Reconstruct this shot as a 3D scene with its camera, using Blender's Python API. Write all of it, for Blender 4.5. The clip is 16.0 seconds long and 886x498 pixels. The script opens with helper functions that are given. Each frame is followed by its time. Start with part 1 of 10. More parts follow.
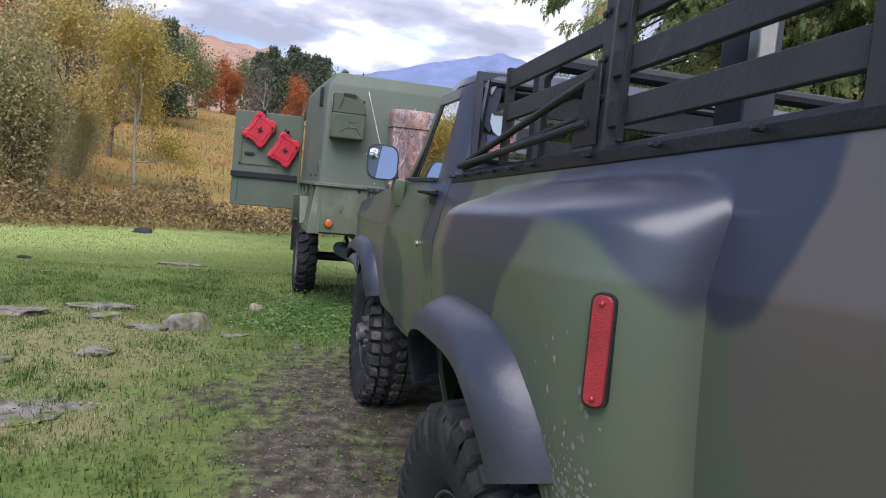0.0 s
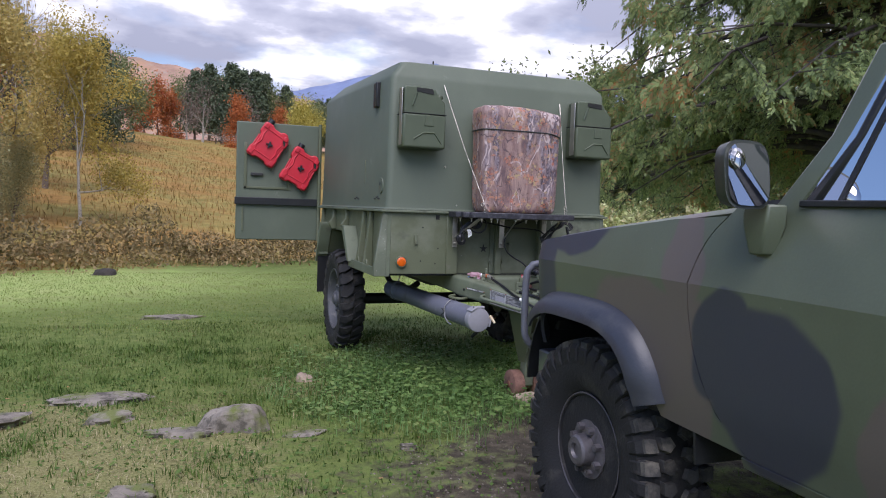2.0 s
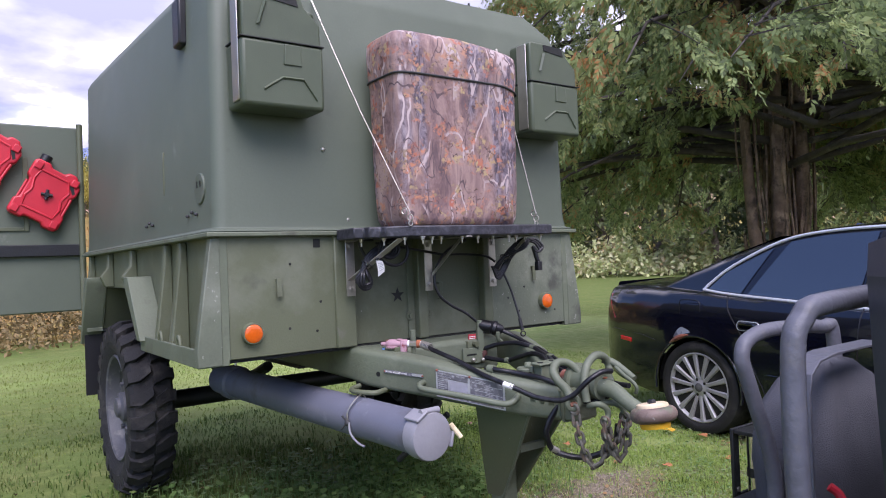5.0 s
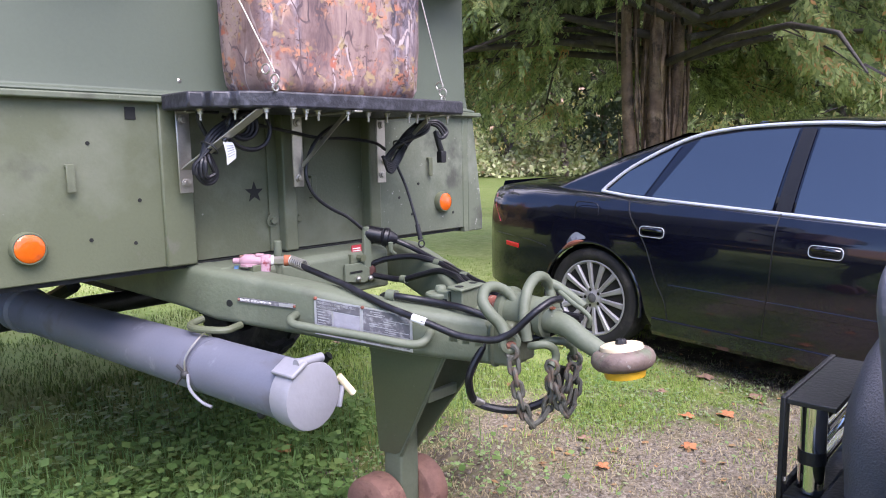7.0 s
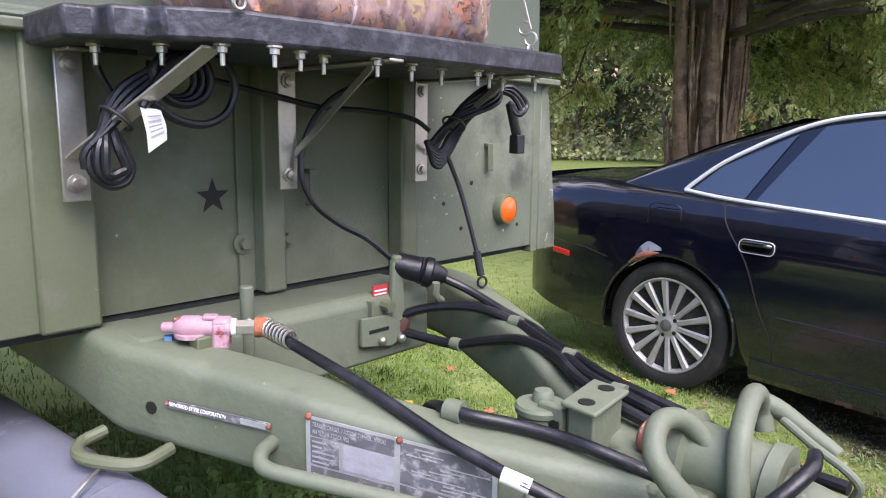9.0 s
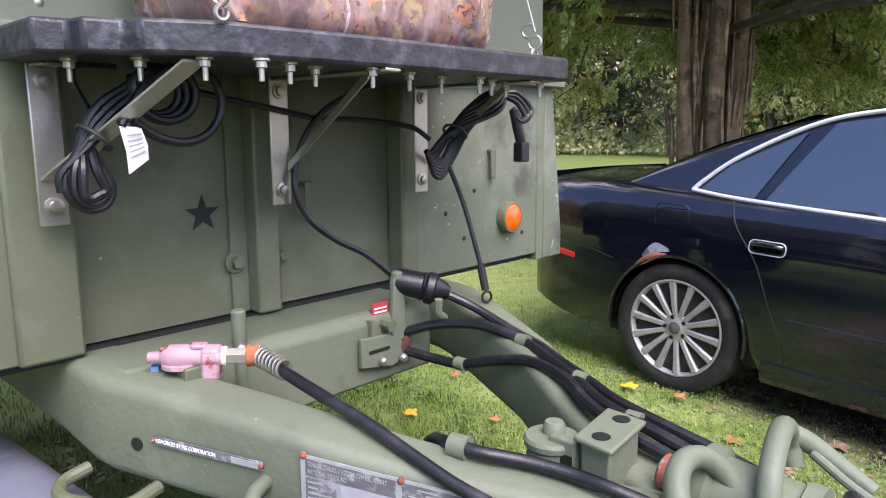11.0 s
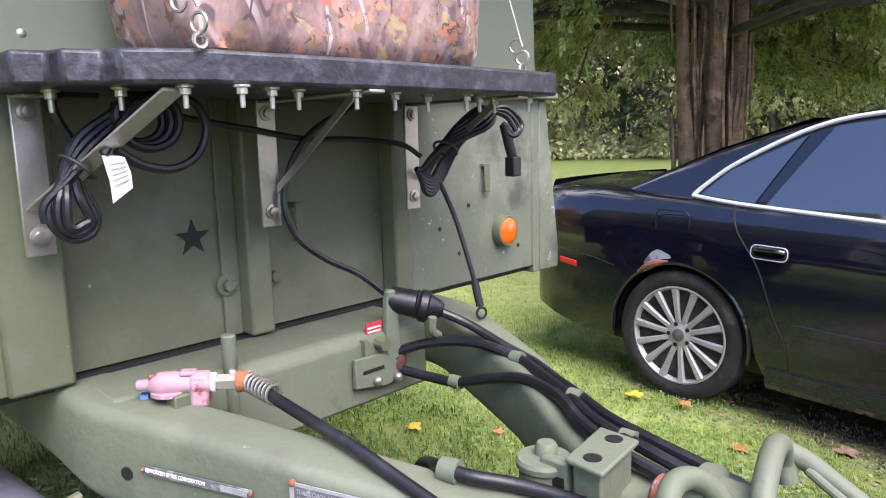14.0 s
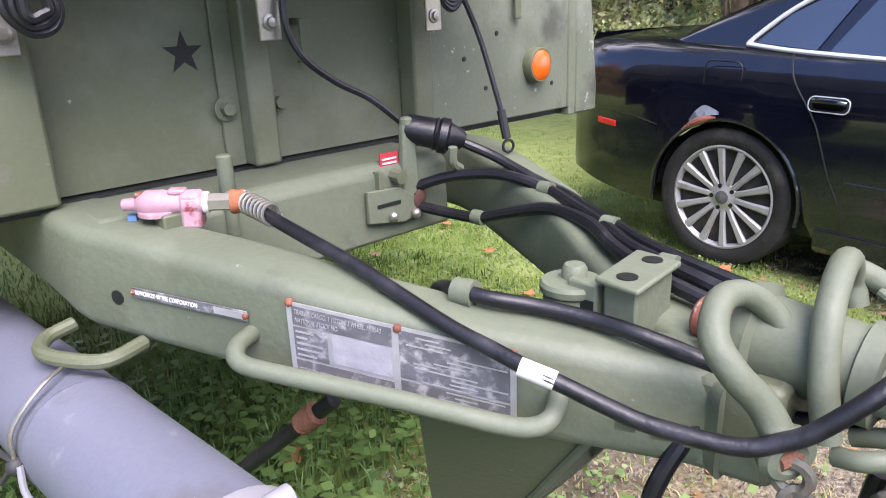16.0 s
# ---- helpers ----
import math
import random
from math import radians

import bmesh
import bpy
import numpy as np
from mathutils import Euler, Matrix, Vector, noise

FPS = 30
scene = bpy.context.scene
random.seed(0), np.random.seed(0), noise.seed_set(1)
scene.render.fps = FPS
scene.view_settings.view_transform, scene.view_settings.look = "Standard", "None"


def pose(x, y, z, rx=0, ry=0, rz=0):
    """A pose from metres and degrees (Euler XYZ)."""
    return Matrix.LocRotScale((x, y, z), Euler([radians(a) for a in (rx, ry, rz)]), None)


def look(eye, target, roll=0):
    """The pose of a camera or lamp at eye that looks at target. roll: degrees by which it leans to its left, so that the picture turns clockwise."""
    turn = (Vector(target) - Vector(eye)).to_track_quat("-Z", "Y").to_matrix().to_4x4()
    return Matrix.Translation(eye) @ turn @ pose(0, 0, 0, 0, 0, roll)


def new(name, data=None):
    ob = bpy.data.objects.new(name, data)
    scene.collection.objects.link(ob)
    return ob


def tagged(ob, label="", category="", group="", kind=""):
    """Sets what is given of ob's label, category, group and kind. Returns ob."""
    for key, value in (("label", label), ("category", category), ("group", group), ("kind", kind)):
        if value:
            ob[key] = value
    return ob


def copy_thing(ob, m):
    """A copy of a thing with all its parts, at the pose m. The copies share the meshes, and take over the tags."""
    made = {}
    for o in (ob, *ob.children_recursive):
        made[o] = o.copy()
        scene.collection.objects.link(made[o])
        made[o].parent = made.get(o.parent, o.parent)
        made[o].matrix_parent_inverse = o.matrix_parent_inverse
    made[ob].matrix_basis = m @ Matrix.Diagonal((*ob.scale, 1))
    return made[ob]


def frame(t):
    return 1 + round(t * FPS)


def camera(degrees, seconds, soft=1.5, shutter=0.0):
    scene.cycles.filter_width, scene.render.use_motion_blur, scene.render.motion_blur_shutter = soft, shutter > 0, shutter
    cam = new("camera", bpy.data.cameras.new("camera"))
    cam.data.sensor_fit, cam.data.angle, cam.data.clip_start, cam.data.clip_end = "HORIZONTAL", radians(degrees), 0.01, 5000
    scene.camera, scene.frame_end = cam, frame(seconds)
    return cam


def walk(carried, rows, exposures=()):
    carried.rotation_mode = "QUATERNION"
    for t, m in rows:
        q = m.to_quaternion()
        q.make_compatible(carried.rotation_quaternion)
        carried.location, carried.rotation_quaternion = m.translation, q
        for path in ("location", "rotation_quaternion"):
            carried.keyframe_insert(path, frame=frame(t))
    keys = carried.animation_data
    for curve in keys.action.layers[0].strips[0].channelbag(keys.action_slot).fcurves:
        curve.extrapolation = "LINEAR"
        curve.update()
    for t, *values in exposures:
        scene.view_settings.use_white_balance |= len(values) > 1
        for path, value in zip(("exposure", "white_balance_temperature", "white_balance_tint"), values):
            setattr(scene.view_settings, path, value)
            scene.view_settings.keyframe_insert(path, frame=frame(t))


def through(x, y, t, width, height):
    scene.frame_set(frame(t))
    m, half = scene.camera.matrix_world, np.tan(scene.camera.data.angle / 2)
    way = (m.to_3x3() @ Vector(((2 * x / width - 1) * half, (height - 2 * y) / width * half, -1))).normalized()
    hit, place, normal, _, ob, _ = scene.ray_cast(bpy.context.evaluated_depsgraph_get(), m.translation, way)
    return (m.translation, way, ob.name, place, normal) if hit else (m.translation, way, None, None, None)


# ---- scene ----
import collections

cam = camera(64.5, 16.0, soft=1.05)
PATH = [
    (0, (0.019, 0.48, 1.399), (0.556, 2.4, 1.244), 5.3),
    (0.5, (-0.219, 0.985, 1.429), (0.161, 2.942, 1.265), 5.1),
    (1, (-0.504, 1.49, 1.448), (-0.043, 3.431, 1.308), 5.0),
    (1.5, (-0.636, 2.01, 1.447), (-0.126, 3.94, 1.32), 3.3),
    (2, (-0.743, 2.539, 1.413), (-0.058, 4.414, 1.298), 2.0),
    (2.5, (-0.738, 3.052, 1.42), (0.097, 4.869, 1.36), 1.8),
    (3, (-0.706, 3.589, 1.444), (0.166, 5.389, 1.413), 1.2),
    (3.2, (-0.701, 3.799, 1.431), (0.229, 5.569, 1.395), 1.1),
    (5.3, (-0.169, 5.177, 1.243), (1.08, 6.738, 1.289), -2.7),
    (5.5, (-0.17, 5.271, 1.259), (1.15, 6.773, 1.296), -2.5),
    (6, (-0.167, 5.458, 1.266), (1.242, 6.877, 1.278), -2.1),
    (6.5, (-0.017, 5.586, 1.244), (1.399, 6.997, 1.21), -1.5),
    (7, (0.193, 5.725, 1.211), (1.665, 7.053, 0.947), -1.0),
    (7.5, (0.385, 5.99, 1.198), (1.885, 7.275, 0.883), -0.8),
    (8, (0.584, 6.131, 1.188), (2.06, 7.447, 0.883), 0.6),
    (8.5, (0.734, 6.283, 1.201), (2.188, 7.617, 0.869), 1.6),
    (9, (0.792, 6.483, 1.227), (2.252, 7.811, 0.905), 0.7),
    (9.5, (0.816, 6.535, 1.241), (2.287, 7.852, 0.918), 0.4),
    (9.7, (0.835, 6.539, 1.256), (2.308, 7.851, 0.922), 0.9),
    (11.8, (0.861, 6.529, 1.251), (2.308, 7.869, 0.916), -0.7),
    (12, (0.868, 6.532, 1.248), (2.318, 7.868, 0.912), -0.7),
    (12.5, (0.872, 6.524, 1.257), (2.319, 7.864, 0.927), -0.9),
    (13, (0.877, 6.524, 1.259), (2.323, 7.866, 0.931), -1.0),
    (13.5, (0.874, 6.521, 1.269), (2.321, 7.864, 0.947), -1.1),
    (14, (0.875, 6.518, 1.272), (2.318, 7.866, 0.961), -1.5),
    (14.5, (0.872, 6.508, 1.267), (2.315, 7.861, 0.972), -1.5),
    (15, (0.886, 6.485, 1.235), (2.273, 7.893, 0.93), -1.6),
    (15.5, (0.959, 6.537, 1.204), (2.297, 7.942, 0.721), -1.6),
    (16, (0.968, 6.573, 1.145), (2.277, 7.946, 0.513), -2.3),
]
EXPOSURES = [(0.0, 0.62, 6080, 18), (2.0, 0.43, 6080, 21), (3.0, 0.35, 6050, 25), (5.5, 1.06, 6050, 29), (7.0, 1.52, 6150, 28), (9.0, 1.54, 6350, 25), (13.0, 1.66, 6430, 24), (16.0, 1.76, 6400, 26)]
walk(cam, [(t, look(eye, target, roll)) for t, eye, target, roll in PATH], EXPOSURES)

# ---- sky and sun ----
SUN_ELEVATION, SUN_TURN = radians(52), radians(207)


def make_sky():
    world = bpy.data.worlds.new("sky")
    scene.world = world
    world.use_nodes = True
    nt = world.node_tree
    nodes, links = nt.nodes, nt.links
    nodes.clear()
    out = nodes.new("ShaderNodeOutputWorld")
    bg = nodes.new("ShaderNodeBackground")
    sky = nodes.new("ShaderNodeTexSky")
    sky.sky_type = "NISHITA"
    sky.sun_disc = False
    sky.sun_elevation, sky.sun_rotation = SUN_ELEVATION, SUN_TURN
    sky.air_density, sky.dust_density, sky.ozone_density = 1.0, 0.5, 3.0
    # clouds: noise on a flat layer above, denser towards the horizon
    tc = nodes.new("ShaderNodeTexCoord")
    sep = nodes.new("ShaderNodeSeparateXYZ")
    links.new(tc.outputs["Generated"], sep.inputs[0])
    up = nodes.new("ShaderNodeMath")
    up.operation = "MAXIMUM"
    up.inputs[1].default_value = 0.0
    links.new(sep.outputs["Z"], up.inputs[0])
    add = nodes.new("ShaderNodeMath")
    add.operation = "ADD"
    add.inputs[1].default_value = 0.16
    links.new(up.outputs[0], add.inputs[0])
    comb = nodes.new("ShaderNodeCombineXYZ")
    for k, axis in enumerate("XY"):
        d = nodes.new("ShaderNodeMath")
        d.operation = "DIVIDE"
        links.new(sep.outputs[axis], d.inputs[0])
        links.new(add.outputs[0], d.inputs[1])
        links.new(d.outputs[0], comb.inputs[k])
    cover = nodes.new("ShaderNodeTexNoise")
    cover.inputs["Scale"].default_value = 0.75
    cover.inputs["Detail"].default_value = 9.0
    cover.inputs["Roughness"].default_value = 0.56
    cover.inputs["Distortion"].default_value = 0.3
    links.new(comb.outputs[0], cover.inputs["Vector"])
    ramp = nodes.new("ShaderNodeValToRGB")
    ramp.color_ramp.elements[0].position, ramp.color_ramp.elements[1].position = 0.40, 0.56
    # a cloud bank ahead, clearing behind and to the west
    bank = nodes.new("ShaderNodeVectorMath")
    bank.operation = "DOT_PRODUCT"
    bank.inputs[1].default_value = (0.33, 0.06, -0.05)
    links.new(tc.outputs["Generated"], bank.inputs[0])
    cov = nodes.new("ShaderNodeMath")
    cov.operation = "ADD"
    links.new(cover.outputs["Fac"], cov.inputs[0])
    links.new(bank.outputs["Value"], cov.inputs[1])
    links.new(cov.outputs[0], ramp.inputs[0])
    body = nodes.new("ShaderNodeTexNoise")
    body.inputs["Scale"].default_value = 2.0
    body.inputs["Detail"].default_value = 7.0
    links.new(comb.outputs[0], body.inputs["Vector"])
    shade = nodes.new("ShaderNodeValToRGB")
    e = shade.color_ramp.elements
    e[0].position, e[0].color = 0.41, (3.1, 3.3, 4.0, 1)
    e[1].position, e[1].color = 0.585, (8.8, 8.8, 9.0, 1)
    mid = shade.color_ramp.elements.new(0.5)
    mid.color = (4.4, 4.6, 5.2, 1)
    links.new(body.outputs["Fac"], shade.inputs[0])
    mix = nodes.new("ShaderNodeMix")
    mix.data_type = "RGBA"
    links.new(ramp.outputs["Color"], mix.inputs["Factor"])
    links.new(sky.outputs[0], mix.inputs["A"])
    lift = nodes.new("ShaderNodeMath")
    lift.operation = "MULTIPLY_ADD"
    lift.inputs[1].default_value, lift.inputs[2].default_value = 1.0, 0.72
    links.new(up.outputs[0], lift.inputs[0])
    bright = nodes.new("ShaderNodeVectorMath")
    bright.operation = "SCALE"
    links.new(shade.outputs["Color"], bright.inputs[0])
    links.new(lift.outputs[0], bright.inputs["Scale"])
    links.new(bright.outputs[0], mix.inputs["B"])
    links.new(mix.outputs["Result"], bg.inputs["Color"])
    bg.inputs["Strength"].default_value = 0.12
    links.new(bg.outputs[0], out.inputs["Surface"])


make_sky()
sun = new("sun", bpy.data.lights.new("sun", "SUN"))
sun.data.energy, sun.data.angle, sun.data.color = 2.45, radians(45), (1.0, 0.96, 0.90)
sun.matrix_world = look((0, 0, 30), Vector((0, 0, 30)) - 10 * Vector((math.sin(SUN_TURN) * math.cos(SUN_ELEVATION), math.cos(SUN_TURN) * math.cos(SUN_ELEVATION), math.sin(SUN_ELEVATION))))

# ---- mesh tools ----
ROOTS = {}


def thing(name, at, label, category, group="", kind=""):
    """An Empty at the thing's base, which parents its parts."""
    ob = new(name)
    ob.empty_display_size = 0.2
    ob.location = at
    ROOTS[ob] = Matrix.Translation(at).inverted()
    return tagged(ob, label, category, group, kind)


class Geo:
    """Collects vertices and faces in world metres."""

    def __init__(self):
        self.v, self.f = [], []

    def add(self, verts, faces):
        n = len(self.v)
        self.v += [tuple(p) for p in verts]
        self.f += [tuple(i + n for i in f) for f in faces]
        return self

    def box(self, lo, hi, m=None):
        p = [Vector((x, y, z)) for z in (lo[2], hi[2]) for y in (lo[1], hi[1]) for x in (lo[0], hi[0])]
        if m is not None:
            p = [m @ q for q in p]
        return self.add(p, [(0, 2, 3, 1), (4, 5, 7, 6), (0, 1, 5, 4), (2, 6, 7, 3), (0, 4, 6, 2), (1, 3, 7, 5)])

    def prism(self, outline, put, a, b):
        """A 2D outline, put(u, v, w) to the world, from w = a to w = b."""
        n = len(outline)
        verts = [put(u, v, a) for u, v in outline] + [put(u, v, b) for u, v in outline]
        faces = [(i, (i + 1) % n, (i + 1) % n + n, i + n) for i in range(n)]
        return self.add(verts, faces + [tuple(range(n - 1, -1, -1)), tuple(range(n, 2 * n))])

    def loft(self, rings, closed=True, cap=True):
        n = len(rings[0])
        verts = [p for r in rings for p in r]
        faces = []
        for k in range(len(rings) - 1):
            for i in range(n if closed else n - 1):
                j = (i + 1) % n
                faces.append((k * n + i, k * n + j, (k + 1) * n + j, (k + 1) * n + i))
        if cap and closed:
            faces += [tuple(range(n - 1, -1, -1)), tuple((len(rings) - 1) * n + i for i in range(n))]
        return self.add(verts, faces)

    def cyl(self, p, q, r, r2=None, n=16, cap=True):
        p, q = Vector(p), Vector(q)
        r2 = r if r2 is None else r2
        return self.loft([ring(p, q - p, r, n), ring(q, q - p, r2, n)], cap=cap)

    def lathe(self, origin, axis, profile, n=32, closed=False, cap=True):
        """profile: (along the axis, radius)."""
        o, a = Vector(origin), Vector(axis).normalized()
        rings = [ring(o + a * s, a, max(r, 1e-4), n) for s, r in profile]
        if closed:
            rings.append(rings[0])
        return self.loft(rings, cap=cap and not closed)

    def tube(self, pts, r, n=8, closed=False, smooth=0):
        pts = [Vector(p) for p in pts]
        if smooth:
            pts = spline(pts, smooth, closed)
        m = len(pts)
        rings, side = [], None
        for i, p in enumerate(pts):
            if closed:
                d = pts[(i + 1) % m] - pts[i - 1]
            else:
                d = pts[min(i + 1, m - 1)] - pts[max(i - 1, 0)]
            d = d.normalized()
            if side is None:
                side = d.orthogonal().normalized()
            side = (side - d * side.dot(d)).normalized()
            other = d.cross(side)
            rr = r(i / max(m - 1, 1)) if callable(r) else r
            rings.append([p + side * rr * math.cos(2 * math.pi * k / n) + other * rr * math.sin(2 * math.pi * k / n) for k in range(n)])
        if closed:
            rings.append(rings[0])
        return self.loft(rings, cap=not closed)

    def torus(self, c, axis, R, r, n=28, k=10):
        pts = ring(Vector(c), Vector(axis), R, n)
        return self.tube(pts, r, k, closed=True)

    def ball(self, c, r, n=12, squash=(1, 1, 1)):
        c = Vector(c)
        prof = [(-math.cos(math.pi * i / n), math.sin(math.pi * i / n)) for i in range(n + 1)]
        rings = [[c + Vector((max(q, 1e-3) * math.cos(a) * r * squash[0], max(q, 1e-3) * math.sin(a) * r * squash[1], z * r * squash[2])) for a in [2 * math.pi * j / (2 * n) for j in range(2 * n)]] for z, q in prof]
        return self.loft(rings)

    def mesh(self, name):
        me = bpy.data.meshes.new(name)
        me.from_pydata(self.v, [], self.f)
        bm = bmesh.new()
        bm.from_mesh(me)
        bmesh.ops.recalc_face_normals(bm, faces=bm.faces)
        bm.to_mesh(me)
        bm.free()
        return me


def ring(c, axis, r, n):
    axis = Vector(axis).normalized()
    a = axis.orthogonal().normalized()
    b = axis.cross(a)
    return [Vector(c) + a * r * math.cos(2 * math.pi * k / n) + b * r * math.sin(2 * math.pi * k / n) for k in range(n)]


def spline(pts, k, closed=False):
    """Catmull-Rom through pts, k steps between two."""
    pts = [Vector(p) for p in pts]
    m, out = len(pts), []
    for i in range(m if closed else m - 1):
        p1, p2 = pts[i], pts[(i + 1) % m]
        p0 = pts[i - 1] if closed or i else p1 * 2 - p2
        p3 = pts[(i + 2) % m] if closed or i + 2 < m else p2 * 2 - p1
        for j in range(k):
            t = j / k
            out.append(0.5 * (2 * p1 + (p2 - p0) * t + (2 * p0 - 5 * p1 + 4 * p2 - p3) * t * t + (3 * p1 - p0 - 3 * p2 + p3) * t ** 3))
    if not closed:
        out.append(pts[-1])
    return out


def part(name, geo, mat, parent=None, label="", bevel=0.0, sharp=35, solid=0.0, segments=2, inside=None):
    """Links a Geo as one mesh object under a thing or part. inside: a point that an open skin turns its back to."""
    me = geo.mesh(name)
    if inside is not None and sum(f.normal.dot(f.center - Vector(inside)) * f.area for f in me.polygons) < 0:
        me.flip_normals()
    if solid:
        me = thickened(me, solid)
    me.materials.append(mat)
    me.shade_smooth()
    me.set_sharp_from_angle(angle=radians(sharp))
    ob = new(name, me)
    if parent is not None:
        ob.parent = parent
        if parent in ROOTS:
            ob.matrix_parent_inverse = ROOTS[parent]
    if bevel:
        md = ob.modifiers.new("edges", "BEVEL")
        md.width, md.segments, md.limit_method, md.angle_limit = bevel, segments, "ANGLE", radians(40)
        md.harden_normals = False
    if label:
        ob["label"] = label
    return ob


def thickened(me, solid):
    """An open skin given a back face and a rim."""
    n = len(me.vertices)
    verts = [v.co.copy() for v in me.vertices] + [v.co - v.normal * solid for v in me.vertices]
    faces = [tuple(f.vertices) for f in me.polygons]
    used = collections.Counter(tuple(sorted((f[i - 1], f[i]))) for f in faces for i in range(len(f)))
    rim = [(f[i], f[i - 1], f[i - 1] + n, f[i] + n) for f in faces for i in range(len(f)) if used[tuple(sorted((f[i - 1], f[i])))] == 1]
    out = bpy.data.meshes.new(me.name)
    out.from_pydata(verts, [], faces + [tuple(i + n for i in reversed(f)) for f in faces] + rim)
    out.update()
    return out


def lone(name, geo, mat, label, category, group="", kind="", **kw):
    return tagged(part(name, geo, mat, **kw), label, category, group, kind)


def text_part(name, words, size, m, mat, parent, thick=0.0004):
    cu = bpy.data.curves.new(name, "FONT")
    cu.body, cu.size, cu.extrude = words, size, thick
    tmp = bpy.data.objects.new(name, cu)
    scene.collection.objects.link(tmp)
    me = bpy.data.meshes.new_from_object(tmp.evaluated_get(bpy.context.evaluated_depsgraph_get()))
    bpy.data.objects.remove(tmp)
    me.transform(m)
    me.materials.clear()
    me.materials.append(mat)
    ob = new(name, me)
    ob.parent = parent
    if parent in ROOTS:
        ob.matrix_parent_inverse = ROOTS[parent]
    return ob


def smoothstep(a, b, x):
    t = min(1.0, max(0.0, (x - a) / (b - a)))
    return t * t * (3 - 2 * t)


def lerp_table(table, x):
    """Piecewise linear through (x, value) rows."""
    if x <= table[0][0]:
        return table[0][1]
    for (a, p), (b, q) in zip(table, table[1:]):
        if x <= b:
            return p + (q - p) * (x - a) / (b - a)
    return table[-1][1]


# ---- materials ----
def material(name, color, rough=0.6, metal=0.0, spots=None, grain=0.12, scale=6.0, bump=0.15, fine=60.0, coat=0.0, island=0.0):
    """A base colour varied at two scales, with fine relief. spots: (colour, scale, low, high) of stains or wear."""
    mat = bpy.data.materials.new(name)
    mat.use_nodes = True
    nt = mat.node_tree
    nodes, links = nt.nodes, nt.links
    bsdf = nodes["Principled BSDF"]
    tc = nodes.new("ShaderNodeTexCoord")
    n1 = nodes.new("ShaderNodeTexNoise")
    n1.inputs["Scale"].default_value, n1.inputs["Detail"].default_value = scale, 5
    n2 = nodes.new("ShaderNodeTexNoise")
    n2.inputs["Scale"].default_value, n2.inputs["Detail"].default_value = fine, 4
    for n in (n1, n2):
        links.new(tc.outputs["Object"], n.inputs["Vector"])
    col = nodes.new("ShaderNodeMix")
    col.data_type = "RGBA"
    c = Vector(color)
    col.inputs["A"].default_value = (*(c * (1 - grain)), 1)
    col.inputs["B"].default_value = (*(c * (1 + grain)), 1)
    both = nodes.new("ShaderNodeMath")
    both.operation = "MULTIPLY_ADD"
    links.new(n2.outputs["Fac"], both.inputs[0])
    both.inputs[1].default_value = 0.4
    links.new(n1.outputs["Fac"], both.inputs[2])
    stretch = nodes.new("ShaderNodeMapRange")
    stretch.inputs["From Min"].default_value, stretch.inputs["From Max"].default_value = 0.45, 0.95
    links.new(both.outputs[0], stretch.inputs["Value"])
    links.new(stretch.outputs[0], col.inputs["Factor"])
    last = col.outputs["Result"]
    rough_socket = None
    for k, (sc, ss, lo, hi) in enumerate(spots or []):
        n3 = nodes.new("ShaderNodeTexNoise")
        n3.inputs["Scale"].default_value, n3.inputs["Detail"].default_value, n3.inputs["Roughness"].default_value = ss, 8, 0.62
        off = nodes.new("ShaderNodeVectorMath")
        off.inputs[1].default_value = (3.1 * k + 1.7, 7.3 * k, 2.2)
        links.new(tc.outputs["Object"], off.inputs[0])
        links.new(off.outputs[0], n3.inputs["Vector"])
        mr = nodes.new("ShaderNodeMapRange")
        mr.inputs["From Min"].default_value, mr.inputs["From Max"].default_value = lo, hi
        links.new(n3.outputs["Fac"], mr.inputs["Value"])
        mx = nodes.new("ShaderNodeMix")
        mx.data_type = "RGBA"
        links.new(mr.outputs[0], mx.inputs["Factor"])
        links.new(last, mx.inputs["A"])
        mx.inputs["B"].default_value = (*sc, 1)
        last = mx.outputs["Result"]
    if island:
        geo = nodes.new("ShaderNodeNewGeometry")
        hsv = nodes.new("ShaderNodeHueSaturation")
        mr = nodes.new("ShaderNodeMapRange")
        mr.inputs["To Min"].default_value, mr.inputs["To Max"].default_value = 1 - island, 1 + island
        links.new(geo.outputs["Random Per Island"], mr.inputs["Value"])
        links.new(mr.outputs[0], hsv.inputs["Value"])
        links.new(last, hsv.inputs["Color"])
        last = hsv.outputs["Color"]
    links.new(last, bsdf.inputs["Base Color"])
    rr = nodes.new("ShaderNodeMapRange")
    rr.inputs["To Min"].default_value, rr.inputs["To Max"].default_value = max(0.02, rough - 0.1 * min(1, rough * 2)), min(1, rough + 0.1 * min(1, rough * 2))
    links.new(n1.outputs["Fac"], rr.inputs["Value"])
    links.new(rr.outputs[0], bsdf.inputs["Roughness"])
    bsdf.inputs["Metallic"].default_value = metal
    bsdf.inputs["Coat Weight"].default_value = coat
    if bump:
        bp = nodes.new("ShaderNodeBump")
        bp.inputs["Strength"].default_value, bp.inputs["Distance"].default_value = bump, 0.01
        links.new(n2.outputs["Fac"], bp.inputs["Height"])
        links.new(bp.outputs[0], bsdf.inputs["Normal"])
    return mat


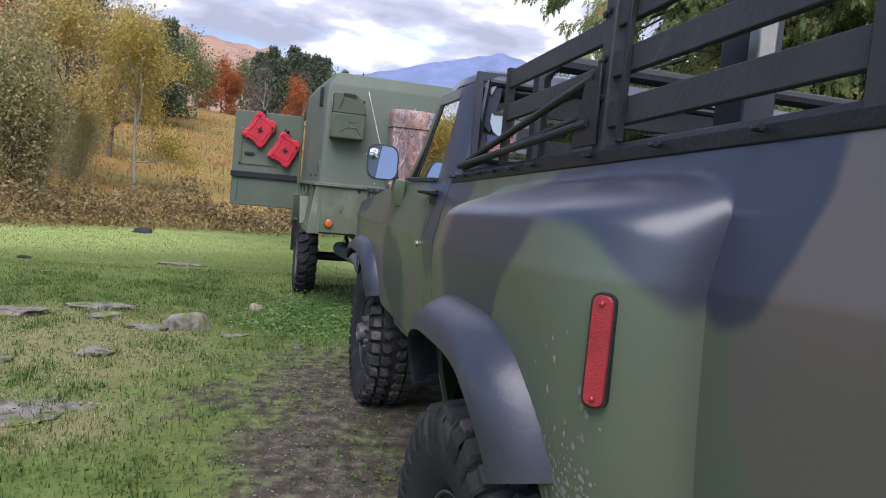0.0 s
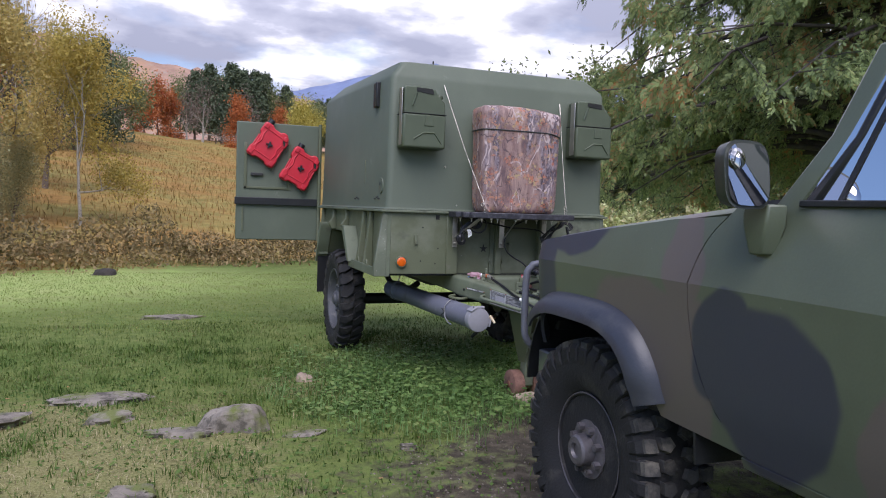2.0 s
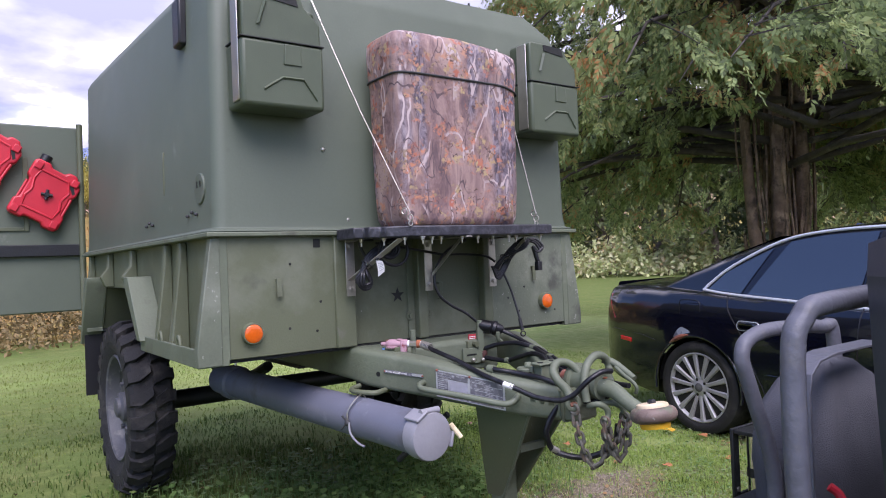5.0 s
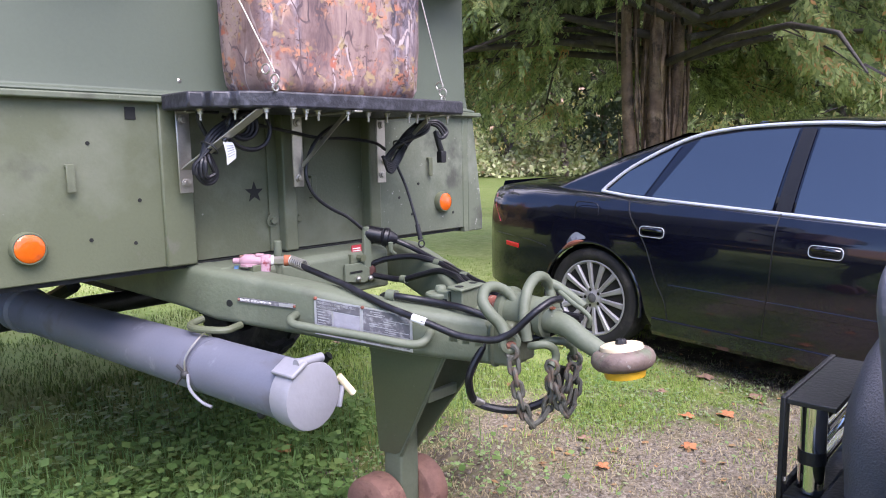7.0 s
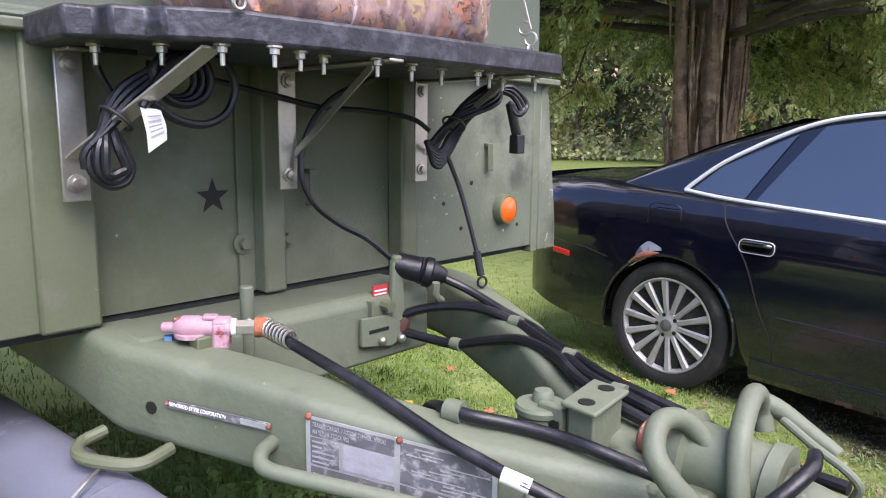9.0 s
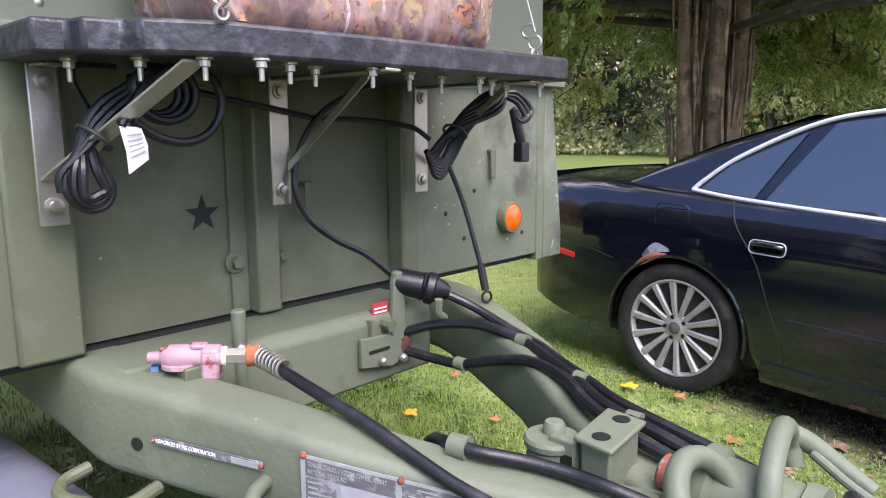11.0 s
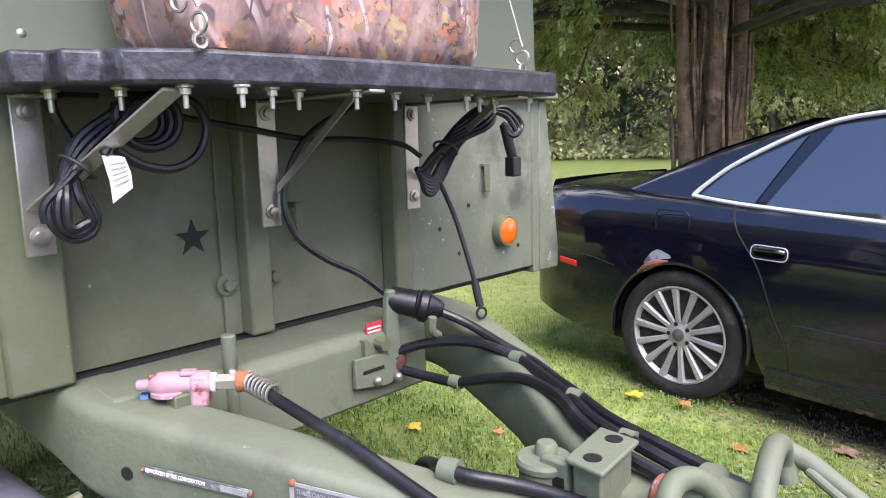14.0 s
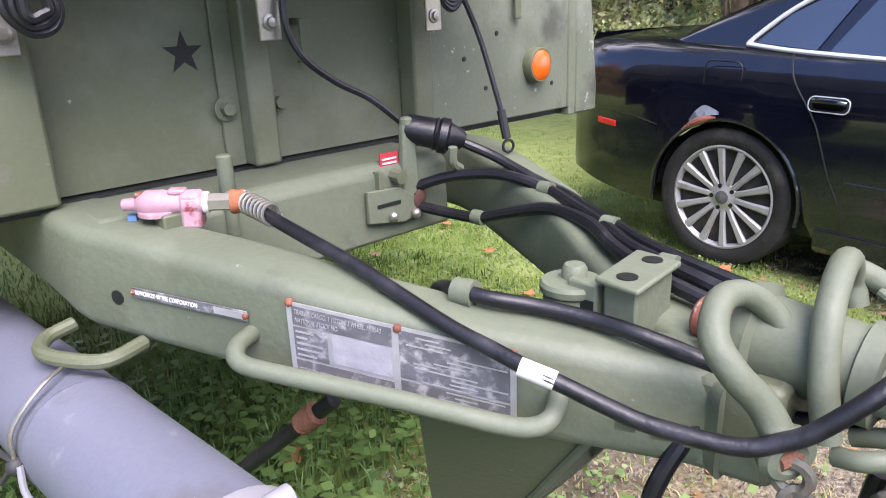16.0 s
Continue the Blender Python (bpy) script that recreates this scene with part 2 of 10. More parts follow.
def leaf_material(name, colors, rough=0.6, through=0.25):
    """Foliage: each leaf or clump takes one of the colours, with some light passing through."""
    mat = bpy.data.materials.new(name)
    mat.use_nodes = True
    nt = mat.node_tree
    nodes, links = nt.nodes, nt.links
    bsdf = nodes["Principled BSDF"]
    geo = nodes.new("ShaderNodeNewGeometry")
    ramp = nodes.new("ShaderNodeValToRGB")
    cr = ramp.color_ramp
    cr.elements[0].position, cr.elements[0].color = 0.0, (*colors[0], 1)
    cr.elements[1].position, cr.elements[1].color = 1.0, (*colors[-1], 1)
    for k, c in enumerate(colors[1:-1]):
        cr.elements.new((k + 1) / (len(colors) - 1)).color = (*c, 1)
    tc = nodes.new("ShaderNodeTexCoord")
    n = nodes.new("ShaderNodeTexNoise")
    n.inputs["Scale"].default_value, n.inputs["Detail"].default_value = 0.9, 3
    links.new(tc.outputs["Object"], n.inputs["Vector"])
    f = nodes.new("ShaderNodeMath")
    f.operation = "MULTIPLY_ADD"
    f.inputs[1].default_value = 0.55
    links.new(geo.outputs["Random Per Island"], f.inputs[0])
    mr = nodes.new("ShaderNodeMapRange")
    mr.inputs["From Min"].default_value, mr.inputs["From Max"].default_value = 0.3, 0.7
    mr.inputs["To Max"].default_value = 0.45
    links.new(n.outputs["Fac"], mr.inputs["Value"])
    links.new(mr.outputs[0], f.inputs[2])
    links.new(f.outputs[0], ramp.inputs[0])
    links.new(ramp.outputs["Color"], bsdf.inputs["Base Color"])
    bsdf.inputs["Roughness"].default_value = rough
    bsdf.inputs["Specular IOR Level"].default_value = 0.25
    if through:
        tl = nodes.new("ShaderNodeBsdfTranslucent")
        links.new(ramp.outputs["Color"], tl.inputs["Color"])
        ms = nodes.new("ShaderNodeMixShader")
        ms.inputs[0].default_value = through
        links.new(bsdf.outputs[0], ms.inputs[1])
        links.new(tl.outputs[0], ms.inputs[2])
        links.new(ms.outputs[0], nodes["Material Output"].inputs["Surface"])
    return mat


def blob_camo(name, base, layers, rough=0.42, wobble=0.075):
    """Sprayed camouflage: soft-edged patches, each an ellipse (y, z, half-length, half-height) on the truck's sides, with noise-worn outlines."""
    mat = material(name, base, rough, spots=[((0.30, 0.29, 0.26), 38, 0.69, 0.80)], grain=0.10, bump=0.04, fine=140, coat=0.35)
    mat.node_tree.nodes["Principled BSDF"].inputs["Coat Roughness"].default_value = 0.28
    nt = mat.node_tree
    nodes, links = nt.nodes, nt.links
    bsdf = nodes["Principled BSDF"]
    last = bsdf.inputs["Base Color"].links[0].from_socket
    tc = nodes.new("ShaderNodeTexCoord")
    nz = nodes.new("ShaderNodeTexNoise")
    nz.inputs["Scale"].default_value, nz.inputs["Detail"].default_value = 3.2, 2
    links.new(tc.outputs["Object"], nz.inputs["Vector"])
    sh = nodes.new("ShaderNodeVectorMath")
    sh.operation = "MULTIPLY_ADD"
    sh.inputs[1].default_value = (wobble * 2,) * 3
    links.new(nz.outputs["Color"], sh.inputs[0])
    links.new(tc.outputs["Object"], sh.inputs[2])
    for color, blobs in layers:
        top = None
        for y, z, a, b in blobs:
            vm = nodes.new("ShaderNodeVectorMath")
            vm.operation = "SUBTRACT"
            vm.inputs[1].default_value = (0, y + wobble, z + wobble)
            links.new(sh.outputs[0], vm.inputs[0])
            dv = nodes.new("ShaderNodeVectorMath")
            dv.operation = "DIVIDE"
            dv.inputs[1].default_value = (1e4, a, b)
            links.new(vm.outputs[0], dv.inputs[0])
            ln = nodes.new("ShaderNodeVectorMath")
            ln.operation = "LENGTH"
            links.new(dv.outputs[0], ln.inputs[0])
            if top is None:
                top = ln.outputs["Value"]
            else:
                mn = nodes.new("ShaderNodeMath")
                mn.operation = "MINIMUM"
                links.new(top, mn.inputs[0])
                links.new(ln.outputs["Value"], mn.inputs[1])
                top = mn.outputs[0]
        mr = nodes.new("ShaderNodeMapRange")
        mr.interpolation_type = "SMOOTHSTEP"
        mr.inputs["From Min"].default_value, mr.inputs["From Max"].default_value = 1.06, 0.94
        links.new(top, mr.inputs["Value"])
        mx = nodes.new("ShaderNodeMix")
        mx.data_type = "RGBA"
        links.new(mr.outputs[0], mx.inputs["Factor"])
        links.new(last, mx.inputs["A"])
        mx.inputs["B"].default_value = (*color, 1)
        last = mx.outputs["Result"]
    links.new(last, bsdf.inputs["Base Color"])
    return mat


def glass_material(name, tint, strength=1.0):
    """A thin pane: tinted see-through with real gloss."""
    mat = bpy.data.materials.new(name)
    mat.use_nodes = True
    nt = mat.node_tree
    nodes, links = nt.nodes, nt.links
    nodes.remove(nodes["Principled BSDF"])
    tr = nodes.new("ShaderNodeBsdfTransparent")
    tr.inputs[0].default_value = (*tint, 1)
    gl = nodes.new("ShaderNodeBsdfGlossy")
    gl.inputs["Roughness"].default_value = 0.015
    fr = nodes.new("ShaderNodeFresnel")
    fr.inputs["IOR"].default_value = 1.0 + 0.7 * strength
    ms = nodes.new("ShaderNodeMixShader")
    links.new(fr.outputs[0], ms.inputs[0])
    links.new(tr.outputs[0], ms.inputs[1])
    links.new(gl.outputs[0], ms.inputs[2])
    links.new(ms.outputs[0], nodes["Material Output"].inputs["Surface"])
    return mat


GREEN_FLECK = material("chipped_olive_paint", (0.112, 0.130, 0.090), 0.6, spots=[((0.18, 0.20, 0.15), 4, 0.52, 0.72), ((0.40, 0.40, 0.36), 42, 0.635, 0.70), ((0.06, 0.065, 0.05), 4.5, 0.60, 0.72)], grain=0.14, scale=4, bump=0.12, fine=90)
GREEN = material("olive_green_paint", (0.100, 0.113, 0.066), 0.52, spots=[((0.165, 0.18, 0.13), 2.0, 0.54, 0.72), ((0.30, 0.31, 0.27), 48, 0.69, 0.75), ((0.058, 0.062, 0.046), 3.0, 0.58, 0.74), ((0.125, 0.125, 0.095), 14, 0.62, 0.74)], grain=0.12, scale=2.5, bump=0.12, fine=120)
GREEN_WORN = material("worn_olive_paint", (0.115, 0.135, 0.090), 0.6, spots=[((0.165, 0.185, 0.13), 5, 0.54, 0.74), ((0.34, 0.34, 0.30), 42, 0.70, 0.76), ((0.065, 0.068, 0.05), 4.5, 0.58, 0.74), ((0.15, 0.115, 0.08), 9, 0.68, 0.76)], grain=0.14, scale=4, bump=0.12, fine=90)
SHELL = material("smooth_olive_gelcoat", (0.092, 0.113, 0.081), 0.58, spots=[((0.122, 0.143, 0.104), 1.2, 0.5, 0.75), ((0.20, 0.21, 0.18), 5, 0.66, 0.80), ((0.06, 0.07, 0.05), 2.6, 0.64, 0.80)], grain=0.08, scale=1.5, bump=0.05, fine=120)
CAN_GREEN = material("olive_plastic", (0.068, 0.086, 0.052), 0.45, grain=0.08, scale=8, bump=0.06, fine=200)
RUBBER = material("tyre_rubber", (0.011, 0.011, 0.012), 0.8, spots=[((0.075, 0.068, 0.06), 7, 0.52, 0.8)], grain=0.25, scale=14, bump=0.35, fine=90)
BLACK = material("black_paint", (0.010, 0.011, 0.013), 0.5, grain=0.25, scale=9, bump=0.2, fine=80)
BLACK_PLASTIC = material("black_plastic", (0.010, 0.010, 0.012), 0.45, grain=0.2, scale=12, bump=0.15, fine=150)
BLACK_WOOD = material("black_stained_board", (0.022, 0.022, 0.029), 0.45, spots=[((0.09, 0.09, 0.11), 25, 0.5, 0.75)], grain=0.3, scale=18, bump=0.22, fine=70)
HOSE = material("black_rubber_hose", (0.007, 0.007, 0.010), 0.40, spots=[((0.045, 0.045, 0.052), 12, 0.54, 0.8)], grain=0.2, scale=20, bump=0.1, fine=150)
STEEL = material("stainless_steel", (0.44, 0.42, 0.375), 0.36, metal=0.85, grain=0.15, scale=15, bump=0.05, fine=150)
CHROME = material("chrome", (0.75, 0.76, 0.78), 0.08, metal=1.0, grain=0.03, bump=0.0)
BELLOWS = material("rust_stained_rubber", (0.075, 0.030, 0.024), 0.7, grain=0.3, scale=40, bump=0.2)
RUST = material("rusty_iron", (0.17, 0.075, 0.045), 0.85, spots=[((0.28, 0.13, 0.07), 30, 0.5, 0.7)], grain=0.3, scale=20, bump=0.5, fine=120)
ROLLER = material("dusty_rust_brown_iron", (0.20, 0.105, 0.080), 0.85, spots=[((0.30, 0.17, 0.12), 9, 0.5, 0.7), ((0.12, 0.06, 0.045), 20, 0.55, 0.68)], grain=0.25, scale=14, bump=0.3)
RUST_PAINT = material("rust_primer", (0.20, 0.065, 0.04), 0.75, spots=[((0.30, 0.27, 0.22), 60, 0.58, 0.66)], grain=0.3, scale=20, bump=0.3)
GREY_TUBE = material("grey_plastic_pipe", (0.125, 0.132, 0.168), 0.42, spots=[((0.21, 0.215, 0.245), 14, 0.62, 0.74), ((0.085, 0.08, 0.08), 5, 0.56, 0.72)], grain=0.1, scale=5, bump=0.05, fine=140)
GREY_CAP = material("pale_grey_plastic", (0.24, 0.24, 0.265), 0.5, spots=[((0.25, 0.25, 0.26), 12, 0.55, 0.7)], grain=0.1, scale=9, bump=0.08)
RUST_RING = material("orange_rust", (0.34, 0.105, 0.045), 0.8, spots=[((0.18, 0.07, 0.04), 60, 0.5, 0.62)], grain=0.3, scale=40, bump=0.4)
RED_PLASTIC = material("red_plastic", (0.50, 0.02, 0.035), 0.38, grain=0.12, scale=9, bump=0.08, fine=140)
AMBER = material("amber_lens", (0.62, 0.105, 0.004), 0.25, grain=0.08, scale=60, bump=0.1, coat=0.5)
RED_LENS = material("red_lens", (0.30, 0.022, 0.03), 0.3, grain=0.15, scale=30, bump=0.2, fine=260, coat=0.2)
PINK = material("faded_pink_plastic", (0.36, 0.21, 0.25), 0.6, spots=[((0.42, 0.30, 0.33), 45, 0.52, 0.64), ((0.26, 0.05, 0.06), 30, 0.58, 0.66)], grain=0.1, scale=18)
WHITE = material("white_plastic", (0.75, 0.75, 0.74), 0.5, grain=0.05, scale=20)
CREAM = material("cream_plastic", (0.75, 0.62, 0.42), 0.5, spots=[((0.55, 0.42, 0.25), 20, 0.55, 0.75)], grain=0.08, scale=20)
YELLOW = material("yellow_plastic", (0.75, 0.42, 0.02), 0.45, spots=[((0.45, 0.25, 0.03), 25, 0.6, 0.75)], grain=0.08, scale=20)
ALU = material("data_plate_aluminium", (0.42, 0.43, 0.44), 0.4, metal=0.5, grain=0.12, scale=30, bump=0.05)
INK = material("dark_print", (0.03, 0.03, 0.03), 0.6, grain=0.2, scale=30)
TAG_PRINT = material("pale_grey_print", (0.32, 0.32, 0.34), 0.6, grain=0.1)
# black of stencils and straps, also the painted-in shade of holes, slots and gaps
STENCIL_HOLE_BLACK = material("black_stencil_and_hole_shade", (0.006, 0.007, 0.006), 0.6, grain=0.2, scale=30)

# ---- ground ----
# worn and stony stretches of the ground: middle and half-widths
WORN = ((1.0, 5.2, 1.1, 1.3), (1.45, 6.35, 0.7, 0.7), (0.4, 3.6, 0.5, 2.6), (2.4, 6.4, 1.4, 1.25), (1.7, 2.8, 1.3, 3.2), (4.5, 5.6, 0.85, 1.75), (2.35, 7.25, 0.75, 0.65), (4.25, 6.9, 0.42, 0.9), (4.35, 7.3, 0.35, 0.8))
STONY = ((2.55, 6.95, 0.85, 0.55), (3.3, 6.45, 0.75, 0.45), (4.2, 4.8, 1.2, 1.6), (2.75, 7.55, 0.35, 0.25))


def bare(x, y):
    """How bare of grass the drive beside the drawbar is, 0 to 1, with a green island in it."""
    w = min(math.hypot((x - a) / c, (y - b) / d) for a, b, c, d in STONY + WORN[6:]) + 0.45 * noise.noise((x * 2.1, y * 2.1, 21.0)) + 0.25 * noise.noise((x * 7, y * 7, 22.0))
    island = math.hypot((x - 3.12) / 0.42, (y - 7.22) / 0.30)
    return smoothstep(1.15, 0.75, w) * smoothstep(0.6, 1.1, island)


def ground_z(x, y):
    """Height of the land: flat round the vehicles, a drive that falls away beside the car, a meadow that rises to the woods."""
    z = -0.045 * (7.9 - y) * smoothstep(2.6, 3.7, x) * smoothstep(7.9, 7.6, y) if y > 2 else -0.26 * smoothstep(2.6, 3.7, x)
    z += 0.025 * noise.noise((x * 0.5, y * 0.5, 0.3)) * smoothstep(14, 9, abs(y - 6))
    d = y * 0.86 - x * 0.5
    if d > 17:
        z += 9.6 * min(1.0, max(0.0, (d - 18) / 66)) ** 1.15 + 0.7 * noise.noise((x * 0.05, y * 0.05, 1.7)) * smoothstep(18, 50, d)
    return z


def ground_material():
    """Mown lawn, worn earth and gravel, then tall dry meadow, blended by place with ragged edges."""
    mat = bpy.data.materials.new("lawn_earth_and_meadow")
    mat.use_nodes = True
    nt = mat.node_tree
    nodes, links = nt.nodes, nt.links
    bsdf = nodes["Principled BSDF"]
    tc = nodes.new("ShaderNodeTexCoord")
    P = tc.outputs["Object"]

    def noise_tex(scale, detail=6, rough=0.6):
        n = nodes.new("ShaderNodeTexNoise")
        n.inputs["Scale"].default_value, n.inputs["Detail"].default_value, n.inputs["Roughness"].default_value = scale, detail, rough
        links.new(P, n.inputs["Vector"])
        return n.outputs["Fac"]

    def ramp(fac, stops):
        r = nodes.new("ShaderNodeValToRGB")
        r.color_ramp.elements[0].position, r.color_ramp.elements[0].color = stops[0][0], (*stops[0][1], 1)
        r.color_ramp.elements[1].position, r.color_ramp.elements[1].color = stops[-1][0], (*stops[-1][1], 1)
        for p, c in stops[1:-1]:
            r.color_ramp.elements.new(p).color = (*c, 1)
        links.new(fac, r.inputs[0])
        return r.outputs["Color"]

    def math2(op, a, b):
        m = nodes.new("ShaderNodeMath")
        m.operation = op
        for k, q in enumerate((a, b)):
            if isinstance(q, (int, float)):
                m.inputs[k].default_value = q
            else:
                links.new(q, m.inputs[k])
        return m.outputs[0]

    def mapr(v, lo, hi, a=0.0, b=1.0):
        m = nodes.new("ShaderNodeMapRange")
        m.inputs["From Min"].default_value, m.inputs["From Max"].default_value = lo, hi
        m.inputs["To Min"].default_value, m.inputs["To Max"].default_value = a, b
        links.new(v, m.inputs["Value"])
        return m.outputs[0]

    def mix(f, a, b):
        m = nodes.new("ShaderNodeMix")
        m.data_type = "RGBA"
        links.new(f, m.inputs["Factor"])
        links.new(a, m.inputs["A"])
        links.new(b, m.inputs["B"])
        return m.outputs["Result"]

    def ellipse(x, y, a, b):
        s = nodes.new("ShaderNodeVectorMath")
        s.operation = "SUBTRACT"
        s.inputs[1].default_value = (x, y, 0)
        links.new(P, s.inputs[0])
        d = nodes.new("ShaderNodeVectorMath")
        d.operation = "DIVIDE"
        d.inputs[1].default_value = (a, b, 1e4)
        links.new(s.outputs[0], d.inputs[0])
        n = nodes.new("ShaderNodeVectorMath")
        n.operation = "LENGTH"
        links.new(d.outputs[0], n.inputs[0])
        return n.outputs["Value"]

    big, mid, small, tiny = noise_tex(0.35), noise_tex(1.7), noise_tex(9), noise_tex(70, 3)
    lawn = mix(mapr(mid, 0.35, 0.7), ramp(small, [(0.3, (0.069, 0.107, 0.024)), (0.7, (0.133, 0.185, 0.045))]), ramp(small, [(0.3, (0.107, 0.133, 0.036)), (0.7, (0.185, 0.211, 0.069))]))
    straw = ramp(tiny, [(0.35, (0.16, 0.13, 0.06)), (0.65, (0.38, 0.32, 0.17))])
    earth = ramp(small, [(0.3, (0.040, 0.034, 0.025)), (0.5, (0.085, 0.071, 0.052)), (0.62, (0.14, 0.118, 0.088)), (0.75, (0.21, 0.185, 0.145))])
    gravel = mix(mapr(mid, 0.40, 0.62), ramp(tiny, [(0.3, (0.09, 0.072, 0.05)), (0.5, (0.19, 0.160, 0.122)), (0.7, (0.33, 0.295, 0.24))]), ramp(tiny, [(0.3, (0.085, 0.070, 0.038)), (0.5, (0.165, 0.140, 0.080)), (0.7, (0.27, 0.235, 0.15))]))
    meadow = mix(mapr(big, 0.4, 0.62), ramp(mid, [(0.3, (0.196, 0.106, 0.034)), (0.7, (0.340, 0.208, 0.066))]), ramp(mid, [(0.3, (0.153, 0.140, 0.038)), (0.7, (0.306, 0.242, 0.081))]))
    ragged = math2("MULTIPLY", math2("SUBTRACT", math2("ADD", mid, small), 1.0), 2.2)
    worn = None
    for e in WORN:
        v = ellipse(*e)
        worn = v if worn is None else math2("MINIMUM", worn, v)
    f_earth = mapr(math2("ADD", worn, ragged), 1.15, 0.55)
    stony = None
    for e in STONY:
        v = ellipse(*e)
        stony = v if stony is None else math2("MINIMUM", stony, v)
    f_gravel = mapr(math2("ADD", stony, ragged), 1.1, 0.7)
    dry = None
    for e in ((-1.3, 6.3, 1.1, 1.5), (-2.2, 7.2, 1.5, 0.8), (0.3, 8.0, 0.5, 0.4), (-1.2, 4.6, 0.8, 0.5)):
        v = ellipse(*e)
        dry = v if dry is None else math2("MINIMUM", dry, v)
    f_dry = mapr(math2("ADD", dry, ragged), 1.2, 0.6, 0.0, 0.55)
    # paler, yellower lawn in two stretches, with sunlit brightness put into its colour
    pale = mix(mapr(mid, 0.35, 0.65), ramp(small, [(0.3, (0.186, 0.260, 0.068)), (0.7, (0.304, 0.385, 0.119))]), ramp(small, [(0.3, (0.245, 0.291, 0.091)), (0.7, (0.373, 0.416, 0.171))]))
    f_sunlit = mapr(math2("ADD", math2("MINIMUM", ellipse(6.5, 11.5, 5.0, 5.2), ellipse(-8.0, 15.5, 8.5, 4.0)), math2("MULTIPLY", ragged, 0.3)), 1.15, 0.80)
    col = mix(f_dry, mix(f_sunlit, lawn, pale), straw)
    col = mix(f_earth, col, earth)
    col = mix(f_gravel, col, gravel)
    sep = nodes.new("ShaderNodeSeparateXYZ")
    links.new(P, sep.inputs[0])
    edge = math2("SUBTRACT", math2("MULTIPLY", sep.outputs["Y"], 0.86), math2("MULTIPLY", sep.outputs["X"], 0.5))
    f_meadow = mapr(math2("ADD", edge, math2("MULTIPLY", ragged, 2.0)), 16.2, 17.4)
    col = mix(f_meadow, col, meadow)
    links.new(col, bsdf.inputs["Base Color"])
    bsdf.inputs["Roughness"].default_value = 0.95
    bsdf.inputs["Specular IOR Level"].default_value = 0.15
    bp = nodes.new("ShaderNodeBump")
    bp.inputs["Strength"].default_value, bp.inputs["Distance"].default_value = 0.7, 0.03
    links.new(math2("ADD", small, math2("MULTIPLY", tiny, 0.5)), bp.inputs["Height"])
    links.new(bp.outputs[0], bsdf.inputs["Normal"])
    return mat


def make_ground():
    def axis(c):
        near = [c + 0.25 * i for i in range(-32, 33)]
        far, step, p = [], 0.4, 8.0
        while p < 1500:
            p += step
            step *= 1.16
            far.append(p)
        return [c - p for p in reversed(far)] + near + [c + p for p in far]

    xs, ys = axis(1.0), axis(6.0)
    n = len(xs)
    verts = [(x, y, ground_z(x, y)) for y in ys for x in xs]
    faces = [(j * n + i, j * n + i + 1, (j + 1) * n + i + 1, (j + 1) * n + i) for j in range(len(ys) - 1) for i in range(n - 1)]
    g = Geo().add(verts, faces)
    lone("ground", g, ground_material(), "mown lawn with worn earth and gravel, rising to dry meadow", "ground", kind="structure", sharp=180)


make_ground()

# ---- the cargo trailer ----
TX0, TX1, TY0, TY1 = 0.68, 2.55, 7.70, 10.40     # the tub's sides, front and tail
TZ0, TZ1 = 0.90, 1.385                          # its floor and rim
GREY_PRINT = material("worn_grey_print", (0.10, 0.10, 0.11), 0.5, spots=[((0.30, 0.30, 0.31), 60, 0.5, 0.65)], grain=0.2, scale=40)
trailer = thing("cargo_trailer", (1.6, 8.6, 0), "olive military cargo trailer with camper top, rear gate swung open", "trailer")


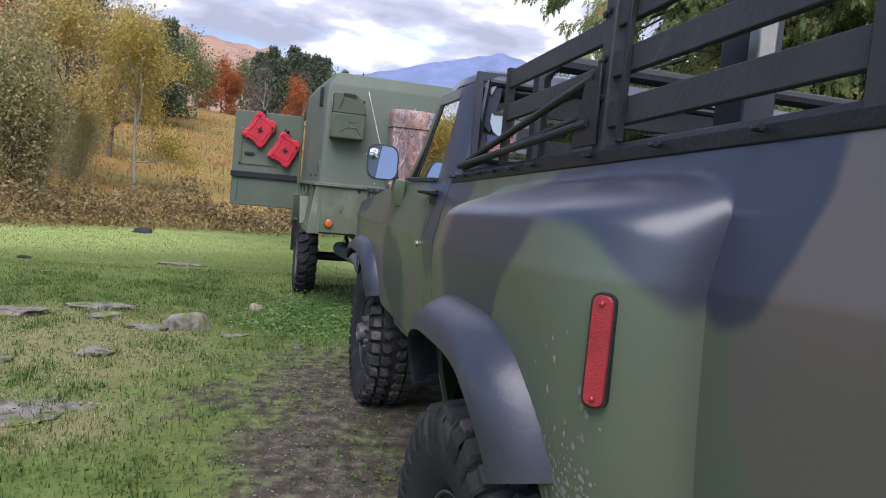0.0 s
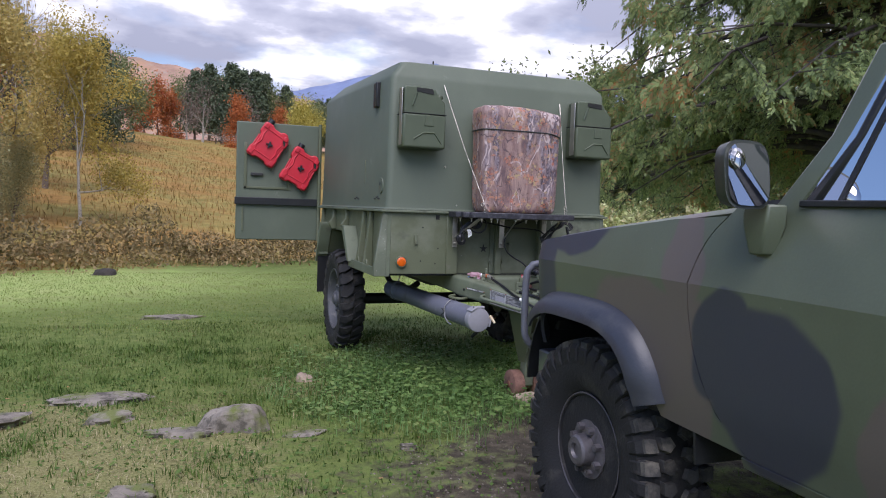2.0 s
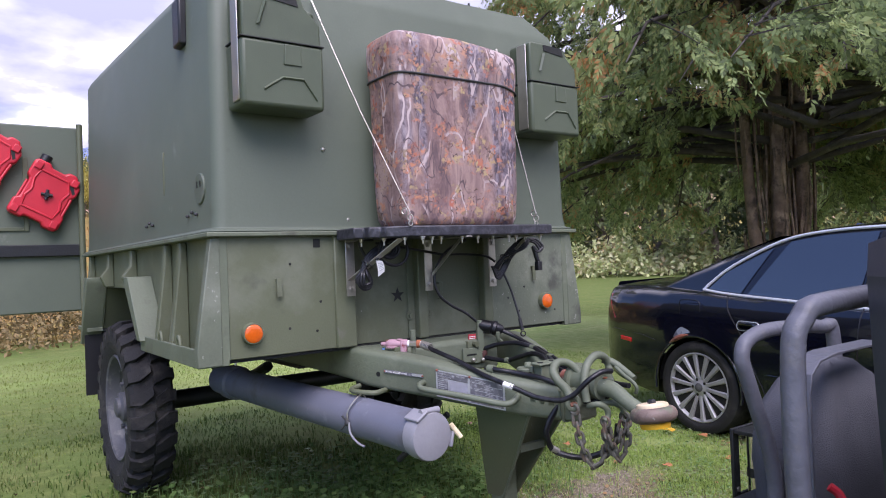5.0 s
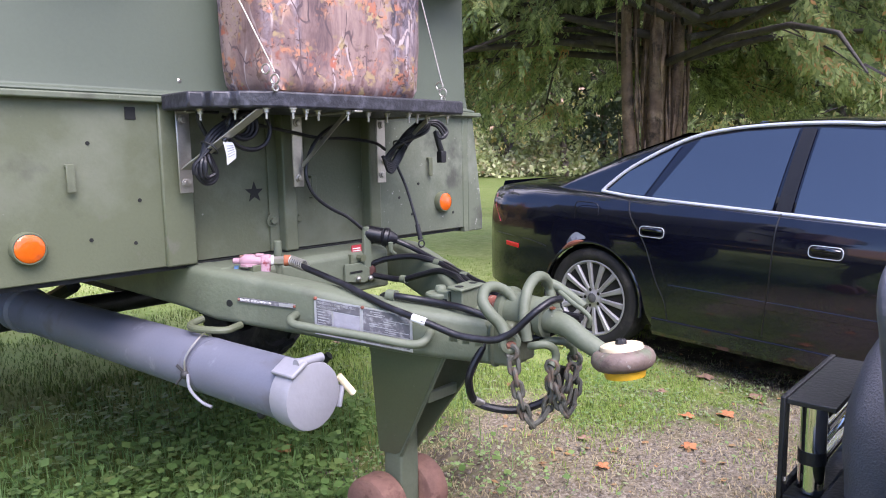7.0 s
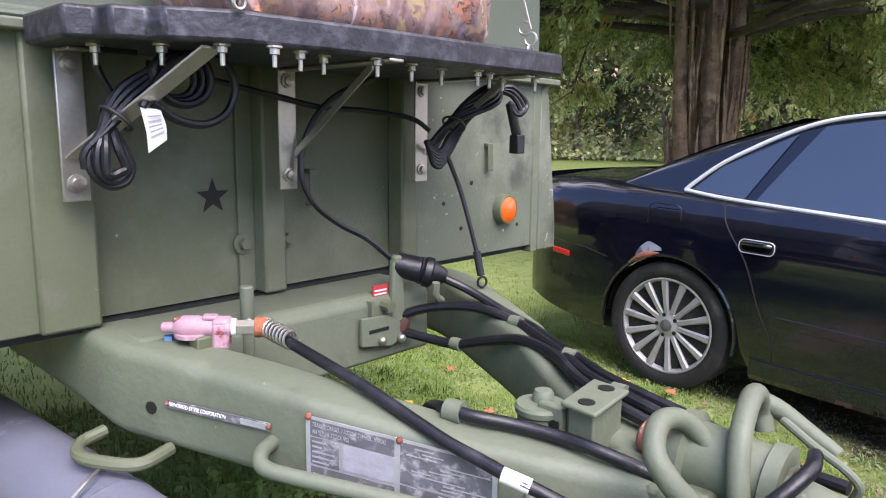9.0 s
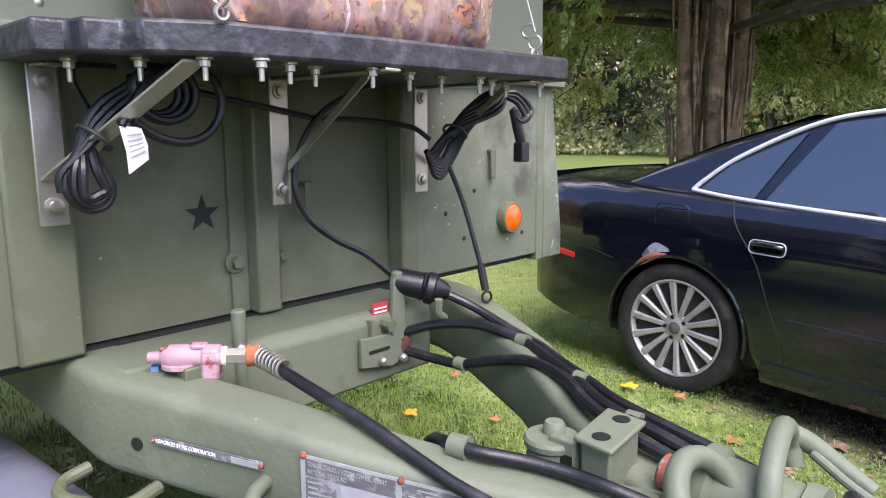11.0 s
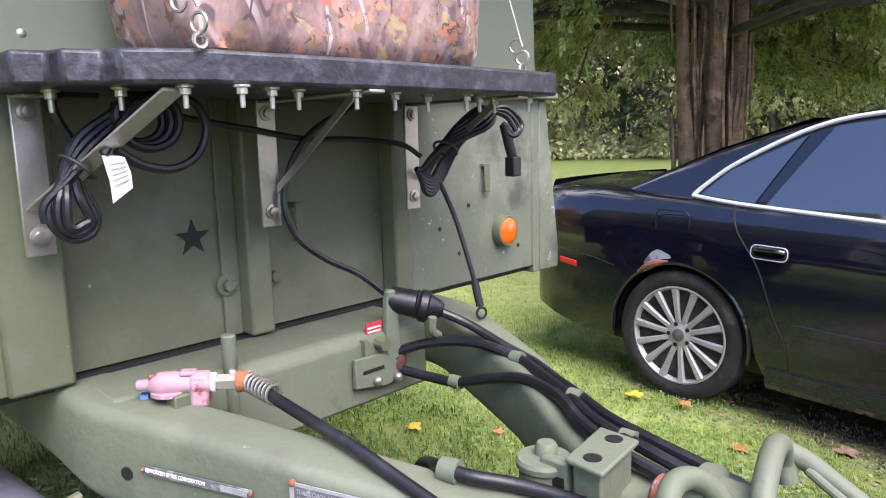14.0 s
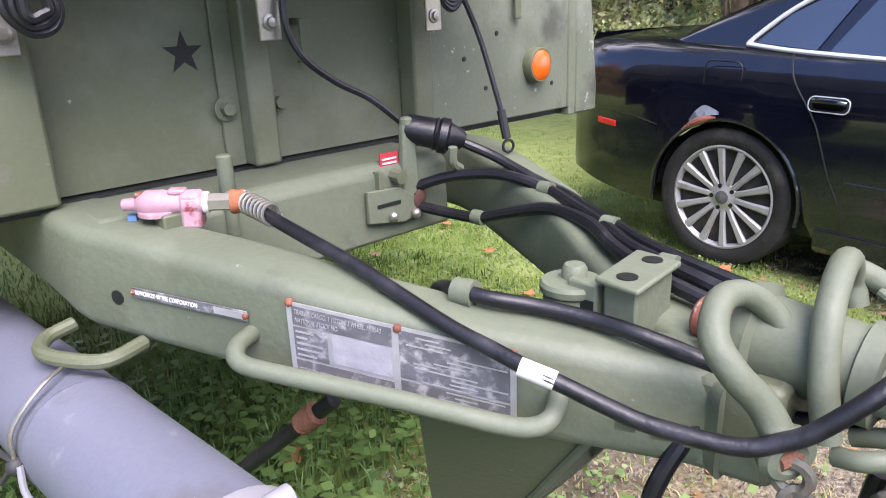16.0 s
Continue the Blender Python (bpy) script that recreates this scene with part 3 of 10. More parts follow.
def tyre(name, c, axis, R, width, parent, lugs=26, tread=0.022, bulge=0.93, label=""):
    """A treaded tyre: rounded carcass and two staggered rows of chunky lugs, in one mesh."""
    a = Vector(axis).normalized()
    c = Vector(c)
    h = width / 2
    rim = R * 0.60
    g = Geo()
    prof = [(-h * 0.72, rim), (-h * 0.98, rim + 0.3 * (R - rim)), (-h, rim + 0.55 * (R - rim)), (-h * 0.94, R - tread * 1.6), (-h * 0.80, R - tread), (0, R - tread * 0.7),
            (h * 0.80, R - tread), (h * 0.94, R - tread * 1.6), (h, rim + 0.55 * (R - rim)), (h * 0.98, rim + 0.3 * (R - rim)), (h * 0.72, rim)]
    g.lathe(c, a, prof, 56, closed=True)
    u = a.orthogonal().normalized()
    w = a.cross(u)
    for side in (-1, 1):
        for k in range(lugs):
            t = 2 * math.pi * (k + (0.25 if side > 0 else 0.0)) / lugs
            half = math.pi / lugs * 0.60

            def at(s, ang, r):
                return c + a * s + (u * math.cos(ang) + w * math.sin(ang)) * r

            lo, hi = side * h * 0.04, side * h * 1.0
            sk = 0.5 * half * side
            pts = []
            for r0, inset in ((R - tread * 1.6, 0), (R, 0.12)):
                for s, ang in ((lo, t - half * 0.75 + sk), (lo, t + half * 0.75 + sk), ((lo + hi) * 0.55, t + half - sk), (hi, t + half * 0.9 - sk), (hi, t - half * 0.9 - sk), ((lo + hi) * 0.55, t - half - sk)):
                    ang2 = t + (ang - t) * (1 - inset)
                    rr = r0 - (tread * 0.9 if abs(s) > h * 0.95 else 0)
                    pts.append(at(s * (1 if inset == 0 else 0.99), ang2, rr))
            n = 6
            g.add(pts, [tuple(range(n, 2 * n))] + [(i, (i + 1) % n, (i + 1) % n + n, i + n) for i in range(n)])
            # shoulder lug running down the sidewall
            q = [at(side * h * s, t + half * d * 0.85 - sk, r) for s, r in ((1.0, R - tread * 0.9), (1.015, R - tread * 3.2), (0.97, R - tread * 3.4)) for d in (-1, 1)]
            g.add(q, [(0, 1, 3, 2), (2, 3, 5, 4)])
    return part(name, g, RUBBER, parent, label, sharp=30)


def steel_wheel(c, axis, R, width, parent, mat, holes=6, hub=0.09, name="rim", hub_mat=None, deep=0.0):
    """A dished disc with hand holes, hub and nuts; axis points outwards."""
    a, c = Vector(axis).normalized(), Vector(c)
    h = width / 2
    g = Geo().lathe(c, a, [(h * 0.78, R * 0.615), (h * 0.86, R * 0.60), (h * 0.80, R * 0.575), (h * 0.35, R * 0.555), (h * 0.15, R * 0.50), (h * 0.30, R * 0.40), (h * 0.42, R * 0.30), (h * 0.40, R * 0.22), (h * 0.40, 0.01)], 48, cap=False)
    wheel = part(name, g, mat, parent, "", sharp=40)
    u = a.orthogonal().normalized()
    w = a.cross(u)
    for k in range(holes):
        t = 2 * math.pi * k / holes
        d = u * math.cos(t) + w * math.sin(t)
        part("hand_hole", Geo().cyl(c + d * R * 0.42 + a * h * 0.15, c + d * R * 0.42 + a * h * 0.33, R * 0.085, n=18), STENCIL_HOLE_BLACK, wheel)
    part("hub", Geo().lathe(c, a, [(h * 0.35, hub), (h * 0.62, hub * 0.95), (h * 0.72, hub * 0.7), (h * (0.85 + 0.25 * deep), hub * 0.62), (h * (0.9 + 0.25 * deep), hub * 0.4), (h * (0.9 + 0.25 * deep), 0.002)], 24), hub_mat or mat, wheel)
    for k in range(8):
        t = 2 * math.pi * (k + 0.5) / 8
        d = u * math.cos(t) + w * math.sin(t)
        part("wheel_nut", Geo().cyl(c + d * R * 0.265 + a * h * 0.40, c + d * R * 0.265 + a * h * 0.56, 0.016, n=6), hub_mat or mat, wheel)
    return wheel


def mud_tyre(name, c, axis, R, width, parent, label):
    """A mud-terrain tyre: tall sidewall with scalloped bars, two rows of centre blocks and big shoulder blocks."""
    a, c = Vector(axis).normalized(), Vector(c)
    h, rim, tread = width / 2, R * 0.505, 0.026
    prof = [(-h * 0.66, rim), (-h * 0.90, rim + 0.18 * (R - rim)), (-h, rim + 0.50 * (R - rim)), (-h * 0.97, rim + 0.72 * (R - rim)), (-h * 0.84, R - tread * 1.7), (-h * 0.6, R - tread), (0, R - tread * 0.8)]
    prof += [(-q, r) for q, r in prof[-2::-1]]
    u = a.orthogonal().normalized()
    w = a.cross(u)

    def at(s, ang, r):
        return c + a * (s * h) + (u * math.cos(ang) + w * math.sin(ang)) * r

    def block(g, corners, r0, r1, taper):
        """corners: (s, angle) round the block's foot; its top is drawn in."""
        ms = sum(q[0] for q in corners) / len(corners)
        ma = sum(q[1] for q in corners) / len(corners)
        n = len(corners)
        low = [at(s, t, r0(s)) for s, t in corners]
        top = [at(ms + (s - ms) * taper, ma + (t - ma) * taper, r1(s)) for s, t in corners]
        g.add(low + top, [tuple(range(n, 2 * n))] + [(i, (i + 1) % n, (i + 1) % n + n, i + n) for i in range(n)])
    N = 36
    step = 2 * math.pi / N
    edge = lambda s: R - 0.012 * max(0.0, abs(s) - 0.55) / 0.45
    under = lambda s: R - tread * (1.3 if abs(s) < 0.6 else 2.2)
    blocks, bars = Geo(), Geo()
    for k in range(N):
        for side in (-1, 1):
            t = step * (k + (0.5 if side > 0 else 0.0))
            long = 1.0 if k % 2 else 0.93
            block(blocks, [(side * 0.58, t - 0.34 * step), (side * 0.62, t + 0.30 * step), (side * 0.80, t + 0.38 * step), (side * long, t + 0.33 * step), (side * long, t - 0.33 * step), (side * 0.78, t - 0.36 * step)], under, edge, 0.90)
            block(blocks, [(side * 0.08, t - 0.10 * step), (side * 0.20, t + 0.36 * step), (side * 0.38, t + 0.28 * step), (side * 0.52, t + 0.40 * step), (side * 0.50, t - 0.22 * step), (side * 0.28, t - 0.42 * step)], under, edge, 0.88)
            pts = []
            for s, r in ((0.93, R - 0.022), (1.035, rim + 0.80 * (R - rim)), (1.045, rim + 0.64 * (R - rim)), (0.98, rim + 0.50 * (R - rim))):
                pts += [at(side * s, t - 0.28 * step, r), at(side * s, t + 0.28 * step, r)]
            pts += [at(side * (s - 0.05), t + q * step, r) for s, r in ((0.93, R - 0.022), (1.035, rim + 0.80 * (R - rim)), (1.045, rim + 0.64 * (R - rim))) for q in (-0.36, 0.36)]
            bars.add(pts, [(0, 1, 3, 2), (2, 3, 5, 4), (4, 5, 7, 6), (0, 2, 10, 8), (2, 4, 12, 10), (1, 9, 11, 3), (3, 11, 13, 5), (4, 6, 12), (5, 13, 7)])
    tyre_part = part(name, Geo().lathe(c, a, prof, 60), RUBBER, parent, label, sharp=30)
    bar_part = part("sidewall_relief", bars, RUBBER, tyre_part, sharp=30)
    bar_part["kind"] = "stuff"
    tread_part = part("tread", blocks, TREAD, tyre_part, "dusty tread blocks", sharp=30)
    tread_part["kind"] = "stuff"
    return tyre_part


def truck_wheel(c, axis, R, width, parent, mat, hub_mat):
    """A deep black steel rim with a domed disc, four openings and a nutted hub."""
    a, c = Vector(axis).normalized(), Vector(c)
    h = width / 2
    wheel = part("rim", Geo().lathe(c, a, [(h * 0.60, R * 0.505), (h * 0.74, R * 0.512), (h * 0.72, R * 0.490), (h * 0.45, R * 0.472), (h * 0.05, R * 0.45), (-h * 0.05, R * 0.42), (h * 0.22, R * 0.405), (h * 0.42, R * 0.36), (h * 0.60, R * 0.30), (h * 0.64, R * 0.26), (h * 0.58, 0.01)], 56), mat, parent, "black steel wheel with domed disc", sharp=40)
    part("rim_edge", Geo().torus(c + a * h * 0.735, a, R * 0.503, 0.0035, 56, 6), hub_mat, wheel)
    u = a.orthogonal().normalized()
    w = a.cross(u)
    for k in range(4):
        t = math.pi / 2 * k + 0.5
        d = u * math.cos(t) + w * math.sin(t)
        e = a.cross(d)
        hole = [(0.052 * math.cos(q), 0.034 * math.sin(q)) for q in [math.pi * j / 9 for j in range(18)]]
        part("hand_hole", Geo().loft([[c + d * (R * 0.335 + y) + e * x + a * (h * s - 1.1 * y) for x, y in hole] for s in (0.30, 0.445)]), STENCIL_HOLE_BLACK, wheel)
    part("hub", Geo().lathe(c, a, [(h * 0.50, 0.122), (h * 0.70, 0.118), (h * 0.74, 0.085), (h * 0.76, 0.068), (h * 1.04, 0.063), (h * 1.10, 0.054), (h * 1.11, 0.032), (h * 1.02, 0.026), (h * 1.02, 0.002)], 32), hub_mat, wheel, "dusty grey locking hub")
    for k in range(8):
        t = 2 * math.pi * (k + 0.5) / 8
        d = u * math.cos(t) + w * math.sin(t)
        p = c + d * 0.094
        part("wheel_nut", Geo().cyl(p + a * h * 0.66, p + a * h * 0.88, 0.0165, n=6).cyl(p + a * h * 0.8, p + a * h * 0.90, 0.008, n=8), hub_mat, wheel)
    for k in range(6):
        t = 2 * math.pi * k / 6
        d = u * math.cos(t) + w * math.sin(t)
        part("hub_bolt", Geo().cyl(c + d * 0.043 + a * h * 1.02, c + d * 0.043 + a * h * 1.11, 0.006, n=6), hub_mat, wheel)
    return wheel


TREAD = material("dusty_tread_rubber", (0.038, 0.037, 0.036), 0.85, spots=[((0.15, 0.135, 0.11), 11, 0.5, 0.72)], grain=0.3, scale=20, bump=0.4, fine=90, island=0.35)


def build_tub():
    t = 0.012
    # left and right front panels, set forward of the middle
    part("front_panel", Geo().box((TX0, TY0, TZ0), (1.17, TY0 + t, TZ1)), GREEN, trailer, "olive steel front panel with scuffed paint", bevel=0.003)
    part("front_panel", Geo().box((2.02, TY0, TZ0 + 0.0), (TX1, TY0 + t, TZ1)), GREEN_FLECK, trailer, "olive steel front panel flecked with chipped paint", bevel=0.003)
    part("middle_panel", Geo().box((1.17, TY0 + 0.045, TZ0), (2.02, TY0 + 0.055, TZ1)), GREEN, trailer)
    # folded posts of the front
    for x0, x1, y0 in ((1.165, 1.262, TY0 - 0.012), (1.592, 1.645, TY0 + 0.0), (1.975, 2.03, TY0 - 0.006)):
        part("post", Geo().box((x0, y0, TZ0 - 0.002), (x1, TY0 + 0.045, TZ1 - 0.002)), GREEN, trailer, bevel=0.006)
    part("post_flange", Geo().box((1.555, TY0 + 0.036, TZ0), (1.592, TY0 + 0.044, TZ1)), GREEN, trailer, bevel=0.002)
    part("corner_post", Geo().prism([(TX0 - 0.004, TY0 - 0.004), (TX0 + 0.035, TY0 - 0.004), (TX0 + 0.035, TY0 + 0.02), (TX0 + 0.02, TY0 + 0.06), (TX0 - 0.004, TY0 + 0.06)], lambda u, v, w: (u, v, w), TZ0, TZ1), GREEN_WORN, trailer, bevel=0.004)
    part("corner_post", Geo().prism([(TX1 - 0.035, TY0 - 0.004), (TX1 + 0.004, TY0 - 0.004), (TX1 + 0.004, TY0 + 0.06), (TX1 - 0.035, TY0 + 0.06)], lambda u, v, w: (u, v, w), TZ0, TZ1), GREEN_WORN, trailer, bevel=0.004)
    # sides with the wheel opening
    for x, s in ((TX0, 1), (TX1, -1)):
        g = Geo()
        out = [(TY0 + 0.06, TZ0), (8.62, TZ0), (8.78, 1.16), (9.86, 1.16), (10.02, TZ0), (TY1, TZ0), (TY1, TZ1), (TY0 + 0.06, TZ1)]
        # as strips between the arch and the rim
        ys = [TY0 + 0.06, 8.62, 8.78, 9.86, 10.02, TY1]
        zs = [TZ0, TZ0, 1.16, 1.16, TZ0, TZ0]
        g.loft([[Vector((x, y, TZ1)), Vector((x, y, z)), Vector((x + s * t, y, z)), Vector((x + s * t, y, TZ1))] for y, z in zip(ys, zs)])
        part("side_panel", g, GREEN, trailer)
        # wheel housing
        inner = x + s * 0.34
        h = Geo()
        for k in range(1, 4):
            h.add([(x, ys[k], zs[k]), (x, ys[k + 1], zs[k + 1]), (inner, ys[k + 1], zs[k + 1]), (inner, ys[k], zs[k])], [(0, 1, 2, 3)])
        h.add([(inner, 8.62, TZ0), (inner, 8.78, 1.16), (inner, 9.86, 1.16), (inner, 10.02, TZ0)], [(0, 1, 2, 3)])
        part("wheel_housing", h, GREEN, trailer, solid=0.006)
        # lower side rail (a ledge that stands out) with its end at the fender
        part("side_rail", Geo().prism([(x - s * 0.09, TZ0 - 0.02), (x + s * 0.03, TZ0 - 0.02), (x + s * 0.03, TZ0 + 0.005), (x - s * 0.075, TZ0 + 0.005), (x - s * 0.075, TZ0 + 0.05), (x - s * 0.09, TZ0 + 0.05)], lambda u, v, w: (u, w, v), TY0 - 0.004, 8.60), GREEN_WORN, trailer, bevel=0.003)
        part("side_rail", Geo().prism([(x - s * 0.09, TZ0 - 0.02), (x + s * 0.03, TZ0 - 0.02), (x + s * 0.03, TZ0 + 0.005), (x - s * 0.09, TZ0 + 0.005)], lambda u, v, w: (u, w, v), 10.04, TY1), GREEN_WORN, trailer, bevel=0.003)
        # slanting side stakes and gussets
        part("corner_gusset", Geo().prism([(x + s * 0.004, TZ0 - 0.018), (x - s * 0.092, TZ0 - 0.018), (x - s * 0.092, TZ0 + 0.05), (x - s * 0.03, TZ1 - 0.014), (x + s * 0.004, TZ1 - 0.014)], lambda u, v, w: (u, w, v), TY0 - 0.007, TY0 + 0.035), GREEN_FLECK, trailer, "olive corner gusset flecked with chipped paint", bevel=0.004)
        for y in (8.10, 8.34, 9.02, 9.62, 10.22):
            low = TZ0 + 0.0 if y < 8.6 or y > 10.03 else 1.17
            wlow = 0.088 if low < 1 else 0.05
            g = Geo().prism([(x, low), (x - s * wlow, low), (x - s * 0.075, low + 0.06), (x - s * 0.035, TZ1 - 0.10), (x - s * 0.03, TZ1 - 0.015), (x, TZ1 - 0.015)], lambda u, v, w: (u, w, v), y, y + 0.05)
            part("stake_rib", g, GREEN, trailer, bevel=0.006)
        # fender plate, sloping up over the tyre, and its tail
        part("fender_plate", Geo().prism([(8.50, TZ0 + 0.03), (8.56, TZ0 + 0.03), (8.80, 1.19), (8.80, 1.23), (8.72, 1.23)], lambda u, v, w: (w, u, v), x - s * 0.115, x + s * 0.0), GREEN_WORN, trailer, bevel=0.004)
        part("fender_plate", Geo().prism([(10.16, TZ0 - 0.1), (10.12, TZ0 - 0.1), (9.86, 1.19), (9.86, 1.23), (9.94, 1.23)], lambda u, v, w: (w, u, v), x - s * 0.115, x + s * 0.0), GREEN_WORN, trailer, bevel=0.004)
        part("mud_flap", Geo().box((min(x - s * 0.1, x + s * 0.25), 10.08, 0.47), (max(x - s * 0.1, x + s * 0.25), 10.09, 0.95)), BLACK_PLASTIC, trailer, "black rubber mud flap")
        # tie-down loops on the rail
        for y in (7.97, 8.25):
            part("tie_down_loop", Geo().tube([(x - s * 0.078, y - 0.02, TZ0), (x - s * 0.082, y - 0.02, TZ0 + 0.06), (x - s * 0.082, y, TZ0 + 0.085), (x - s * 0.082, y + 0.02, TZ0 + 0.06), (x - s * 0.078, y + 0.02, TZ0)], 0.008, 8, smooth=4), GREEN, trailer)
    part("tail_panel", Geo().box((TX0, TY1 - t, TZ0), (TX1, TY1, TZ1)), GREEN, trailer)
    part("floor_panel", Geo().box((TX0, TY0 + 0.02, TZ0 - 0.015), (TX1, TY1, TZ0 - 0.003)), BLACK, trailer)
    # rim on which the camper top sits
    part("rim_rail", Geo().box((TX0 - 0.05, TY0 - 0.03, TZ1 - 0.012), (TX1 + 0.06, TY1 + 0.02, TZ1 + 0.006)), GREEN_WORN, trailer, bevel=0.004)
    # square hole, staples and bolts of the front
    part("square_hole", Geo().box((1.075, TY0 - 0.002, 1.325), (1.105, TY0 + 0.004, 1.36)), STENCIL_HOLE_BLACK, trailer)
    for x in (0.905, 2.29):
        part("strap_staple", Geo().box((x, TY0 - 0.016, 1.13), (x + 0.022, TY0 - 0.012, 1.205)).box((x, TY0 - 0.012, 1.195), (x + 0.022, TY0, 1.205)), GREEN, trailer, bevel=0.002)
    part("strap_staple", Geo().box((1.716, TY0 + 0.012, 1.070), (1.738, TY0 + 0.016, 1.150)).box((1.716, TY0 + 0.016, 1.140), (1.738, TY0 + 0.046, 1.150)).box((1.716, TY0 + 0.016, 1.070), (1.738, TY0 + 0.030, 1.076)), GREEN, trailer, bevel=0.002)
    for x, y in ((1.563, TY0 + 0.036), (1.672, TY0 + 0.043)):
        part("bolt", Geo().cyl((x, y, 1.003), (x, y - 0.004, 1.003), 0.022, n=20).cyl((x, y, 1.003), (x, y - 0.017, 1.003), 0.0125, n=6), GREEN, trailer, bevel=0.001)
    for x, z in ((0.96, 1.0), (0.97, 1.26), (1.08, 0.98), (1.10, 1.10), (2.13, 1.05), (2.2, 0.98), (2.24, 1.10), (2.45, 0.97)):
        part("rivet_hole", Geo().cyl((x, TY0 + 0.002, z), (x, TY0 - 0.002, z), 0.0055, n=10), STENCIL_HOLE_BLACK, trailer)
    # marker lamps
    for x, z in ((0.80, 0.995), (2.376, 1.02)):
        lamp = part("marker_lamp", Geo().lathe((x, TY0, z), (0, -1, 0), [(0, 0.0425), (0.022, 0.0425), (0.026, 0.040), (0.026, 0.037), (0.018, 0.036)], 28), GREEN, trailer)
        part("lens", Geo().lathe((x, TY0, z), (0, -1, 0), [(0.012, 0.0365), (0.026, 0.036), (0.029, 0.031), (0.031, 0.02), (0.032, 0.001)], 28), AMBER, lamp, "amber plastic lens")
    # painted star
    star = [(1.505 + (0.036 if k % 2 == 0 else 0.0145) * math.sin(math.pi * k / 5), 1.101 + (0.036 if k % 2 == 0 else 0.0145) * math.cos(math.pi * k / 5)) for k in range(10)]
    part("star_stencil", Geo().prism(star, lambda u, v, w: (u, w, v), TY0 + 0.0435, TY0 + 0.046), STENCIL_HOLE_BLACK, trailer, "black stencilled five-pointed star")


def build_shell():
    """The moulded camper top: upright walls, chamfered roof edges, rounded corners."""
    def rounded(x0, x1, y0, y1, r, z):
        pts = []
        for cx, cy, a0 in ((x1 - r, y0 + r, -90), (x1 - r, y1 - r, 0), (x0 + r, y1 - r, 90), (x0 + r, y0 + r, 180)):
            for k in range(5):
                a = radians(a0 + 22.5 * k)
                q = cy + r * math.sin(a)
                pts.append((cx + r * math.cos(a), q, z + (0.05 * (q - 7.7) if z > 2.3 else 0.0)))
        return pts

    X0, X1, Y0, Y1 = TX0 - 0.01, TX1 + 0.015, TY0 - 0.004, TY1 + 0.02
    rings = [rounded(X0 - 0.030, X1 + 0.040, Y0 - 0.022, Y1 + 0.02, 0.05, TZ1 + 0.006), rounded(X0 - 0.030, X1 + 0.040, Y0 - 0.022, Y1 + 0.02, 0.05, TZ1 + 0.014),
             rounded(X0 - 0.006, X1 + 0.008, Y0 - 0.006, Y1, 0.05, TZ1 + 0.022), rounded(X0, X1, Y0, Y1, 0.05, TZ1 + 0.08),
             rounded(X0 + 0.015, X1 - 0.015, Y0 + 0.012, Y1 - 0.05, 0.05, 2.385), rounded(X0 + 0.03, X1 - 0.03, Y0 + 0.02, Y1 - 0.10, 0.05, 2.42),
             rounded(X0 + 0.10, X1 - 0.16, Y0 + 0.055, Y1 - 0.55, 0.06, 2.515), rounded(X0 + 0.15, X1 - 0.22, Y0 + 0.12, Y1 - 0.62, 0.06, 2.53)]
    shell = part("camper_shell", Geo().loft(rings), SHELL, trailer, "smooth olive moulded camper top", sharp=28, bevel=0.008)
    # side vent, snap fasteners and lock plates
    part("side_vent", Geo().box((0.652, 8.02, 2.20), (0.69, 8.12, 2.40)), BLACK_PLASTIC, shell, "black louvred vent", bevel=0.01)
    # thin upright strip added in place of a dark streak on the shell
    for y in (8.40,):
        part("streak_strip", Geo().box((0.668, y, 1.60), (0.68, y + 0.010, 1.80)), GREEN, shell, bevel=0.003)
    part("round_plate", Geo().cyl((0.678, 7.86, 1.575), (0.664, 7.86, 1.575), 0.062, n=28), SHELL, shell, bevel=0.003)
    for dy in (-0.02, 0.02):
        part("keyhole", Geo().box((0.662, 7.86 + dy - 0.005, 1.580), (0.665, 7.86 + dy + 0.005, 1.605)), STENCIL_HOLE_BLACK, shell)
    for k in range(3):
        part("snap_stud", Geo().ball((0.662, 7.90 + 0.06 * k, 1.475 + 0.012 * (k % 2)), 0.008, 5), INK, shell)
        part("snap_stud", Geo().ball((0.662, 8.6 + 0.06 * k, 1.475 + 0.012 * (k % 2)), 0.008, 5), INK, shell)
    for x, z in ((1.135, 1.735), (1.60, 2.24), (1.24, 1.44)):
        part("rivet", Geo().ball((x, 7.70, z), 0.010, 6), STEEL, shell)
    for x in (1.05, 2.05):
        part("roof_stud", Geo().cyl((x, 7.82, 2.52), (x, 7.82, 2.56), 0.006, n=8), INK, shell)
    # open rear gate, swung round to the side
    gate = part("rear_gate", Geo().box((-0.25, 10.52, 1.00), (0.64, 10.56, 2.285)), SHELL, trailer, "olive rear gate swung wide open", bevel=0.01)
    part("gate_band", Geo().box((-0.265, 10.485, 1.385), (0.64, 10.52, 1.465)), BLACK, gate, "black rubber seal strip", bevel=0.005)
    g = Geo()
    for lo, hi in (((-0.17, 1.56), (-0.14, 2.06)), ((-0.17, 1.56), (0.30, 1.585)), ((0.30, 1.56), (0.33, 2.06)), ((-0.19, 1.10), (-0.17, 1.36))):
        part("gate_rib", Geo().box((lo[0], 10.508, lo[1]), (hi[0], 10.52, hi[1])), GREEN, gate, bevel=0.003)
    part("gate_latch", Geo().box((-0.10, 10.49, 1.70), (0.03, 10.52, 1.735), pose(0, 0, 0)), INK, gate, bevel=0.006)
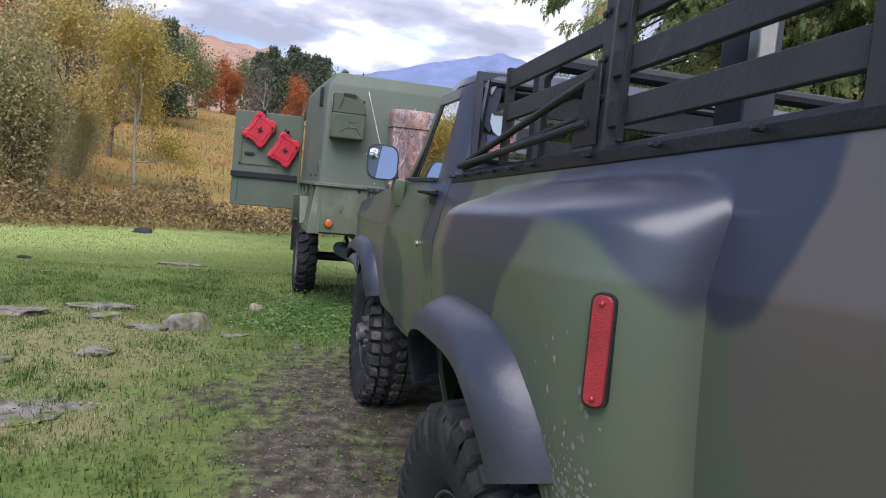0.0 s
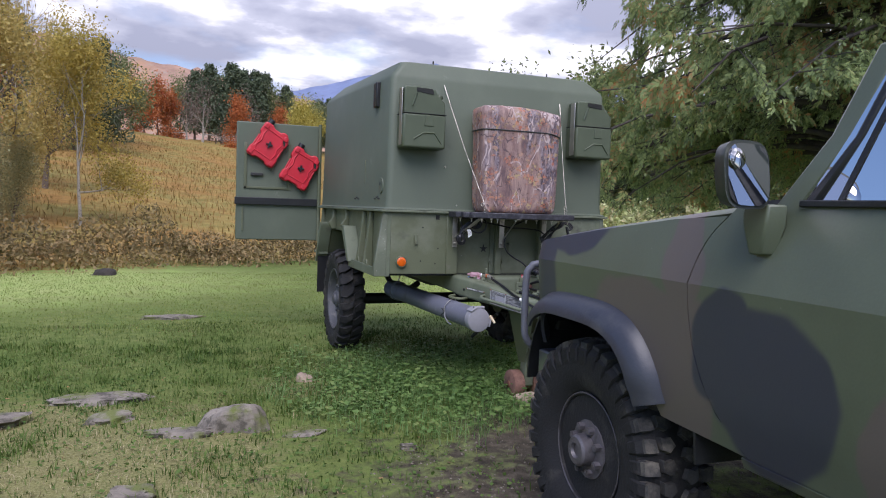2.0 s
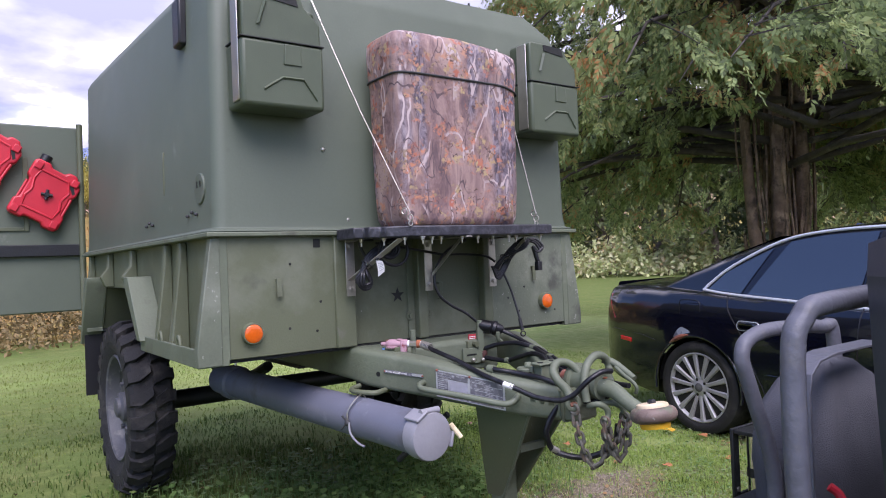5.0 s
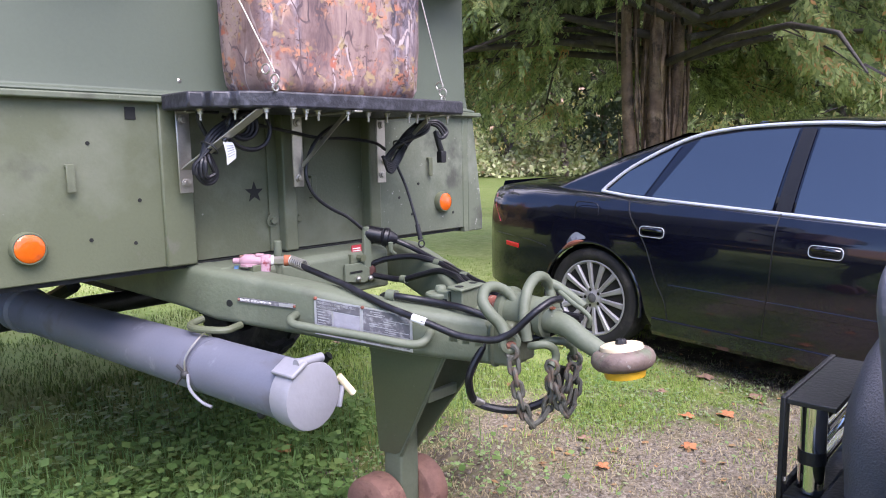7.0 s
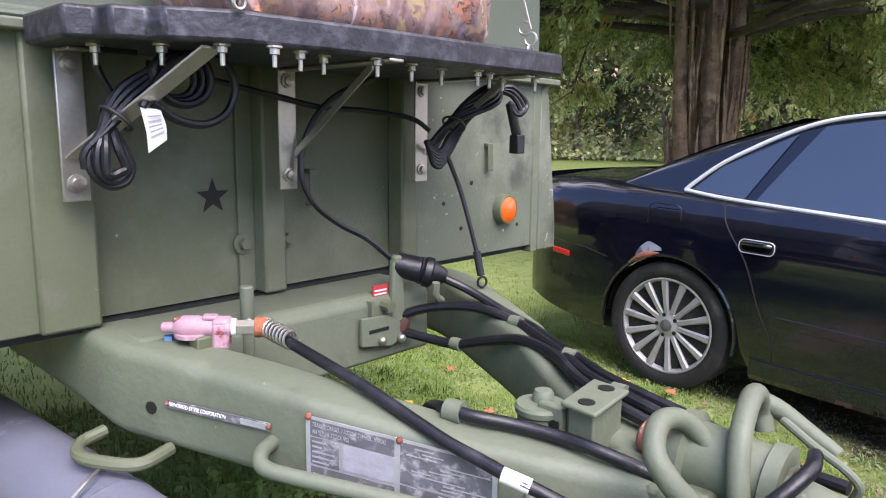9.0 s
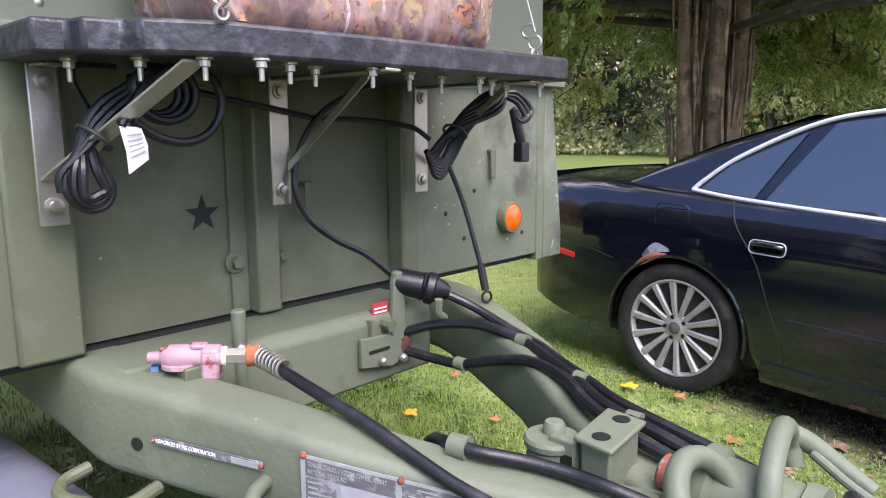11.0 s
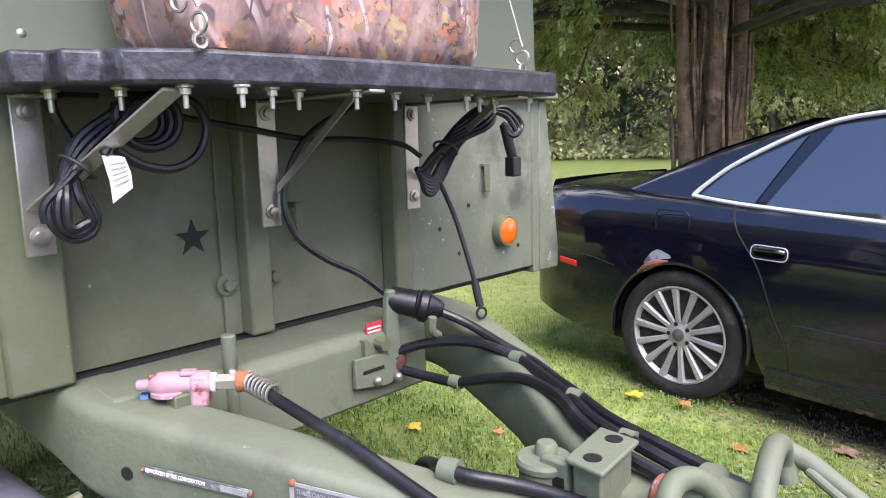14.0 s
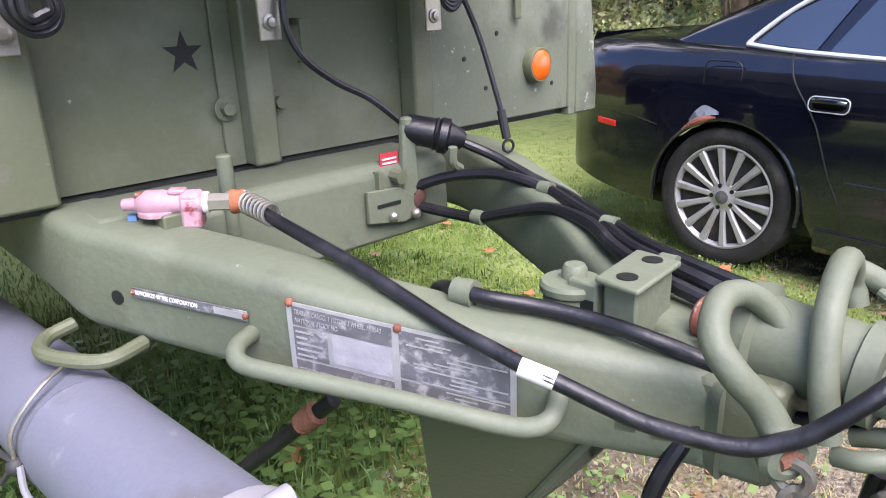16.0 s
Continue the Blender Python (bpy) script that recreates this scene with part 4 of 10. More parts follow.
    part("hinge_tube", Geo().cyl((0.645, 10.47, 1.0), (0.645, 10.47, 2.3), 0.02, n=12), GREEN, gate)


def arm_line(y):
    """Outer face of the near drawbar arm: it turns in towards the nose."""
    return 1.232 if y > 7.595 else 1.262 + 0.432 * (7.526 - y) if y > 7.275 else 1.370 + 0.60 * (7.275 - y)


def build_tongue():
    def arm(side):
        rings = []
        for y in (8.9, 7.95, 7.74, 7.62, 7.58, 7.52, 7.40, 7.31, 7.275, 7.24, 7.15, 7.05, 6.93, 6.84):
            xo = arm_line(y) if side < 0 else 3.345 - arm_line(y)
            d = 1 if side < 0 else -1
            top = lerp_table([(6.84, 0.772), (7.05, 0.800), (7.15, 0.816), (7.275, 0.847), (7.4, 0.868), (7.55, 0.888), (7.7, 0.8955), (8.6, 0.8955)], y)
            bot = lerp_table([(6.84, 0.650), (7.05, 0.670), (7.3, 0.712), (7.53, 0.735), (7.7, 0.755), (8.6, 0.77)], y)
            w = 0.105
            r = 0.022
            pts = []
            for cx, cz, a0 in ((r, bot + r, 270), (r, top - r, 180), (w - r, top - r, 90), (w - r, bot + r, 0)):
                pts += [(xo + d * (cx + r * math.cos(radians(a0 - 22.5 * k))), cz + r * math.sin(radians(a0 - 22.5 * k))) for k in range(5)]
            rings.append([Vector((px, y, pz)) for px, pz in pts])
        return part("tongue_arm", Geo().loft(rings), GREEN_WORN, trailer, "olive pressed-steel drawbar arm with worn paint", sharp=30)

    left = arm(-1)
    right = arm(1)
    part("nose_web", Geo().prism([(1.632, 6.79), (1.715, 6.79), (1.735, 6.90), (1.725, 6.99), (1.63, 6.99), (1.612, 6.90)], lambda u, v, w: (u, v, w), 0.655, 0.772), GREEN, trailer, bevel=0.01)
    part("cross_member", Geo().prism([(7.56, 0.745), (7.735, 0.745), (7.735, 0.893), (7.58, 0.893), (7.56, 0.875)], lambda u, v, w: (w, u, v), 1.27, 1.93), GREEN_WORN, trailer, bevel=0.008)
    # black strip added for the shade in the gap below the middle panel
    part("gap_shade_strip", Geo().box((1.17, 7.728, 0.889), (2.03, 7.744, 0.8965)), STENCIL_HOLE_BLACK, trailer)
    part("frame_hole", Geo().cyl((1.2605, 7.526, 0.797), (1.275, 7.532, 0.797), 0.0105, n=16), STENCIL_HOLE_BLACK, left)
    # label strip and data plate on the left arm
    a = Vector((0.3966, -0.918, 0)).normalized()

    a2 = Vector((0.6, -1, 0)).normalized()

    def on_arm(s, z, out):
        k = max(0.0, s - 0.270)
        p = Vector((arm_line(7.523), 7.523, 0)) + a * (s - k) + a2 * k
        nrm = Vector((-0.918, -0.3966, 0)) if k == 0 else Vector((a2.y, -a2.x, 0))
        return Vector((p.x, p.y, z)) + nrm * out

    def plate(name, s0, s1, z0, z1, t, mat, parent, tilt=0.0, label="", out=0.004):
        q = [on_arm(s0, z0, out), on_arm(s1, z0 + tilt, out), on_arm(s1, z1 + tilt, out), on_arm(s0, z1, out)]
        q += [on_arm(s0, z0, out + t), on_arm(s1, z0 + tilt, out + t), on_arm(s1, z1 + tilt, out + t), on_arm(s0, z1, out + t)]
        return part(name, Geo().add(q, [(3, 2, 1, 0), (4, 5, 6, 7), (0, 1, 5, 4), (1, 2, 6, 5), (2, 3, 7, 6), (3, 0, 4, 7)]), mat, parent, label)

    strip = plate("label_strip", 0.030, 0.215, 0.805, 0.818, 0.002, GREY_PRINT, left, -0.012, "narrow black and white name strip")
    plate("pale_field", 0.165, 0.209, 0.7985, 0.8075, 0.0008, ALU, strip, -0.003, out=0.0062)
    base = Matrix(((a.x, 0, -0.918), (a.y, 0, -0.3966), (0, 1, 0))).to_4x4()
    text_part("strip_lettering", "REWORKED BY VSE CORPORATION", 0.0088, Matrix.Translation(on_arm(0.036, 0.8085, 0.0064)) @ base @ pose(0, 0, 0, 0, 0, -3.8) @ Matrix.Diagonal((0.72, 1, 1, 1)), WHITE, strip)
    for s in (0.032, 0.212):
        part("rivet", Geo().ball(on_arm(s, 0.8115 - 0.065 * (s - 0.03), 0.005), 0.0045, 5), RUST_PAINT, strip)
    tilt, P0, P1 = -0.044, 0.274, 0.552
    base2 = Matrix(((a2.x, 0, a2.y), (a2.y, 0, -a2.x), (0, 1, 0))).to_4x4()

    def field(name, u0, u1, v0, v1, mat, parent, t=0.0005, out=0.0062):
        """A patch of the data plate: u along it, v up it, both from 0 to 1."""
        s0, s1 = P0 + (P1 - P0) * u0, P0 + (P1 - P0) * u1
        z = 0.726 + tilt * u0
        return plate(name, s0, s1, z + 0.102 * v0, z + 0.102 * v1, t, mat, parent, tilt * (u1 - u0), out=out)
    dp = plate("data_plate", P0, P1, 0.726, 0.828, 0.002, ALU, left, tilt, "scratched aluminium data plate with dark print")
    for u0, u1, v0, v1 in ((0.025, 0.475, 0.72, 0.96), (0.025, 0.18, 0.30, 0.70), (0.025, 0.475, 0.05, 0.27), (0.505, 0.975, 0.36, 0.96), (0.505, 0.975, 0.05, 0.33)):
        field("print_field", u0, u1, v0, v1, GREY_PRINT, dp)
    field("blank_field", 0.20, 0.47, 0.32, 0.70, material("blank_plate_field", (0.27, 0.27, 0.30), 0.5, spots=[((0.33, 0.33, 0.36), 40, 0.5, 0.7)], grain=0.06, scale=30), dp)
    m0 = base2 @ pose(0, 0, 0, 0, 0, -9.0)
    for u, v, size, words in ((0.035, 0.865, 0.0088, "TRAILER, CARGO, 1 1/2TON, 2 WHEEL, M105A2"), (0.035, 0.76, 0.0088, "NATIONAL STOCK NO."), (0.035, 0.12, 0.0075, "TECHNICAL MANUAL")):
        s = P0 + (P1 - P0) * u
        text_part("plate_lettering", words, size, Matrix.Translation(on_arm(s, 0.726 + tilt * u + 0.102 * v, 0.0070)) @ m0 @ Matrix.Diagonal((0.60, 1, 1, 1)), ALU, dp)
    rnd = random.Random(4)
    for k in range(15):
        u = 0.52 + rnd.random() * 0.25
        v = 0.90 - 0.055 * k
        field("print_bar", u, min(0.965, u + 0.08 + rnd.random() * 0.2), v, v + 0.018, ALU, dp, 0.0004, 0.0069)
    for k in range(5):
        field("print_bar", 0.035, 0.08 + rnd.random() * 0.08, 0.63 - 0.075 * k, 0.655 - 0.075 * k, ALU, dp, 0.0004, 0.0069)
    for s, z in ((P0 + 0.004, 0.826), (0.413, 0.803), (P1 - 0.004, 0.783)):
        part("rivet", Geo().ball(on_arm(s, z, 0.005), 0.0055, 5), RUST_PAINT, dp)
    # grab handle bent in front of the plate
    part("grab_handle", Geo().tube([on_arm(0.215, 0.775, 0.0), on_arm(0.218, 0.772, 0.035), on_arm(0.235, 0.762, 0.052), on_arm(0.28, 0.754, 0.050), on_arm(0.42, 0.736, 0.048), on_arm(0.54, 0.718, 0.048), on_arm(0.578, 0.718, 0.046), on_arm(0.597, 0.728, 0.035), on_arm(0.60, 0.738, 0.0)], 0.0115, 12, smooth=5), GREEN_WORN, left)
    part("under_ring", Geo().tube([on_arm(-0.10, 0.745, 0.0), on_arm(-0.11, 0.738, 0.04), on_arm(-0.08, 0.736, 0.072), on_arm(-0.03, 0.734, 0.074), on_arm(0.02, 0.732, 0.055), on_arm(0.03, 0.735, 0.0)], 0.0105, 10, smooth=5), GREEN, left)
    # nose casting, drawbar pivot, lunette eye
    pivot = part("pivot_barrel", Geo().lathe((1.702, 6.905, 0.798), (0.0, -1, -0.05), [(0.045, 0.045), (0.048, 0.060), (0.066, 0.062), (0.072, 0.050), (0.165, 0.047), (0.168, 0.054), (0.188, 0.054), (0.190, 0.040), (0.192, 0.001)], 32), GREEN_WORN, trailer, "olive drawbar pivot barrel", sharp=35)
    part("pivot_nut", Geo().cyl((1.702, 6.717, 0.789), (1.702, 6.693, 0.788), 0.034, n=6), GREEN_FLECK, pivot, "rust-spotted hexagon nut", bevel=0.004)
    part("nut_rust", Geo().ball((1.690, 6.700, 0.818), 0.008, 6, (1.2, 1.0, 0.5)), RUST_RING, pivot)
    part("bolt_end", Geo().lathe((1.702, 6.865, 0.797), (0.0, 1, 0.05), [(-0.02, 0.026), (0.045, 0.026), (0.05, 0.02), (0.05, 0.001)], 16), RUST_PAINT, trailer, "bolt end with flaking red primer")
    part("nose_plate", Geo().box((1.632, 6.785, 0.66), (1.738, 6.83, 0.775)), GREEN, trailer, bevel=0.01)
    eye = part("lunette_eye", Geo().torus((1.688, 6.500, 0.722), (0.0, 0.16, 1), 0.052, 0.0245, 36, 14), material("bare_cast_iron", (0.17, 0.125, 0.105), 0.6, spots=[((0.12, 0.14, 0.09), 7, 0.50, 0.60), ((0.36, 0.34, 0.31), 30, 0.62, 0.70), ((0.10, 0.07, 0.06), 22, 0.58, 0.68)], grain=0.2, scale=20, bump=0.3), trailer, "worn cast-iron towing eye")
    part("eye_neck", Geo().tube([(1.690, 6.80, 0.785), (1.690, 6.72, 0.785), (1.688, 6.66, 0.778), (1.686, 6.61, 0.752), (1.686, 6.565, 0.733), (1.687, 6.545, 0.728)], lambda t: 0.033 - 0.012 * t, 14, smooth=4), GREEN_WORN, eye, "olive-painted neck of the towing eye")
    ax = Vector((0, 0.16, 1)).normalized()
    c = Vector((1.688, 6.500, 0.724))
    part("top_disc", Geo().lathe(c, ax, [(0.010, 0.049), (0.024, 0.052), (0.031, 0.050), (0.034, 0.044), (0.034, 0.001)], 30), CREAM, eye, "cream plastic plug")
    part("bottom_disc", Geo().lathe(c, -ax, [(0.01, 0.048), (0.036, 0.049), (0.045, 0.047), (0.046, 0.001)], 30), YELLOW, eye, "yellow plastic plug")
    part("plug_knob", Geo().lathe(c, ax, [(0.033, 0.014), (0.041, 0.014), (0.046, 0.011), (0.046, 0.001)], 8), BLACK_PLASTIC, eye)
    # hitch bracket box with two holes
    br = part("light_bracket", Geo().prism([(1.628, 6.952), (1.728, 6.962), (1.732, 7.012), (1.634, 7.000)], lambda u, v, w: (u, v, w), 0.765, 0.842), GREEN_WORN, trailer, "olive box bracket with two round holes", bevel=0.004)
    part("bracket_top", Geo().prism([(1.612, 6.942), (1.733, 6.954), (1.740, 7.020), (1.620, 7.004)], lambda u, v, w: (u, v, w), 0.842, 0.850), GREEN_WORN, br, bevel=0.003)
    for x, y in ((1.642, 6.974), (1.712, 6.982)):
        part("bracket_hole", Geo().cyl((x, y, 0.846), (x, y, 0.8515), 0.0125, n=18), STENCIL_HOLE_BLACK, br)
    drum = part("bracket_drum", Geo().lathe((1.652, 7.058, 0.745), (0, 0, 1), [(0, 0.036), (0.062, 0.036), (0.066, 0.040), (0.074, 0.041), (0.079, 0.038), (0.080, 0.001)], 28), GREEN_WORN, br, "rimmed olive drum", sharp=35)
    part("drum_knob", Geo().lathe((1.660, 7.060, 0.824), (0, 0, 1), [(0, 0.017), (0.012, 0.0165), (0.018, 0.013), (0.019, 0.001)], 12), GREEN_WORN, drum)
    part("drum_strap", Geo().box((1.632, 7.008, 0.790), (1.650, 7.052, 0.834)), GREEN_WORN, br, bevel=0.004)
    part("drum_notch", Geo().box((1.630, 7.012, 0.796), (1.6335, 7.040, 0.812)), STENCIL_HOLE_BLACK, br)
    # landing leg with its two steel rollers, raised strut behind
    levels = (((1.575, 6.965, 0.685), (1.765, 6.94, 0.685), (1.82, 7.20, 0.695), (1.475, 7.165, 0.695)),
              ((1.640, 7.15, 0.42), (1.755, 7.14, 0.42), (1.785, 7.29, 0.42), (1.590, 7.275, 0.42)),
              ((1.672, 7.255, 0.27), (1.752, 7.255, 0.27), (1.760, 7.335, 0.27), (1.655, 7.335, 0.27)))
    leg = part("landing_leg", Geo().loft([[Vector(q[k]) for k in (0, 3, 2, 1)] for q in levels], closed=False, cap=False), GREEN, trailer, "tapered olive landing leg, open in front", solid=0.008, inside=(1.70, 7.16, 0.5))
    part("leg_post", Geo().box((1.668, 7.25, 0.09), (1.748, 7.33, 0.40)), GREEN_WORN, leg, bevel=0.008)
    part("leg_brace", Geo().box((1.625, 7.085, 0.492), (1.760, 7.105, 0.522)), GREEN_WORN, leg, bevel=0.003)
    part("leg_flange", Geo().tube([(1.572, 6.962, 0.682), (1.638, 7.148, 0.42), (1.670, 7.253, 0.272)], 0.006, 8), GREEN_WORN, leg)
    part("leg_axle", Geo().cyl((1.562, 7.31, 0.10), (1.868, 7.31, 0.10), 0.016, n=12), RUST, leg)
    for x in (1.572, 1.754):
        roller = part("roller", Geo().lathe((x, 7.31, 0.10), (1, 0, 0), [(0.0, 0.001), (0.0, 0.094), (0.005, 0.103), (0.012, 0.106), (0.078, 0.106), (0.085, 0.103), (0.09, 0.094), (0.09, 0.001)], 36), ROLLER, leg, "rusty red-brown steel roller")
        part("hub_pin", Geo().cyl((x - 0.008, 7.31, 0.10), (x + 0.098, 7.31, 0.10), 0.024, n=12), RUST, roller)
    part("leg_strut", Geo().cyl((1.455, 7.32, 0.635), (1.345, 7.53, 0.43), 0.0125, n=12), BLACK, trailer, "dark steel leg strut")
    part("strut_joint", Geo().lathe((1.435, 7.358, 0.598), (-0.11, 0.21, -0.205), [(-0.022, 0.012), (-0.018, 0.019), (0.018, 0.018), (0.022, 0.012)], 14), RUST, trailer)


def build_axle():
    for x, s in ((TX0 - 0.035, -1), (TX1 + 0.035, 1)):
        x += s * 0.04
        c = (x - s * 0.12, 9.40, 0.485)
        wheel = part("wheel_drum", Geo().cyl((x - s * 0.22, 9.40, 0.485), (x - s * 0.13, 9.40, 0.485), 0.17, n=28), BLACK, trailer)
        tyre("tyre", c, (1, 0, 0), 0.49, 0.235, wheel, lugs=24, tread=0.036, label="black military tyre with bar tread")
        steel_wheel(c, (s, 0, 0), 0.49, 0.235, wheel, GREY_RIM, holes=6, hub=0.085)
    part("axle_beam", Geo().cyl((0.82, 9.40, 0.485), (2.43, 9.40, 0.485), 0.055, n=16), BLACK, trailer)
    for x in (1.30, 2.02):
        part("frame_rail", Geo().box((x - 0.04, 8.3, 0.74), (x + 0.04, 10.3, 0.885)), BLACK, trailer)
        part("leaf_spring", Geo().tube([(x, 8.80, 0.70), (x, 9.12, 0.60), (x, 9.40, 0.56), (x, 9.68, 0.60), (x, 9.97, 0.70)], 0.03, 6, smooth=5), BLACK, trailer)


GREY_RIM = material("dull_grey_green_rim", (0.072, 0.074, 0.082), 0.6, spots=[((0.17, 0.165, 0.15), 14, 0.55, 0.75)], grain=0.15, scale=10, bump=0.15)
build_tub()
build_shell()
build_tongue()
build_axle()

# ---- the pickup truck ----
TC = 1.75                                        # its middle line; the nose points to the trailer
truck = thing("pickup_truck", (TC, 3.4, 0), "camouflage-painted lifted military pickup truck with stake sides", "pickup truck")
C_GREEN, C_BROWN, C_BLACK = (0.088, 0.106, 0.070), (0.115, 0.096, 0.086), (0.034, 0.038, 0.056)
CAMO = blob_camo("sprayed_camouflage", C_GREEN, [
    (C_BROWN, [(4.55, 1.03, 0.36, 0.17), (4.38, 0.85, 0.16, 0.25), (4.38, 1.30, 0.09, 0.17), (3.60, 0.86, 0.13, 0.20), (2.43, 1.15, 0.22, 0.27), (0.93, 1.26, 0.46, 0.42)]),
    (C_BLACK, [(4.19, 1.02, 0.155, 0.19), (4.02, 0.93, 0.23, 0.24), (5.45, 1.10, 0.28, 0.38), (5.25, 1.38, 0.42, 0.14), (3.32, 1.66, 0.19, 0.36), (3.32, 1.25, 0.12, 0.21), (3.22, 1.46, 0.33, 0.13), (1.88, 1.28, 0.42, 0.31), (1.46, 1.47, 0.20, 0.25), (4.45, 0.62, 0.35, 0.1)]),
    (C_GREEN, [(1.64, 1.02, 0.24, 0.345)]),
])
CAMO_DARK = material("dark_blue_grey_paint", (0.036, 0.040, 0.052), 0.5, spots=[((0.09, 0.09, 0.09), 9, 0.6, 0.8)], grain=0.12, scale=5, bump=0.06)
DUSTY = material("dusty_black_fender_flare", (0.034, 0.037, 0.050), 0.38, spots=[((0.075, 0.076, 0.08), 6, 0.55, 0.80)], grain=0.15, scale=7, bump=0.08)
DRIED_MUD = material("dried_mud", (0.17, 0.165, 0.135), 0.95, grain=0.25, scale=30, bump=0.3)
CAB_GLASS = glass_material("window_glass", (0.62, 0.68, 0.68), 1.3)
INTERIOR = material("dark_cab_trim", (0.02, 0.02, 0.022), 0.8, grain=0.2, scale=12)
SEAT = material("grey_vinyl_seat", (0.05, 0.05, 0.055), 0.6, grain=0.15, scale=10)


def body_x(z):
    """Half-section of the body's left side: the ledge at 1.22 and the tuck below."""
    return lerp_table([(0.60, 0.83), (0.72, 0.80), (0.85, 0.768), (1.05, 0.748), (1.205, 0.738), (1.46, 0.795)], z)


def arch(y, c, half, z0, high, power=3.2):
    """Squarish wheel opening: its edge's height at y, or None outside it."""
    d = abs(y - c) / half
    return z0 + high * (1 - d ** power) ** (1 / power) if d < 1 else None


def door_front(z):
    return lerp_table([(0.66, 4.05), (0.72, 4.12), (0.78, 4.20), (0.90, 4.28), (1.00, 4.318), (1.12, 4.338), (1.20, 4.342), (1.28, 4.325), (1.36, 4.29), (1.46, 4.19)], z)


def door_rear(z):
    return lerp_table([(0.70, 3.36), (1.20, 3.40), (1.30, 3.375), (1.46, 3.27)], z)


def side_skin(ys, bottom, top, xf=None, rows=(5, 5), crease=1.205):
    """Columns of points down the side; rows below and above the ledge."""
    xf = xf or (lambda y, z: body_x(z))
    cols = []
    for y in ys:
        b, t = bottom(y), top(y)
        m = min(max(crease, b + 0.02), t - 0.02)
        zs = [b + (m - b) * k / rows[0] for k in range(rows[0])] + [m + (t - m) * k / rows[1] for k in range(rows[1] + 1)]
        cols.append([Vector((xf(y, z), y, z)) for z in zs])
    return cols


def span(a, b, n):
    return [a + (b - a) * k / n for k in range(n + 1)]


def mirrored(cols):
    return [[Vector((2 * TC - p.x, p.y, p.z)) for p in c] for c in cols]


def bulge(y, z):
    """The bed side's surface: it swells out round the rear wheel and returns to the body behind it."""
    back = (1 - ((1.80 - y) / 0.35) ** 2.6) ** 0.5 if 1.45 < y < 1.80 else float(y >= 1.80)
    front = math.sqrt(max(0.0, 1 - ((y - 2.26) / 0.42) ** 2)) if y > 2.26 else 1.0
    b = (front if y < 2.68 else 0.0) * back
    top = 1.410 - 0.075 * (1 - back) ** 1.4 - 0.03 * (1 - front)
    q = math.sin(min(1.0, max(0.0, (top - z) / 0.105)) * math.pi / 2) ** 1.1
    soft = 1 - 0.12 * smoothstep(1.1, 0.75, z)
    return body_x(z) - 0.215 * b * q * soft


HUB_F, HUB_R, HUB_Z, TYRE_R = 4.98, 2.02, 0.45, 0.455
RAKE = 0.045                                     # the bed rises towards the tail


def hood_top(y):
    return lerp_table([(4.10, 1.448), (4.35, 1.42), (4.9, 1.352), (5.30, 1.295), (5.47, 1.25)], y)


def front_bottom(y):
    a = arch(y, 4.94, 0.43, 0.50, 0.535, 2.7) if y < 4.94 else arch(y, 4.94, 0.48, 0.50, 0.535, 3.6)
    base = lerp_table([(4.1, 0.70), (5.3, 0.78), (5.5, 0.84)], y)
    return max(a, base) if a else base


